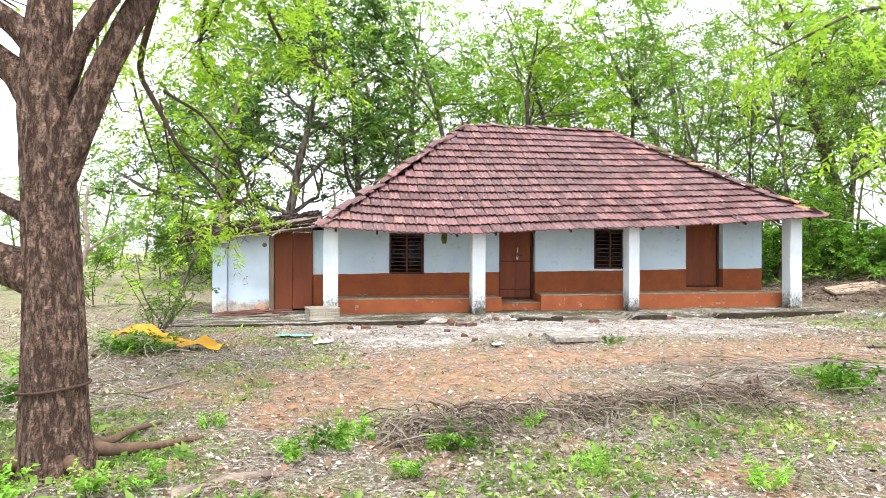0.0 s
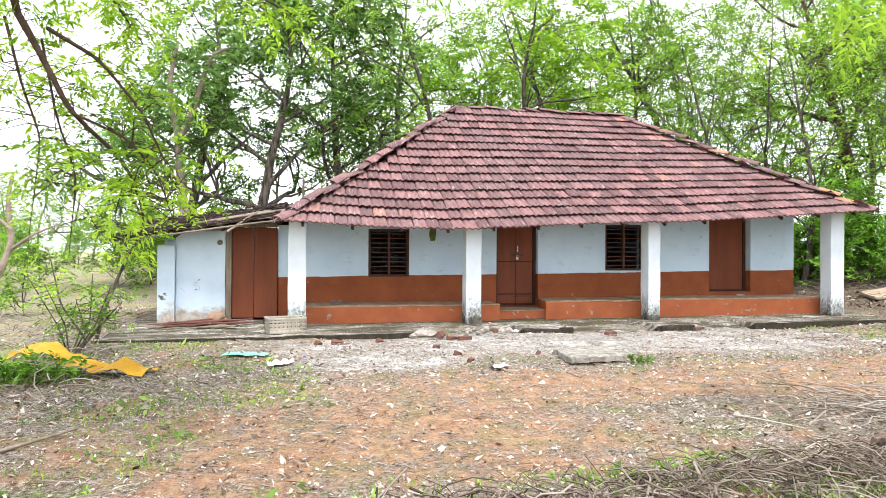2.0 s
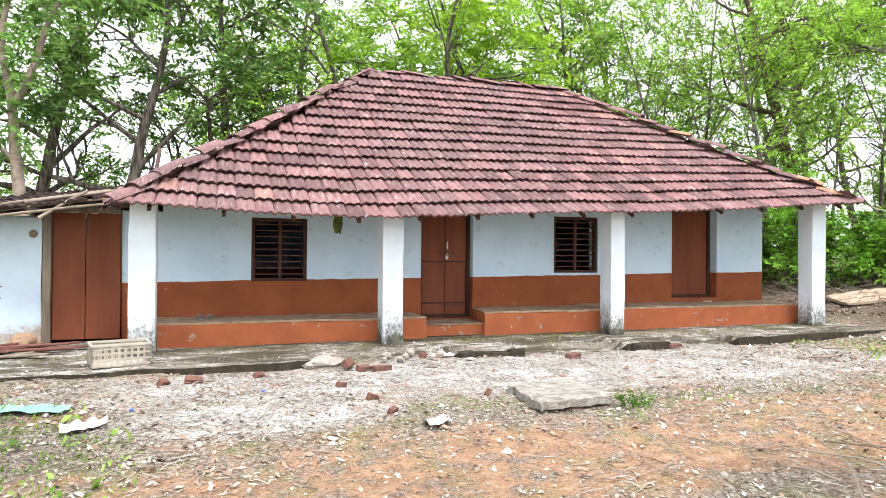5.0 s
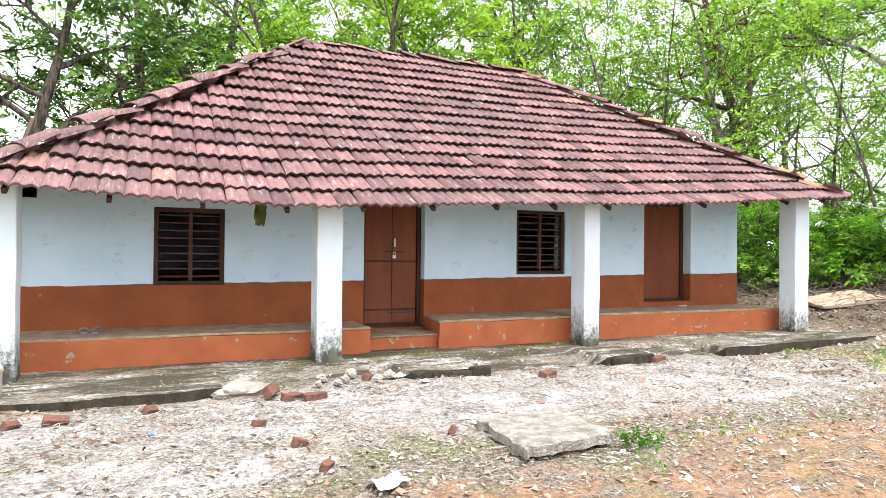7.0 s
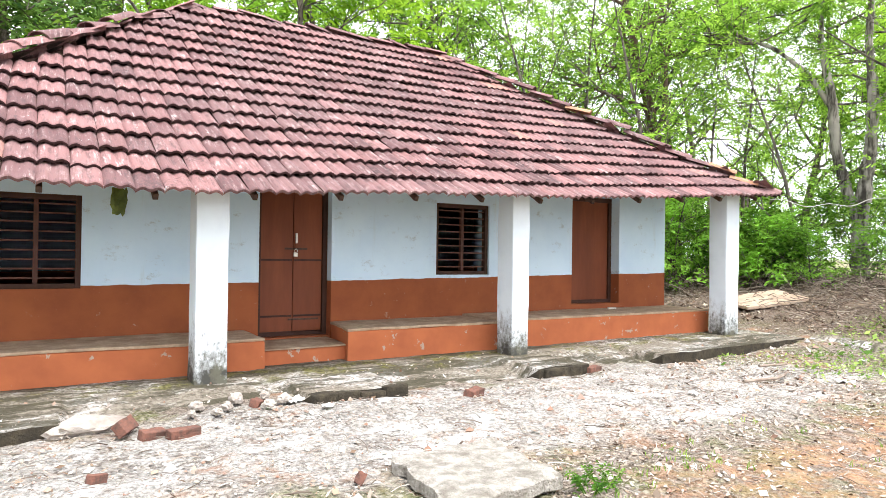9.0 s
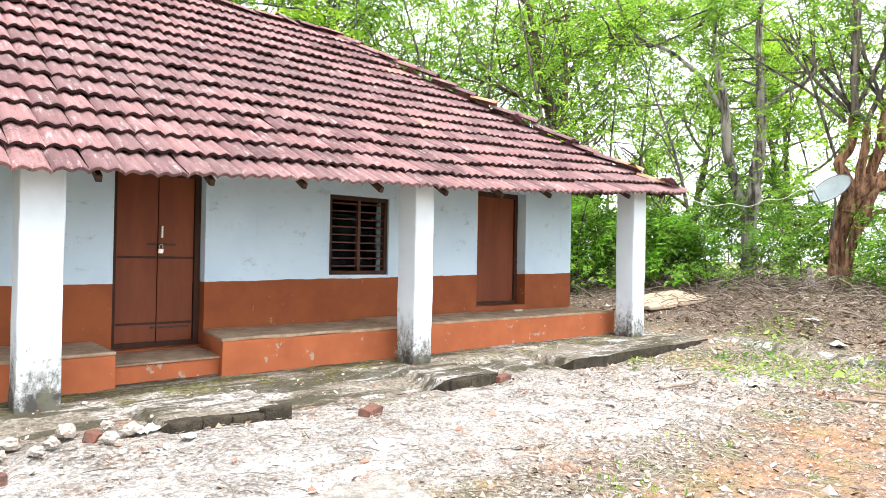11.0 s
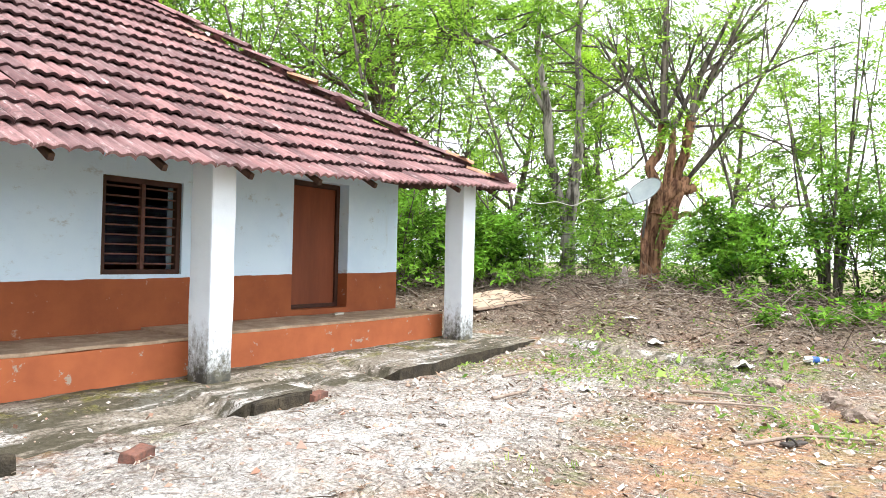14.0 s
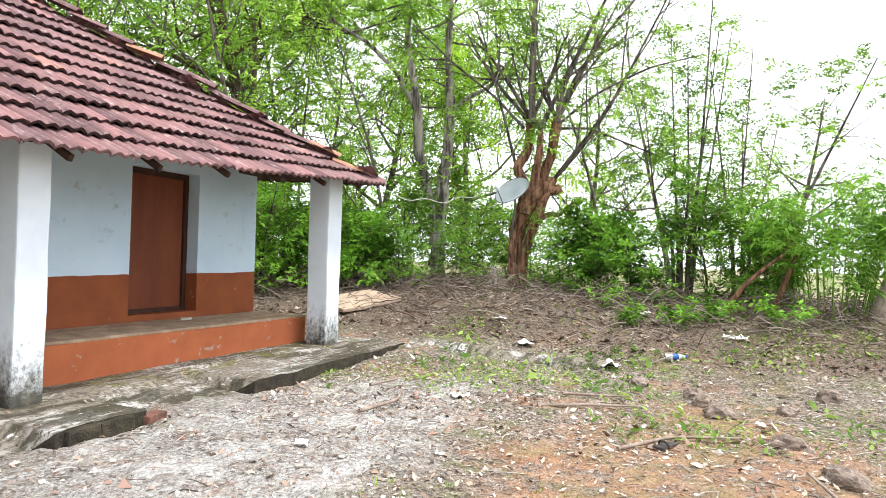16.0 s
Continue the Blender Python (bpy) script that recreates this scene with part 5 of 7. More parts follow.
gnarl = new("pollarded_tree")
tagged(gnarl, "gnarled red-brown pollarded trunk with long thin regrowth", "tree")
rg = np.random.default_rng(77)
stems = [
    [((0.0, -0.3), 0.26), ((0.0, 0.2), 0.19), ((0.0, 0.8), 0.155), ((0.05, 1.2), 0.17), ((0.2, 1.6), 0.2), ((0.42, 1.95), 0.2), ((0.52, 2.15), 0.15)],
    [((0.15, 1.45), 0.14), ((0.26, 1.85), 0.13), ((0.06, 2.25), 0.12), ((0.0, 2.45), 0.12), ((0.2, 2.75), 0.11), ((0.26, 3.1), 0.115), ((0.25, 3.38), 0.09)],
    [((0.3, 1.7), 0.15), ((0.46, 2.0), 0.14), ((0.56, 2.35), 0.12), ((0.68, 2.7), 0.11), ((0.72, 3.1), 0.125), ((0.77, 3.42), 0.10)],
    [((0.3, 1.7), 0.12), ((0.34, 2.2), 0.11), ((0.42, 2.7), 0.085), ((0.45, 3.2), 0.06)],
    [((0.13, -0.1), 0.15), ((0.15, 0.6), 0.11), ((0.3, 1.1), 0.115), ((0.46, 1.6), 0.13), ((0.62, 2.05), 0.13), ((0.74, 2.2), 0.09)],
    [((-0.1, -0.1), 0.13), ((-0.08, 0.6), 0.1), ((-0.05, 1.2), 0.1), ((0.1, 1.7), 0.11), ((0.2, 2.1), 0.1)],
    [((0.35, 1.2), 0.08), ((0.52, 1.4), 0.065), ((0.75, 1.52), 0.06), ((0.84, 1.44), 0.055), ((1.0, 1.62), 0.035), ((1.3, 1.85), 0.02)],
    [((0.5, 2.0), 0.13), ((0.74, 1.95), 0.125), ((0.88, 2.02), 0.09)],
]
tubes = []
for k, st in enumerate(stems):
    pts = [(g_at(u, h, 0.12 * math.sin(k * 2.1 + h * 2.0)), r * 0.82) for (u, h), r in st]
    tubes.append(gnarled_tube(pts, 16, 0.05, 0.045, 4.0, 1.0, seed=k * 4.0))
v, f = merge(tubes)
part("trunk", mesh_of("trunk", v, f, True), M_BARK_RED, gnarl)
paths, tips = [], []
for pts, r in ((((0.25, 3.3), (0.2, 4.1), (0.24, 5.0), (0.3, 6.6)), 0.075), (((0.75, 3.3), (0.86, 4.0), (1.25, 4.9), (1.9, 6.3)), 0.07), (((0.74, 3.3), (1.15, 4.3), (1.75, 5.2), (2.7, 6.4)), 0.055), (((0.1, 3.2), (-0.5, 3.9), (-1.3, 4.5), (-2.2, 5.2)), 0.035), (((0.8, 3.2), (1.5, 3.3), (2.3, 2.9), (3.0, 2.6)), 0.03), (((0.0, 2.4), (-0.25, 3.3), (-0.5, 4.2), (-0.9, 5.6)), 0.035), (((0.8, 3.3), (1.6, 4.0), (2.6, 4.5), (3.7, 4.8)), 0.035)):
    pole_path = smooth_path([g_at(u, h, 0.25 * math.sin(u * 3 + h)) for u, h in pts], r, r * 0.4, 16)
    paths.append(pole_path)
    for q, rr in pole_path[6::2]:
        branch_out(rg, q, rg.normal(0, 1, 3) * np.array((1, 1, 0.5)) + np.array((0, 0, 0.5)), rg.uniform(0.7, 1.5), rr * 0.4, 1, paths, tips, 0.5, 0.1, (2, 3), 0.08, 0.35, 0.005)
for u, h, n in ((0.22, 3.3, 4), (0.45, 3.2, 2), (0.77, 3.4, 5), (0.75, 2.2, 2)):
    for _ in range(n):
        a = rg.uniform(0, 2 * math.pi)
        q = g_at(u, h)
        d = np.array((math.cos(a), math.sin(a), 0)) * rg.uniform(0.15, 0.9) + np.array((0, 0, rg.uniform(0.5, 1.1)))
        L = rg.uniform(1.8, 4.2)
        branch_out(rg, q, d, L, rg.uniform(0.022, 0.06), 2 if L > 2.4 else 1, paths, tips, 0.45, 0.15, (2, 4), 0.06, 0.35, 0.005)
v, f = tube_arrays(paths, 6)
grow(mesh_of("branches", v, f, True), M_BARK, gnarl)
P = np.array([t[0] for t in tips])
W = np.array([t[1] for t in tips]) + rg.normal(0, 0.8, (len(tips), 3))
keep = rg.uniform(size=len(P)) < 0.75
v, f = leaf_arrays(rg, P[keep], W[keep], 7, 0.42, 0.10, 0.036, 0.2)
part("crown", mesh_of("crown", v, f), M_LEAF, gnarl)

# dish
M_DISH = plain("dish_grey", (0.74, 0.80, 0.83), (0.58, 0.65, 0.69), 4, 0.5, 0.15, 0.002)
M_STEEL = plain("steel_grey", (0.30, 0.31, 0.32), (0.18, 0.18, 0.19), 9, 0.45, 0.2, 0.001, 0.7)
dish = new("satellite_dish")
tagged(dish, "pale grey satellite dish bracketed to the gnarled trunk", "satellite dish")
dc = Vector(g_at(-0.12, 1.84, -0.48))
nrm = Vector((-0.67, 0.28, 0.60)).normalized()
rot = nrm.to_track_quat("Z", "Y").to_matrix().to_4x4()
DM = Matrix.Translation(dc) @ rot
bm = bmesh.new()
rings = []
for i in range(7):
    r = 0.37 * i / 6
    for back in (0,):
        rings.append([bm.verts.new((r * math.cos(a) * 1.0, r * math.sin(a) * 0.93, 0.22 * r * r / 0.17 * 0.45)) for a in np.linspace(0, 2 * math.pi, 40, endpoint=False)] if i else [bm.verts.new((0, 0, 0))])
for j in range(40):
    bm.faces.new((rings[0][0], rings[1][j], rings[1][(j + 1) % 40]))
for a, b in zip(rings[1:], rings[2:]):
    for j in range(40):
        bm.faces.new((a[j], b[j], b[(j + 1) % 40], a[(j + 1) % 40]))
bmesh.ops.solidify(bm, geom=bm.faces[:], thickness=0.008)
bmesh.ops.transform(bm, matrix=DM, verts=bm.verts)
part("reflector", bm, M_DISH, dish)
rim = [(np.array(DM @ Vector((0.372 * math.cos(a), 0.346 * math.sin(a), 0.081))), 0.009) for a in np.linspace(0, 2 * math.pi, 41)]
v, f = tube_arrays([rim], 6)
part("rim", mesh_of("rim", v, f, True), M_STEEL, dish)
arm_end = DM @ Vector((0.02, -0.30, 0.44))
arm_root = DM @ Vector((0.0, -0.38, 0.08))
v, f = tube_arrays([smooth_path([tuple(arm_root), tuple(arm_root.lerp(arm_end, 0.5)), tuple(arm_end)], 0.013, 0.012, 6)], 6)
part("arm", mesh_of("arm", v, f, True), M_STEEL, dish)
bm = bmesh.new()
bmesh.ops.create_cone(bm, cap_ends=True, segments=14, radius1=0.035, radius2=0.025, depth=0.11, matrix=Matrix.Translation(arm_end) @ rot)
part("receiver_head", bm, M_DISH, dish)
v, f = tube_arrays([smooth_path([tuple(DM @ Vector((0, 0, -0.02))), tuple(g_at(-0.06, 1.6, -0.3)), tuple(g_at(-0.12, 1.0, -0.12))], 0.024, 0.022, 8)], 8)
part("mast", mesh_of("mast", v, f, True), M_STEEL, dish)

# cable from the eave to the dish
wire = []
for i in range(41):
    t = i / 40
    a, b = np.array((11.25, 13.3, 2.30)), np.array(arm_end)
    q = a + (b - a) * t
    q[2] -= 0.24 * math.sin(math.pi * t) * (1 - 0.3 * t) - 0.03 * math.sin(t * 23)
    wire.append((q, 0.0055))
v, f = tube_arrays([wire], 5)
M_CABLE = plain("pale_cable", (0.62, 0.60, 0.55), (0.5, 0.48, 0.44), 10, 0.6)
tagged(part("cable", mesh_of("cable", v, f, True), M_CABLE), "thin pale cable strung from the eave to the dish", "cable")

# ---- the pale twin-stemmed tree ----
M_BARK_PALE = bark("bark_blotched", (0.055, 0.047, 0.042), (0.33, 0.30, 0.27), 9.0, 0.012)
TB = Vector((17.8, 15.3, 0.9))


def t_at(u, h, w=0.0):
    return np.array(TB + RIGHT * u + AWAY * w + Vector((0, 0, h)))


twin = new("twin_stemmed_tree")
tagged(twin, "pale blotched twin-stemmed tree with feathery leaves", "tree")
rw = np.random.default_rng(15)
tubes = [
    gnarled_tube([(t_at(0.08, -0.3), 0.24), (t_at(0.08, 0.4), 0.18), (t_at(0.05, 1.3), 0.17), (t_at(0.12, 1.9), 0.15), (t_at(0.25, 3.0), 0.13), (t_at(0.3, 4.2), 0.11), (t_at(0.2, 5.4), 0.08), (t_at(0.3, 7.5), 0.03)], 14, 0.06, 0.06, 6.0, 0.9, 1),
    gnarled_tube([(t_at(0.05, 1.4), 0.13), (t_at(-0.2, 2.1), 0.115), (t_at(-0.42, 3.0), 0.12), (t_at(-0.5, 4.2), 0.10), (t_at(-0.75, 5.6), 0.06), (t_at(-0.7, 7.6), 0.03)], 12, 0.06, 0.05, 6.0, 0.9, 4),
    gnarled_tube([(t_at(-0.5, 4.0), 0.06), (t_at(-1.0, 4.9), 0.055), (t_at(-1.7, 5.6), 0.045), (t_at(-2.6, 6.1), 0.035), (t_at(-3.4, 6.3), 0.02)], 10, 0.1, 0.03, 4.0, 0.6, 6),
    gnarled_tube([(t_at(0.3, 3.9), 0.06), (t_at(0.6, 4.3), 0.05), (t_at(1.2, 4.6), 0.04), (t_at(1.8, 5.4), 0.02)], 10, 0.1, 0.02, 4.0, 0.6, 8),
]
v, f = merge(tubes)
part("trunk", mesh_of("trunk", v, f, True), M_BARK_PALE, twin)
paths, tips = [], []
for k in range(26):
    u, h = rw.choice([(0.15, rw.uniform(3.4, 7)), (-0.6, rw.uniform(3.6, 7)), (-2.2, 5.8), (-3.2, 6.2), (1.3, 4.8)])
    a = rw.uniform(0, 6.28)
    branch_out(rw, t_at(u, h), (math.cos(a), math.sin(a), rw.uniform(-0.1, 0.5)), rw.uniform(1.2, 2.4), 0.03, 2, paths, tips, 0.7, 0.05, (2, 4), 0.14)
v, f = tube_arrays(paths, 5)
grow(mesh_of("branches", v, f, True), M_BARK, twin)
P = np.array([t[0] for t in tips])
W = np.array([t[1] for t in tips]) + rw.normal(0, 0.7, (len(tips), 3))
v, f = leaf_arrays(rw, np.repeat(P, 2, 0), np.repeat(W, 2, 0) + rw.normal(0, 0.6, (2 * len(P), 3)), 6, 0.42, 0.12, 0.042, 0.3)
part("crown", mesh_of("crown", v, f), M_LEAF, twin)

# ---- things on and about the veranda ----


def pave_z(x, y):
    front = 12.72 + 0.026 * x
    return 0.175 + 0.006 * x + 0.05 * (y - front) / (15.2 - front)


M_CRATE = plain("crate_plastic", (0.52, 0.48, 0.40), (0.36, 0.32, 0.27), 6, 0.6, 0.2, 0.002)
crate = new("plastic_crate")
tagged(crate, "dusty cream plastic lattice crate on the paving edge", "crate")
cw, cd, ch = 0.29, 0.19, 0.25
for sx, sy in ((1, 0), (-1, 0), (0, 1), (0, -1)):
    half, n = (cd, 6) if sx else (cw, 9)

    def strip(lo, hi, z0, z1, t):
        return solid(sx * cw - t, sx * cw + t, lo, hi, z0, z1) if sx else solid(lo, hi, sy * cd - t, sy * cd + t, z0, z1)

    wall_side = part("side", strip(-half, half, 0.012, 0.035, 0.006), M_CRATE, crate)
    for i in range(n + 1):
        p = -half + 2 * half * i / n
        part("slat", strip(p - 0.008, p + 0.008, 0.012, ch - 0.03, 0.008), M_CRATE, wall_side)
    for z in (0.075, 0.14, 0.195):
        part("slat", strip(-half, half, z, z + 0.02, 0.005), M_CRATE, wall_side)
part("base", solid(-cw, cw, -cd, cd, 0.0, 0.012), M_CRATE, crate)
for x0, x1, y0, y1 in ((-cw - 0.015, cw + 0.015, -cd - 0.015, -cd + 0.012), (-cw - 0.015, cw + 0.015, cd - 0.012, cd + 0.015), (-cw - 0.015, -cw + 0.012, -cd + 0.0125, cd - 0.0125), (cw - 0.012, cw + 0.015, -cd + 0.0125, cd - 0.0125)):
    part("rim", solid(x0, x1, y0, y1, ch - 0.03, ch, 0.005), M_CRATE, crate)
crate.matrix_basis = pose(0.04, 13.14, pave_z(0.04, 13.14) + 0.005, 0, 0, 14)

# pile of broken boards before the shed
M_BOARD = plain("old_red_board", (0.26, 0.10, 0.075), (0.13, 0.06, 0.05), 5, 0.9, stretch=(0.2, 1, 1))
rp = random.Random(9)
for k in range(16):
    L = rp.uniform(0.5, 1.25)
    x, y = rp.uniform(-1.75, -0.75), rp.uniform(13.75, 14.55)
    z = pave_z(x, y) + 0.015 + 0.012 * (k % 5)
    m = rp.choice((M_BOARD, M_BOARD, M_WOOD))
    ob = part("board", solid(-L / 2, L / 2, -rp.uniform(0.025, 0.055), rp.uniform(0.025, 0.055), 0, 0.018, 0.004), m)
    ob.matrix_basis = pose(x, y, z, rp.uniform(-8, 8), rp.uniform(-5, 3), rp.uniform(-14, 26))
    tagged(ob, "old split roof batten lying in a heap" if m is M_BOARD else "grey weathered stick of wood lying in a heap", "board", "boards heaped by the shed")


def stone(name, x, y, z, sx, sy, sz, material, label, turn=0.0, seed=0, category="stone", group="", tilt=0.0):
    bm = bmesh.new()
    bmesh.ops.create_icosphere(bm, subdivisions=3, radius=1)
    for v in bm.verts:
        q = v.co * 1.3 + Vector((seed * 3.1, 0, 0))
        v.co *= 1 + 0.4 * noise.noise(q) + 0.28 * noise.noise(q * 3.3) + 0.12 * noise.noise(q * 8)
        v.co = Vector((v.co.x * sx, v.co.y * sy, max(v.co.z, -0.75) * sz))
    ob = part(name, bm, material)
    ob.matrix_basis = pose(x, y, z + sz * 0.5, tilt, 0, turn)
    return tagged(ob, label, category, group)


stone("rubble_block", -1.2, 14.6, pave_z(-1.2, 14.6), 0.16, 0.1, 0.13, M_PLASTER, "lump of fallen brown plaster by the shed wall", 20, 2)


def brick(x, y, z, rx, ry, rz, size=1.0, label="loose red clay brick with worn corners", m=None):
    bm = bmesh.new()
    box(bm, -0.11, 0.11, -0.052, 0.052, -0.036, 0.036, 0.008)
    bmesh.ops.subdivide_edges(bm, edges=[e for e in bm.edges if e.calc_length() > 0.05], cuts=2, use_grid_fill=True)
    for v in bm.verts:
        v.co += Vector(noise.noise_vector(v.co * 14 + Vector((x * 9, y, 0)))) * 0.008
    bmesh.ops.scale(bm, vec=(size, size, 1), verts=bm.verts)
    ob = part("brick", bm, m or M_BRICK)
    ob.matrix_basis = pose(x, y, max(z, ground_z(x, y) + 0.02), rx, ry, rz)
    return tagged(ob, label, "brick", "loose bricks in the yard")


brick(2.50, 12.62, 0.17, 52, 0, 62)
brick(2.66, 12.50, 0.09, 12, 6, 25, 0.8)
brick(2.86, 12.44, 0.085, 0, 0, 12)
brick(5.41, 12.52, 0.085, 8, 0, 28)
brick(0.84, 12.32, 0.0, 24, 10, 8, 0.8)
brick(0.55, 12.28, 0.0, 35, 12, 60, 0.6)
brick(3.62, 11.12, 0.01, 30, 20, 70, 0.5)
brick(7.3, 12.93, 0.14, 5, 0, 12)
brick(2.5, 10.6, -0.01, 20, 0, 50, 0.5)
brick(2.45, 11.15, 0.0, 8, 20, 20, 0.5)
brick(2.26, 11.75, 0.0, 0, 10, 30, 0.5)
brick(1.5, 12.5, 0.0, 35, 15, 50, 0.6)
brick(3.5, 12.87, 0.14, 20, 10, 60, 0.8)
# edging blocks left along the broken front of the apron
for x0, x1, yf, zt in ((3.93, 4.86, 12.74, 0.215), (6.55, 7.08, 12.84, 0.22)):
    n = 4 if x1 - x0 > 0.7 else 2
    for i in range(n):
        a, b = x0 + (x1 - x0) * i / n, x0 + (x1 - x0) * (i + 1) / n
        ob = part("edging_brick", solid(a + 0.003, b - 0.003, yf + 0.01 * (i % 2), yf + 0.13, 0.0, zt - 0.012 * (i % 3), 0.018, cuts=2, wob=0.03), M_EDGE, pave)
stone("plaster_slab", 2.28, 12.86, 0.1, 0.27, 0.15, 0.075, M_STONE, "white lump of old lime plaster at the paving edge", 8, 5)
for k, (x, y, s) in enumerate(((3.05, 12.95, 0.06), (3.25, 12.8, 0.05), (3.36, 13.0, 0.07), (3.15, 12.72, 0.045), (3.55, 12.72, 0.05), (3.72, 12.85, 0.06), (2.98, 12.8, 0.04), (3.62, 13.05, 0.05))):
    stone("rubble_stone", x, y, ground_z(x, y) + 0.03, s, s * 0.8, s * 0.7, M_STONE, "small pale rubble lump from the broken apron", k * 40, k, group="rubble by the steps")

# the old slab in the yard
M_LIME = plain("lime_concrete", (0.62, 0.58, 0.53), (0.23, 0.205, 0.17), 8, 0.95, 0.9, 0.02)
bm = bmesh.new()
n = 14
top = []
for j in range(n + 1):
    row = []
    for i in range(n + 1):
        u, w = i / n, j / n
        p = Vector((3.80, 10.33, 0)).lerp(Vector((4.62, 10.45, 0)), u).lerp(Vector((3.90, 11.25, 0)).lerp(Vector((4.74, 11.30, 0)), u), w)
        e = min(u, 1 - u, w, 1 - w)
        p += (Vector(noise.noise_vector(p * 4)) * 0.07 + Vector(noise.noise_vector(p * 15)) * 0.04) * (1.0 if e < 0.01 else 0.0)
        row.append(bm.verts.new((p.x, p.y, 0.125 + 0.014 * noise.noise(p * 5) + 0.008 * noise.noise(p * 14) - (0.015 if e < 0.01 else 0))))
    top.append(row)
for j in range(n):
    for i in range(n):
        bm.faces.new((top[j][i], top[j][i + 1], top[j + 1][i + 1], top[j + 1][i]))
r = bmesh.ops.extrude_face_region(bm, geom=bm.faces[:])
bmesh.ops.translate(bm, vec=(0, 0, -0.07), verts=[g for g in r["geom"] if isinstance(g, bmesh.types.BMVert)])
bmesh.ops.recalc_face_normals(bm, faces=bm.faces)
tagged(part("concrete_slab", bm, M_LIME), "broken flat concrete slab lying in the yard", "slab")
stone("slab_footing", 4.27, 10.8, -0.03, 0.36, 0.36, 0.09, M_BRICK, "earth and brick footing under the slab", 0, 9, "footing")

# door hardware
M_LOCK = plain("padlock_steel", (0.75, 0.72, 0.66), (0.5, 0.47, 0.42), 20, 0.3, 0.1, 0.001, 0.8)
lock = part("padlock", solid(-0.026, 0.026, -0.012, 0.012, -0.05, 0.0, 0.006), M_LOCK)
tagged(lock, "steel padlock on the brown double door", "padlock")
pts = [(np.array((0.017 * math.cos(a), 0, 0.02 + 0.022 * math.sin(a))), 0.004) for a in np.linspace(-0.6, math.pi + 0.6, 14)]
v, f = tube_arrays([pts], 6)
part("shackle", mesh_of("shackle", v, f, True), M_LOCK, lock)
lock.matrix_basis = pose(4.60, 15.135, 1.41, 0, 6, 0)
for x0, x1, z in ((4.47, 4.75, 1.455),):
    ob = part("latch", solid(x0, x1, 15.148, 15.16, z - 0.012, z + 0.012, 0.003), M_RUST, d1, "dark iron sliding latch")
part("door_pull", solid(4.60, 4.62, 15.13, 15.16, 1.52, 1.64, 0.004), M_LOCK, d1, "pale metal pull")
part("latch", solid(4.52, 4.90, 15.148, 15.16, 0.60, 0.622, 0.003), M_RUST, d1, "dark iron bolt near the foot")

M_GREEN_RAG = plain("green_rag", (0.19, 0.22, 0.045), (0.08, 0.10, 0.03), 8, 0.9)
bm = bmesh.new()
g = [[bm.verts.new((2.52 + 0.12 * (i / 6 - 0.5) * (1.1 - 0.5 * abs(j / 6 - 0.4)) + 0.02 * noise.noise(Vector((i, j, 0.5))), 13.46 + 0.035 * noise.noise(Vector((i * 0.9, j * 0.9, 3.5))), 1.92 - 0.22 * j / 6 + 0.03 * noise.noise(Vector((i * 1.1, 0, 5))))) for i in range(7)] for j in range(7)]
for j in range(6):
    for i in range(6):
        bm.faces.new((g[j][i], g[j][i + 1], g[j + 1][i + 1], g[j + 1][i]))
bmesh.ops.solidify(bm, geom=bm.faces[:], thickness=0.02)
tagged(part("hanging_rag", bm, M_GREEN_RAG), "crumpled green cloth bundle hanging under the eave", "cloth")

M_RUBBER = plain("grey_rubber", (0.30, 0.29, 0.28), (0.16, 0.15, 0.15), 10, 0.8)


def slipper(x, y, z, turn, material, label, group):
    s = part("sole", solid(-0.045, 0.045, -0.12, 0.12, 0, 0.022, 0.01), material)
    s.name = "slipper"
    for v in s.data.vertices:
        v.co.x *= 1.0 - 0.25 * (v.co.y < -0.02)
    pts = [(np.array((0.042 * math.cos(a), 0.03 + 0.02 * math.sin(a), 0.02 + 0.035 * math.sin(a))), 0.009) for a in np.linspace(0, math.pi, 10)]
    vv, ff = tube_arrays([pts], 6)
    part("strap", mesh_of("strap", vv, ff, True), material, s)
    s.matrix_basis = pose(x, y, z, 0, 0, turn)
    return tagged(s, label, "slipper", group)


slipper(0.86, 14.57, 0.532, 8, M_RUBBER, "dusty grey slipper on the veranda ledge", "slippers on the ledge")
slipper(0.98, 14.58, 0.532, -4, M_RUBBER, "dusty grey slipper on the veranda ledge", "slippers on the ledge")
M_BLACK = plain("black_rubber", (0.09, 0.075, 0.07), (0.04, 0.035, 0.03), 12, 0.8)
slipper(9.0, 9.42, ground_z(9.0, 9.42) + 0.01, 60, M_BLACK, "worn black slipper dropped in the yard", "")
M_PALE_ROPE = plain("pale_rope", (0.66, 0.62, 0.55), (0.45, 0.4, 0.34), 20, 0.9)
pts = [(np.array((9.42 + 0.09 * math.cos(a * 1.7) + 0.012 * a, 14.72 + 0.04 * math.sin(a * 2.3), 0.628)), 0.014) for a in np.linspace(0, 6, 26)]
v, f = tube_arrays([pts], 6)
tagged(part("rope_bundle", mesh_of("rope_bundle", v, f, True), M_PALE_ROPE), "short pale rope lying by the closed door", "rope")

# yellow tarpaulin over low scrub
M_TARP = plain("yellow_tarp", (0.66, 0.38, 0.012), (0.45, 0.23, 0.008), 2.5, 0.5, 0.5, 0.01)


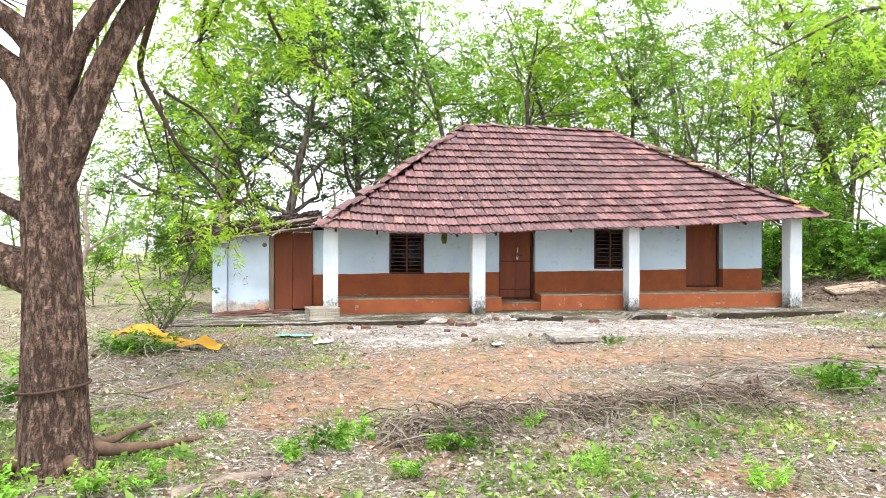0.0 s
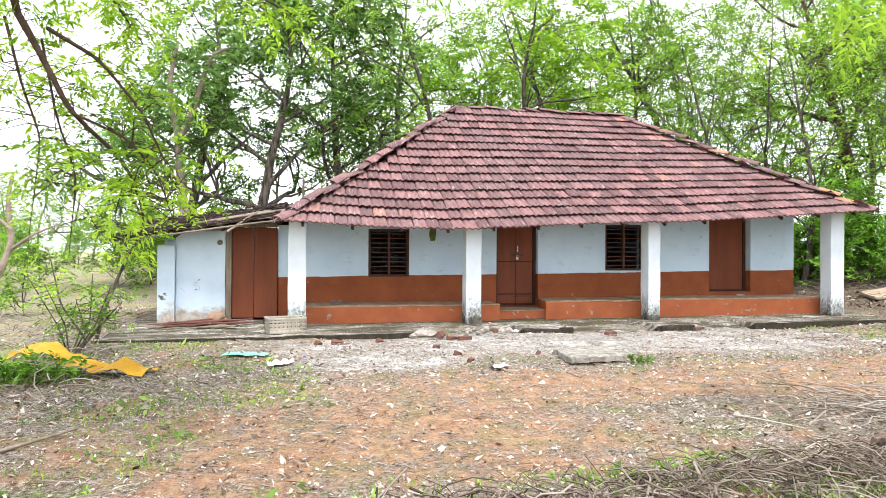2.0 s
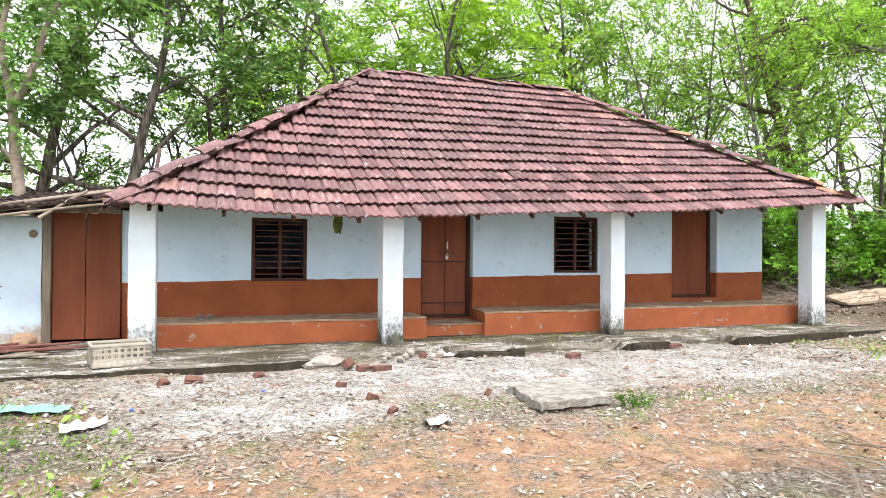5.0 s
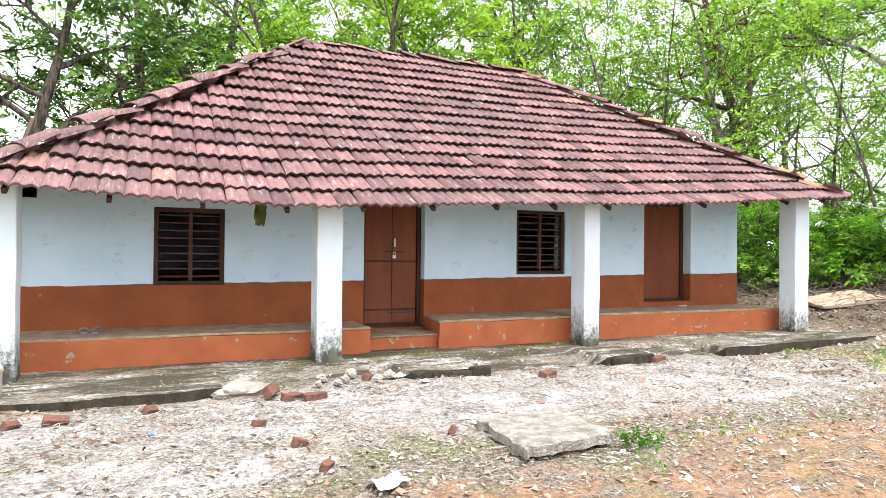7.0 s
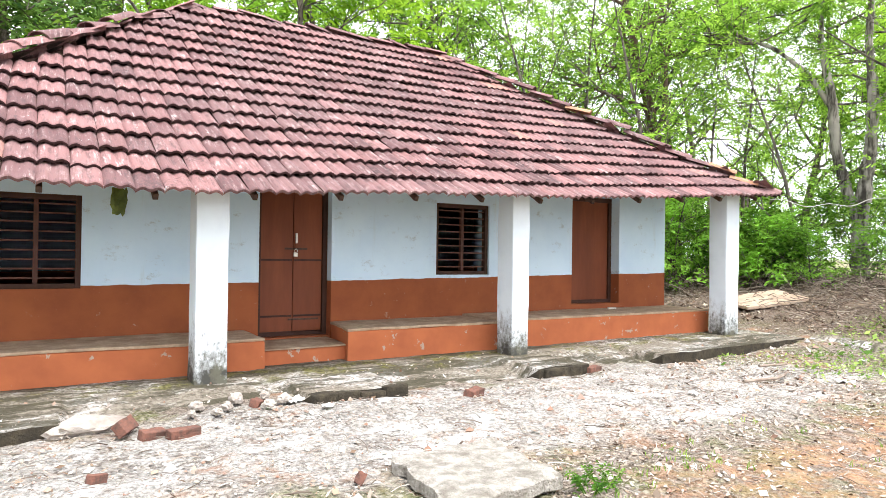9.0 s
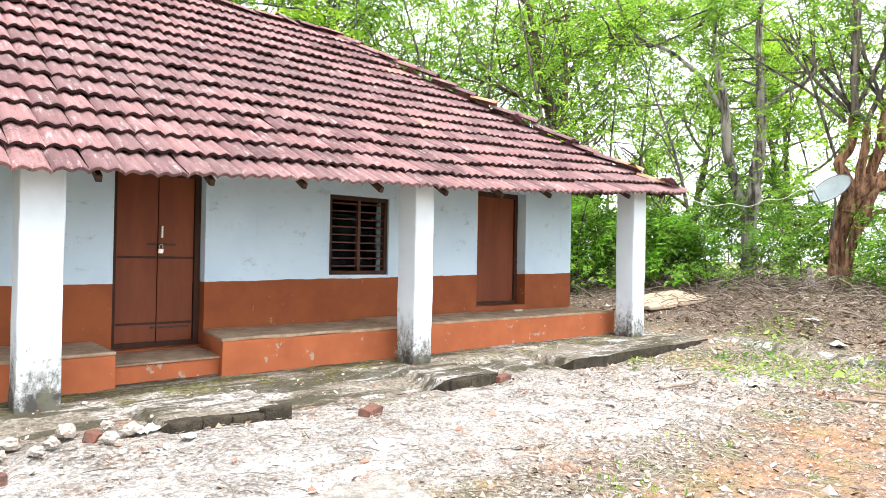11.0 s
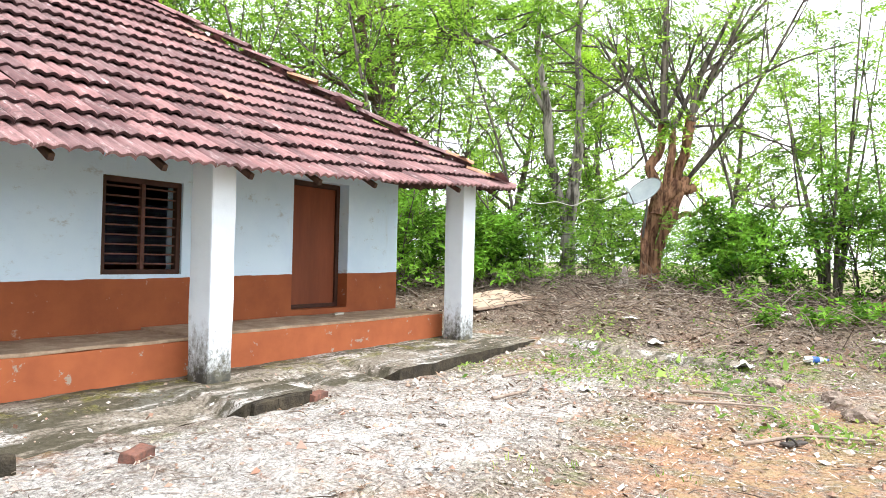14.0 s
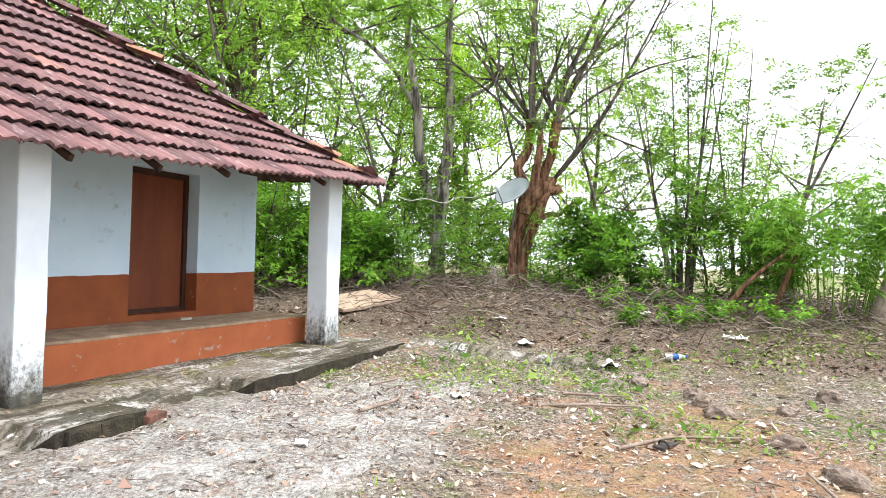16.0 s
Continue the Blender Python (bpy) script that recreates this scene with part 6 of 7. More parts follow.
def crumpled(name, length, width, material, label, category, m, amp, seed, hump=0.0, nx=44, ny=12):
    bm = bmesh.new()
    g = []
    for j in range(ny + 1):
        row = []
        for i in range(nx + 1):
            x, y = (i / nx - 0.5) * length, (j / ny - 0.5) * width * (1 + 0.3 * noise.noise(Vector((i * 0.12, seed, 0))))
            k = 1.6 if length > 1 else 1.7 / length
            q = Vector((x * k * 1.6, y * k * 1.6, seed))
            z = amp * abs(noise.noise(q)) * 1.6 + amp * 0.5 * abs(noise.noise(q * 2.7)) + hump * math.exp(-((x + length * 0.22) / (length * 0.24)) ** 2)
            z *= 1.0 - 0.45 * abs(j / ny - 0.5) * 2
            row.append(bm.verts.new((x, y + 0.12 * math.sin(x * 2.4 + seed), z)))
        g.append(row)
    for j in range(ny):
        for i in range(nx):
            bm.faces.new((g[j][i], g[j][i + 1], g[j + 1][i + 1], g[j + 1][i]))
    for fc in bm.faces:
        fc.smooth = True
    ob = part(name, bm, material)
    ob.matrix_basis = m
    return tagged(ob, label, category)


crumpled("tarpaulin", 1.75, 0.42, M_TARP, "crumpled yellow plastic tarpaulin thrown over low scrub", "tarpaulin", pose(-2.28, 10.75, 0.08, 0, 3, -12), 0.16, 4.0, 0.28)
M_TURQ = plain("turquoise_plastic", (0.16, 0.55, 0.47), (0.30, 0.62, 0.55), 4, 0.5)
crumpled("plastic_sheet", 0.62, 0.26, M_TURQ, "torn turquoise plastic sheet lying on the ground", "plastic sheet", pose(-0.45, 11.35, ground_z(-0.45, 11.35) + 0.02, 0, 0, -14), 0.035, 2.0, 0.0, 20, 8)
M_PAPER = plain("white_scrap", (0.78, 0.77, 0.74), (0.62, 0.60, 0.57), 6, 0.8)
for k, (x, y, s, t) in enumerate(((0.05, 10.95, 0.34, 10), (3.87, 12.78, 0.2, 30), (3.98, 12.6, 0.13, 70), (2.75, 10.35, 0.26, 20), (7.4, 11.6, 0.16, 20), (14.5, 10.1, 0.36, 30), (13.46, 8.9, 0.34, 70), (12.4, 11.6, 0.3, 15), (11.9, 10.2, 0.34, 5), (9.6, 11.35, 0.2, 60), (11.0, 12.0, 0.12, 10), (13.3, 12.2, 0.24, 40), (10.2, 8.6, 0.12, 30))):
    crumpled("paper_scrap", s, s * 0.6, M_PAPER, "crumpled white scrap of plastic lying on the ground", "litter", pose(x, y, ground_z(x, y) + 0.015, 0, 0, t), s * 0.22, k * 1.7, 0.0, 12, 8)["group"] = "white scraps about the yard"
M_BLUE = plain("blue_plastic", (0.05, 0.16, 0.55), (0.04, 0.12, 0.4), 6, 0.4)
bottle = new("plastic_bottle")
tagged(bottle, "clear crushed plastic bottle with a blue label on the bank", "bottle")
M_CLEAR = plain("cloudy_plastic", (0.70, 0.74, 0.76), (0.6, 0.64, 0.66), 8, 0.25)
for nm, prof, mm in (("body", [(-0.14, 0.03), (-0.13, 0.038), (0.05, 0.037), (0.1, 0.02), (0.13, 0.014)], M_CLEAR), ("wrapper", [(-0.05, 0.0385), (0.03, 0.039)], M_BLUE), ("cap", [(0.128, 0.016), (0.15, 0.016)], M_BLUE)):
    v, f = tube_arrays([[(np.array((a, 0, 0)), r) for a, r in prof]], 16)
    part(nm, mesh_of(nm, v, f, True), mm, bottle)
bottle.matrix_basis = pose(12.44, 9.58, ground_z(12.44, 9.58) + 0.04, 0, 0, -60)
for x, y in ((10.35, 9.75), (0.35, 11.35), (1.5, 11.8)):
    ob = part("bottle_cap", solid(-0.018, 0.018, -0.015, 0.015, 0, 0.012, 0.004), M_BLUE)
    ob.matrix_basis = pose(x, y, ground_z(x, y) + 0.01, 10, 0, 30)
    tagged(ob, "small bright blue plastic cap on the soil", "litter")

# stump, rocks, sticks
v, f = gnarled_tube([((4.25, 5.95, -0.15), 0.13), ((4.25, 5.95, 0.05), 0.10), ((4.27, 5.96, 0.2), 0.095), ((4.25, 5.97, 0.26), 0.07)], 20, 0.03, 0.05, 7.0, 0.5, 3)
M_STUMP = bark("bark_stump", (0.06, 0.04, 0.035), (0.22, 0.16, 0.13), 20.0, 0.02)
tagged(part("tree_stump", mesh_of("tree_stump", v, f), M_STUMP), "short dark splintered tree stump", "stump")
M_ROCK = plain("tan_rock", (0.42, 0.34, 0.28), (0.15, 0.11, 0.09), 9, 0.9, 0.6, 0.012)
for k, (x, y, a, b, c, t) in enumerate(((-0.5, 4.62, 0.27, 0.1, 0.05, 12), (-0.85, 4.45, 0.16, 0.1, 0.05, 40), (-1.2, 4.75, 0.14, 0.1, 0.05, 0), (-1.55, 4.7, 0.14, 0.09, 0.06, 20), (0.95, 5.0, 0.08, 0.06, 0.05, 10), (0.6, 4.95, 0.07, 0.05, 0.05, 60), (1.9, 4.95, 0.1, 0.06, 0.05, 80),
                                        (11.2, 9.3, 0.14, 0.12, 0.13, 20), (10.95, 9.22, 0.12, 0.1, 0.13, 60), (10.5, 9.05, 0.17, 0.12, 0.13, 80), (10.9, 8.45, 0.12, 0.1, 0.1, 10), (11.5, 8.0, 0.18, 0.12, 0.12, 30), (9.4, 8.55, 0.2, 0.1, 0.12, 80), (8.6, 8.3, 0.2, 0.1, 0.12, 60), (11.4, 9.9, 0.15, 0.12, 0.1, 10))):
    stone("rock", x, y, ground_z(x, y) - 0.03, a * 0.8, b * 0.85, c * 0.75, M_ROCK, "rough tan rock half sunk in the soil", t, k + 20, "rock", "rocks in the yard")
M_PALE_SLAB = plain("pale_slab", (0.56, 0.44, 0.33), (0.38, 0.28, 0.21), 5, 0.9, 0.5, 0.01)
stone("marker_stone", 15.9, 13.2, ground_z(15.9, 13.2) - 0.05, 0.09, 0.08, 0.3, M_STONE, "small upright whitewashed stone at the bank", 0, 40)
ob = part("stone_slab", solid(-0.6, 0.6, -0.45, 0.45, 0, 0.06, 0.012, cuts=3, wob=0.03), M_PALE_SLAB)
ob.matrix_basis = pose(13.55, 14.85, ground_z(13.55, 14.85) + 0.05, 7, -9, -25)
tagged(ob, "flat tan stone slab lying beyond the veranda end", "slab")
for k, pts in enumerate((
    [(8.75, 9.75, 0.0), (9.2, 9.4, 0.03), (9.4, 8.9, 0.02)], [(9.6, 10.6, 0.0), (9.9, 10.1, 0.04), (10.3, 9.75, 0.02)], [(8.4, 11.8, 0.02), (8.9, 11.7, 0.05), (9.4, 11.9, 0.03)],
    [(9.3, 12.2, 0.05), (9.7, 12.1, 0.07)], [(10.2, 10.5, 0.02), (10.6, 9.9, 0.03)], [(-1.9, 7.6, 0), (-1.5, 8.2, 0.03)], [(-2.4, 6.6, 0), (-1.9, 7.0, 0.04)], [(6.3, 7.6, 0.02), (7.4, 8.3, 0.1), (8.6, 8.5, 0.02)], [(6.0, 7.2, 0.0), (7.3, 7.5, 0.08), (8.2, 8.0, 0.0)])):
    pp = [(x, y, ground_z(x, y) + z + 0.012) for x, y, z in pts]
    v, f = tube_arrays([smooth_path(pp, 0.018, 0.009, 12)], 6)
    tagged(part("stick", mesh_of("stick", v, f, True), M_TWIG), "dry grey fallen stick on the ground", "stick", "fallen sticks")

# low grey lime ridge leading from the apron corner
bm = bmesh.new()
g = []
for i in range(46):
    t = i / 45
    c = Vector((11.85, 12.95, 0)).lerp(Vector((11.95, 10.35, 0)), t)
    row = []
    for j in range(7):
        u = (j / 6 - 0.5) * (0.5 + 0.15 * noise.noise(Vector((i * 0.3, 0, 0))))
        q = c + Vector((u, 0.03 * noise.noise(Vector((i, j, 1))), 0))
        row.append(bm.verts.new((q.x, q.y, ground_z(q.x, q.y) - 0.03 + 0.11 * (1 - (2 * j / 6 - 1) ** 2) * (0.7 + 0.5 * noise.noise(Vector((i * 0.4, j * 0.5, 7)))))))
    g.append(row)
for a, b in zip(g, g[1:]):
    for j in range(6):
        bm.faces.new((a[j], a[j + 1], b[j + 1], b[j]))
tagged(part("rubble_ridge", bm, M_CEMENT), "low grey ridge of old footing rubble across the yard", "rubble")

# ---- litter, twigs, weeds and grass ----
rl = np.random.default_rng(99)


def on_yard(n, x0, x1, y0, y1, keep=None):
    x, y = rl.uniform(x0, x1, n), rl.uniform(y0, y1, n)
    ok = ~((x > -2.5) & (x < 11.75) & (y > 12.68 + 0.026 * x))
    if keep is not None:
        ok &= keep(x, y)
    x, y = x[ok], y[ok]
    return np.stack([x, y, height_at(x, y)], 1)


def flakes(C, size, lift, aspect=0.45, tilt=0.35):
    """Small curled flat scraps, one quad each."""
    n = len(C)
    a = rl.uniform(0, 2 * math.pi, n)
    u = np.stack([np.cos(a), np.sin(a), rl.normal(0, tilt, n)], 1)
    w = np.stack([-np.sin(a), np.cos(a), rl.normal(0, tilt, n)], 1)
    s = (size * rl.gamma(2.2, 0.42, n).clip(0.3, 3.2))[:, None]
    C = C + np.array((0, 0, lift)) + np.stack([np.zeros(n)] * 2 + [rl.uniform(0, 0.012, n)], 1)
    q = np.stack([C - u * s, C - w * s * aspect, C + u * s, C + w * s * aspect], 1)
    return q.reshape(-1, 3), np.arange(4 * n).reshape(-1, 4)


def patchy(x, y, f=0.8, seed=0.0, level=0.0):
    v = np.sin(x * f * 2.1 + seed) * np.sin(y * f * 1.7 - seed * 0.7) + 0.6 * np.sin(x * f * 4.3 + y * f * 3.1 + seed * 2) + 0.5 * np.sin(y * f * 6.1 - x * f * 2.2 + seed)
    return v > level + rl.normal(0, 0.5, np.shape(x))


def stuff(name, v, f, material, label, category):
    tagged(part(name, mesh_of(name, v, f), material), label, category, kind="stuff")


def spread(mat_name, stops):
    """A litter material whose pieces differ in tone."""
    m = mat(mat_name, 0.95, spec=0.15)
    n = Net(m)
    ramp = n.t.nodes.new("ShaderNodeValToRGB")
    ramp.color_ramp.elements.remove(ramp.color_ramp.elements[1])
    for i, c in enumerate(stops):
        e = ramp.color_ramp.elements[0] if i == 0 else ramp.color_ramp.elements.new(i / (len(stops) - 1))
        e.position, e.color = i / (len(stops) - 1), (*c, 1)
    n.link(n.island(), ramp.inputs[0])
    n.color(ramp.outputs[0])
    return m


M_FLAKE = spread("leaf_litter", [(0.09, 0.06, 0.042), (0.28, 0.19, 0.13), (0.50, 0.41, 0.32), (0.74, 0.69, 0.61), (0.13, 0.07, 0.048), (0.60, 0.53, 0.45), (0.11, 0.075, 0.052), (0.40, 0.29, 0.21)])
M_CHIP = spread("stone_chips", [(0.48, 0.44, 0.40), (0.26, 0.21, 0.18), (0.62, 0.59, 0.56), (0.30, 0.16, 0.11), (0.38, 0.31, 0.25)])
M_STEM = spread("twig_litter", [(0.08, 0.06, 0.045), (0.28, 0.23, 0.19), (0.46, 0.40, 0.35), (0.16, 0.115, 0.09), (0.52, 0.47, 0.42), (0.2, 0.15, 0.12)])
M_BANK_STEM = spread("bank_twigs", [(0.05, 0.036, 0.027), (0.19, 0.15, 0.12), (0.36, 0.31, 0.26), (0.10, 0.07, 0.052), (0.26, 0.21, 0.17), (0.07, 0.05, 0.04)])
M_BANK_LEAF = spread("bank_litter", [(0.06, 0.04, 0.028), (0.20, 0.13, 0.09), (0.34, 0.26, 0.19), (0.10, 0.06, 0.042), (0.50, 0.44, 0.36), (0.14, 0.09, 0.06)])
M_WEED = leafy("weed_leaf", (0.08, 0.18, 0.03), (0.40, 0.54, 0.14), 0.35)

def sparse(x, y):
    """Thins the litter where the bare lime floor shows."""
    bare = np.exp(-(((x - 4.6) / 4.6) ** 2) - ((y - 12.0) / 1.1) ** 2)
    clear = np.sin(x * 2.3 + 1.1 * y) + np.sin(y * 3.1 - 0.8 * x) > rl.normal(-0.2, 0.6, np.shape(x))
    red = np.exp(-(((x - 1.0) / 2.6) ** 2) - ((y - 7.6) / 1.3) ** 2) + np.exp(-(((x - 3.0) / 2.8) ** 2) - ((y - 9.3) / 0.9) ** 2) + np.exp(-(((x - 7.5) / 3.2) ** 2) - ((y - 9.2) / 1.3) ** 2)
    bare = np.maximum(bare, 0.75 * red.clip(0, 1))
    return rl.uniform(size=np.shape(x)) > bare * np.where(clear, 0.97, 0.78)


near = on_yard(70000, -3.5, 9.8, 2.4, 12.9, sparse)
far = on_yard(22000, -7, 17.5, 5, 20, lambda x, y: (x > 8.5) | (x < -2))
v, f = merge([flakes(near, 0.0125, 0.006, 0.6, 0.4), flakes(on_yard(40000, -3.5, 9.8, 2.4, 12.9, sparse), 0.018, 0.006, 0.12, 0.2), flakes(far[far[:, 0] < 12.3], 0.019, 0.008, 0.6, 0.45), flakes(on_yard(9000, 8.5, 12.3, 5.5, 20), 0.028, 0.008, 0.13, 0.2)])
stuff("leaf_litter", v, f, M_FLAKE, "dry curled leaf litter strewn over the yard", "leaf litter")
v, f = merge([flakes(far[far[:, 0] >= 12.3], 0.024, 0.008, 0.6, 0.45), flakes(on_yard(14000, 12.3, 17.5, 5.5, 20), 0.026, 0.008, 0.5, 0.4)])
stuff("leaf_litter", v, f, M_BANK_LEAF, "dark brown rotting leaf litter under the shrubs", "leaf litter")
P = on_yard(3600, -1, 11.8, 9.5, 13.0)
P = np.concatenate([P, on_yard(2600, -3, 12, 2.6, 10), on_yard(1200, 8, 15, 7, 14)])
# lumpy chips: squashed octahedra
n = len(P)
s = rl.gamma(1.6, 0.006, n).clip(0.004, 0.045)[:, None]
o = np.array([(1, 0, 0), (0, 1, 0), (-1, 0, 0), (0, -1, 0), (0.1, 0.1, 0.75), (0, 0, -0.6)])
V = P[:, None] + (o[None] * (1 + rl.normal(0, 0.25, (n, 6, 3)))) * s[..., None] * rl.uniform(0.7, 1.3, (n, 1, 3)) + np.array((0, 0, 0.006))
F = np.array([(0, 1, 4), (1, 2, 4), (2, 3, 4), (3, 0, 4), (1, 0, 5), (2, 1, 5), (3, 2, 5), (0, 3, 5)])
stuff("stone_chips", V.reshape(-1, 3), (F[None] + 6 * np.arange(n)[:, None, None]).reshape(-1, 3), M_CHIP, "scattered pale stone and lime chips", "gravel")
# flat plates and flakes on the apron
x = rl.uniform(-2.4, 11.6, 1600)
y = 12.8 + 0.026 * x + rl.power(0.6, 1600) * 1.0
C = np.stack([x, y, 0.18 + 0.006 * x + 0.05 * (y - 12.72 - 0.026 * x) / 2.4], 1)
v, f = flakes(C, 0.009, 0.008, 0.7)
stuff("lime_flakes", v, f, M_CHIP, "flaked lime and dry scraps on the apron", "rubble")


def twigs(C, length, r, arch=0.0, sides=3, tilt=0.12):
    paths = []
    for c in C:
        a = rl.uniform(0, 2 * math.pi)
        L = length * rl.uniform(0.4, 1.5)
        d = np.array((math.cos(a), math.sin(a), rl.normal(0, tilt)))
        side = np.array((-math.sin(a), math.cos(a), 0)) * rl.normal(0, 0.15) * L
        h = arch * rl.uniform(0.2, 1.0)
        rr = r * rl.uniform(0.5, 1.4)
        pts = [(c + d * L * (t - 0.5) + side * (1 - (2 * t - 1) ** 2) + np.array((0, 0, 0.012 + h * (1 - (2 * t - 1) ** 2))), rr * (1 - 0.5 * t)) for t in (0, 0.33, 0.67, 1)]
        paths.append(pts)
    return tube_arrays(paths, sides)


v, f = twigs(np.concatenate([on_yard(6500, -3.5, 12, 2.4, 12.8), on_yard(3500, 10, 18, 6, 20)]), 0.14, 0.004, 0.015)
stuff("twig_litter", v, f, M_STEM, "fine dry twigs scattered over the yard", "twigs")
# heaps of dead brush: along the soil bund, at its far end, on the bank
c = rl.uniform(0, 1, 900)
x = 0.5 + 3.9 * c
B = np.stack([x, 5.6 + 0.12 * (x - 2.5) + rl.normal(0, 0.2, 900), np.zeros(900)], 1)
B[:, 2] = height_at(B[:, 0], B[:, 1]) + rl.uniform(0, 0.10, 900)
v, f = twigs(B, 0.34, 0.0055, 0.09, 4, 0.35)
stuff("brush_heap", v, f, M_BANK_STEM, "heap of dead grey brushwood along the soil bund", "brushwood")
B = np.stack([rl.normal(6.4, 0.8, 160), rl.normal(7.5, 0.45, 160), np.zeros(160)], 1)
B[:, 2] = height_at(B[:, 0], B[:, 1]) + rl.uniform(0, 0.1, 160)
v, f = twigs(B, 0.9, 0.007, 0.08, 4, 0.1)
stuff("brush_heap", v, f, M_STEM, "loose heap of long dry straw-coloured stalks", "brushwood")
x = rl.uniform(12.0, 19, 4200)
y = rl.uniform(6.0, 20, 4200)
ok = (x > 12.6 + 0.12 * np.abs(y - 12) + rl.normal(0, 0.5, 4200))
B = np.stack([x[ok], y[ok], height_at(x[ok], y[ok]) + rl.uniform(0, 0.16, ok.sum())], 1)
v, f = twigs(B, 0.34, 0.007, 0.05, 4, 0.3)
stuff("brush_heap", v, f, M_BANK_STEM, "dead brushwood strewn along the bank", "brushwood")
x, y = rl.normal(15.2, 0.8, 1700), rl.uniform(7.0, 20.0, 1700)
x = x + 0.25 * np.sin(y * 1.7)
B = np.stack([x, y, height_at(x, y) + rl.uniform(0, 0.30, 1700) * (np.sin(y * 2.3 + x) > -0.3)], 1)
v, f = twigs(B, 0.45, 0.006, 0.10, 4, 0.5)
stuff("brush_heap", v, f, M_BANK_STEM, "tangled dead brush heaped at the foot of the shrubs", "brushwood")
x, y = rl.uniform(-9, -1.9, 1500), rl.uniform(6, 17, 1500)
ok = ~((x > -2.6) & (y > 12.5))
B = np.stack([x, y, height_at(x, y) + rl.uniform(0, 0.14, 1500)], 1)[ok]
v, f = twigs(B, 0.36, 0.006, 0.06, 4, 0.4)
stuff("brush_heap", v, f, M_STEM, "dry tangled scrub at the side of the yard", "brushwood")


def tufts(C, blades, height, width, lean=0.5):
    n = len(C) * blades
    base = np.repeat(C, blades, 0) + np.concatenate([rl.normal(0, 0.025, (n, 2)), np.zeros((n, 1))], 1)
    a = rl.uniform(0, 2 * math.pi, n)
    h = height * rl.uniform(0.4, 1.3, n)
    out = np.stack([np.cos(a), np.sin(a), np.zeros(n)], 1) * (h * lean * rl.uniform(0.2, 1.2, n))[:, None]
    side = np.stack([-np.sin(a), np.cos(a), np.zeros(n)], 1) * width
    up = np.stack([np.zeros(n), np.zeros(n), h], 1)
    q = np.stack([base - side, base + side, base + out * 0.4 + up * 0.65 + side * 0.8, base + out * 0.4 + up * 0.65 - side * 0.8, base + out + up], 1)
    i = np.arange(n)[:, None] * 5
    quads = (i + np.array((0, 1, 2, 3))).tolist()
    tris = (i + np.array((3, 2, 4))).tolist()
    return q.reshape(-1, 3), quads + tris


green = lambda x, y: patchy(x, y, 0.55, 1.3, 0.15) & ~((x > 0) & (x < 9) & (y > 10.9)) & ~((np.abs(x - 1.2) < 1.7) & (np.abs(y - 7.6) < 1.1))
G = np.concatenate([on_yard(7500, -3.4, 6.5, 2.6, 6.6, green), on_yard(6500, -8, 0.2, 5, 12.6, green), on_yard(1400, 8.5, 16, 5.5, 13, lambda x, y: patchy(x, y, 0.5, 2.2, 0.8)), on_yard(260, 4.2, 7.6, 9.8, 10.9, lambda x, y: patchy(x, y, 0.9, 0.2, 0.3))])
v, f = tufts(G[::2], 6, 0.045, 0.0035, 0.9)
stuff("short_grass", v, f, M_GRASS, "thin patches of short green grass and weeds", "grass")
W = np.concatenate([on_yard(15000, -3.4, 6.0, 2.6, 6.7, green), on_yard(8000, -8, 0.6, 5, 12.6, green), on_yard(14000, 9, 16, 6, 13, lambda x, y: patchy(x, y, 0.5, 2.2, 0.3))])
W = np.repeat(W, 3, 0) + rl.normal(0, 0.03, (3 * len(W), 3)) * np.array((1, 1, 0))
v, f = merge([flakes(W, 0.011, 0.014, 0.55, 0.5), flakes(W[::7], 0.022, 0.03, 0.5, 0.6)])
stuff("low_weeds", v, f, M_WEED, "low creeping green weeds in patches", "weeds")


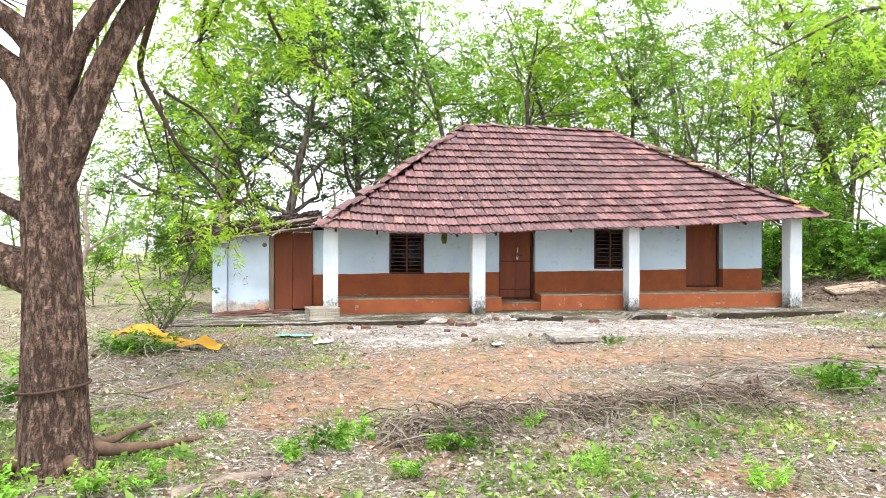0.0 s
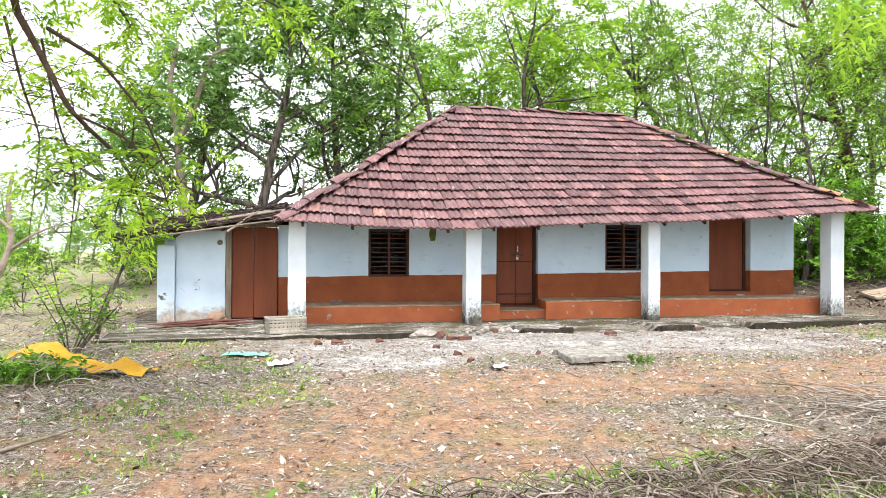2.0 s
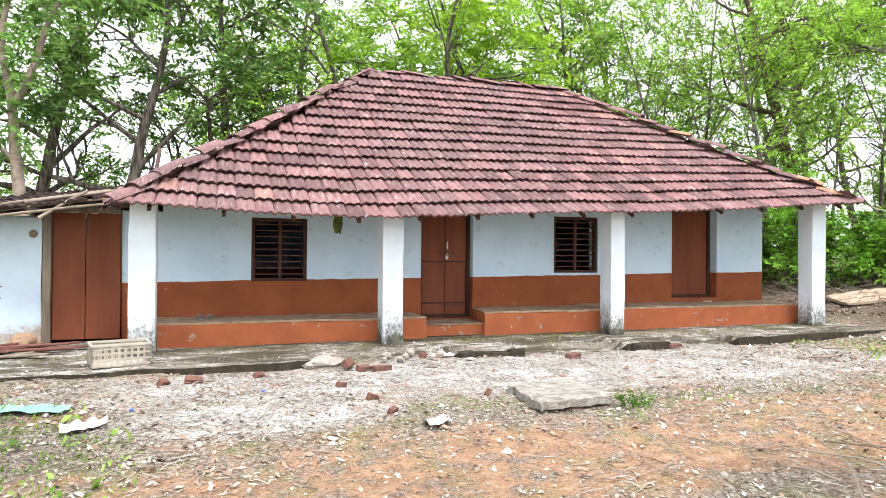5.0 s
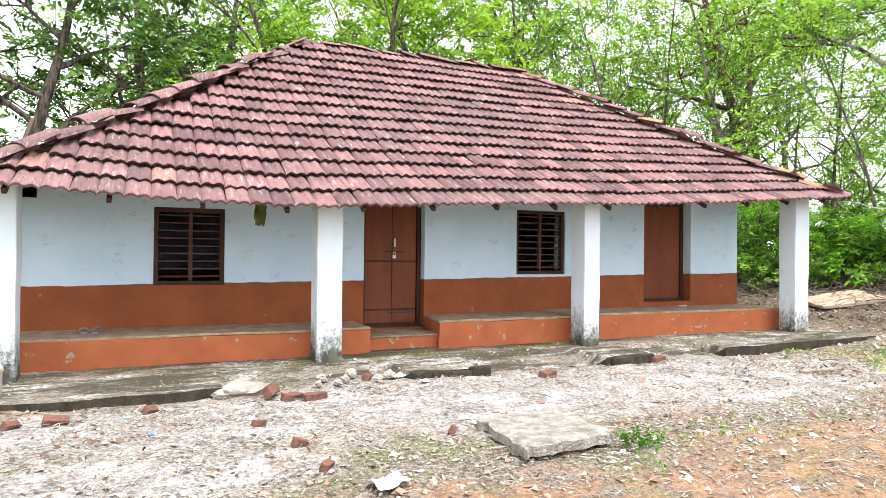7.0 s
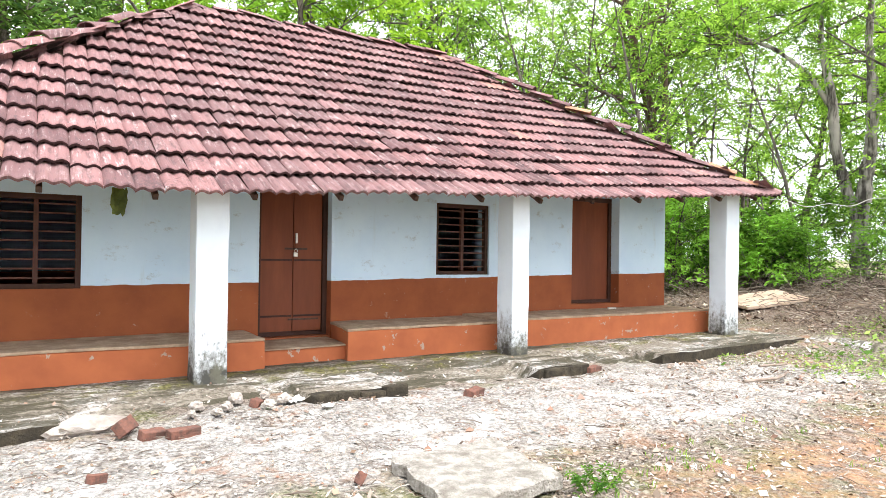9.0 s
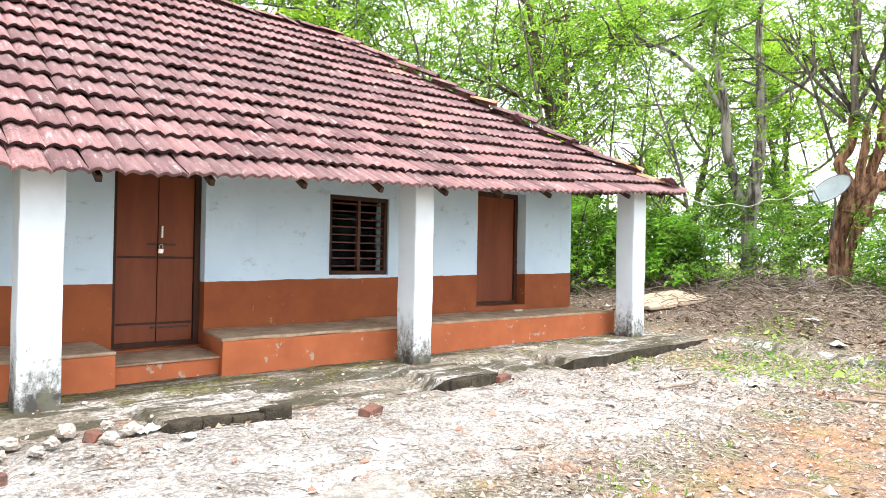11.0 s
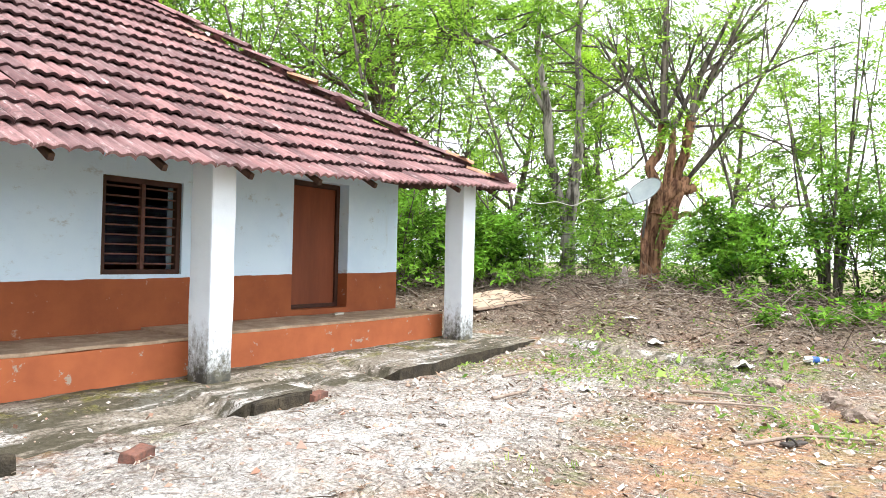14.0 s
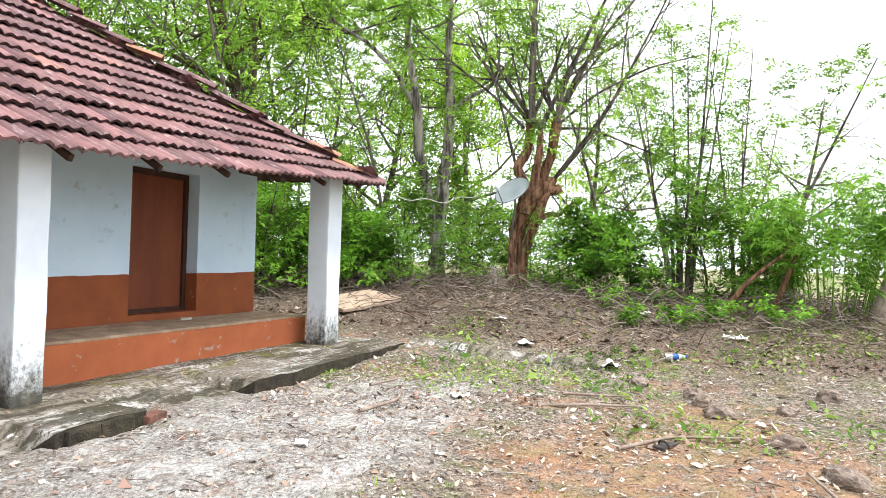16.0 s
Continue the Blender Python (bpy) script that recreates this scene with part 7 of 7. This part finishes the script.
def weed(x, y, size, seed):
    """A leafy weed: a few stems with pairs of leaves."""
    r = np.random.default_rng(seed)
    w = new("weed")
    paths, P, D = [], [], []
    for k in range(9):
        a = r.uniform(0, 6.28)
        d = np.array((math.cos(a) * 0.7, math.sin(a) * 0.7, r.uniform(0.5, 1.2)))
        q = np.array((math.cos(a), math.sin(a), 0)) * 0.03
        L = size * r.uniform(0.6, 1.2)
        paths.append([(q + d * L * t, 0.004 * (1.2 - t)) for t in (0, 0.4, 0.8, 1.0)])
        for t in (0.35, 0.55, 0.75, 0.95):
            P.append(q + d * L * t)
            D.append(d + r.normal(0, 0.6, 3))
    vv, ff = tube_arrays(paths, 4)
    part("stalk", mesh_of("stalk", vv, ff), M_WEED, w)
    vv, ff = leaf_arrays(r, np.array(P), np.array(D), 3, size * 0.45, size * 0.32, size * 0.13, 0.3)
    part("foliage", mesh_of("foliage", vv, ff), M_LEAF_BUSH, w)
    w.matrix_basis = pose(x, y, ground_z(x, y))
    return tagged(w, "leafy bright green weed growing from bare soil", "weed", "weeds in the yard")


for k, (x, y, s) in enumerate(((0.05, 5.3, 0.2), (0.3, 5.5, 0.17), (-0.2, 5.05, 0.15), (1.15, 5.05, 0.17), (0.95, 5.1, 0.14), (1.7, 5.3, 0.12), (2.9, 3.9, 0.16), (-0.95, 6.1, 0.12), (-1.1, 4.5, 0.14), (-2.1, 4.6, 0.2), (-1.9, 4.4, 0.18), (-1.4, 4.4, 0.14), (-2.3, 4.8, 0.2), (5.85, 6.6, 0.3), (6.1, 6.7, 0.26), (5.7, 6.8, 0.24), (4.75, 10.35, 0.11), (4.92, 10.42, 0.10), (-3.3, 8.5, 0.3), (-3.6, 9.6, 0.28), (-2.9, 10.3, 0.25), (-3.0, 7.3, 0.25), (-2.3, 10.2, 0.3), (-2.7, 10.2, 0.25), (13.9, 9.6, 0.35), (14.3, 9.2, 0.35), (13.7, 10.2, 0.3), (14.6, 10.9, 0.3), (14.2, 8.2, 0.35), (0.6, 4.6, 0.13), (1.9, 4.4, 0.14))):
    weed(x, y, s, 300 + k)

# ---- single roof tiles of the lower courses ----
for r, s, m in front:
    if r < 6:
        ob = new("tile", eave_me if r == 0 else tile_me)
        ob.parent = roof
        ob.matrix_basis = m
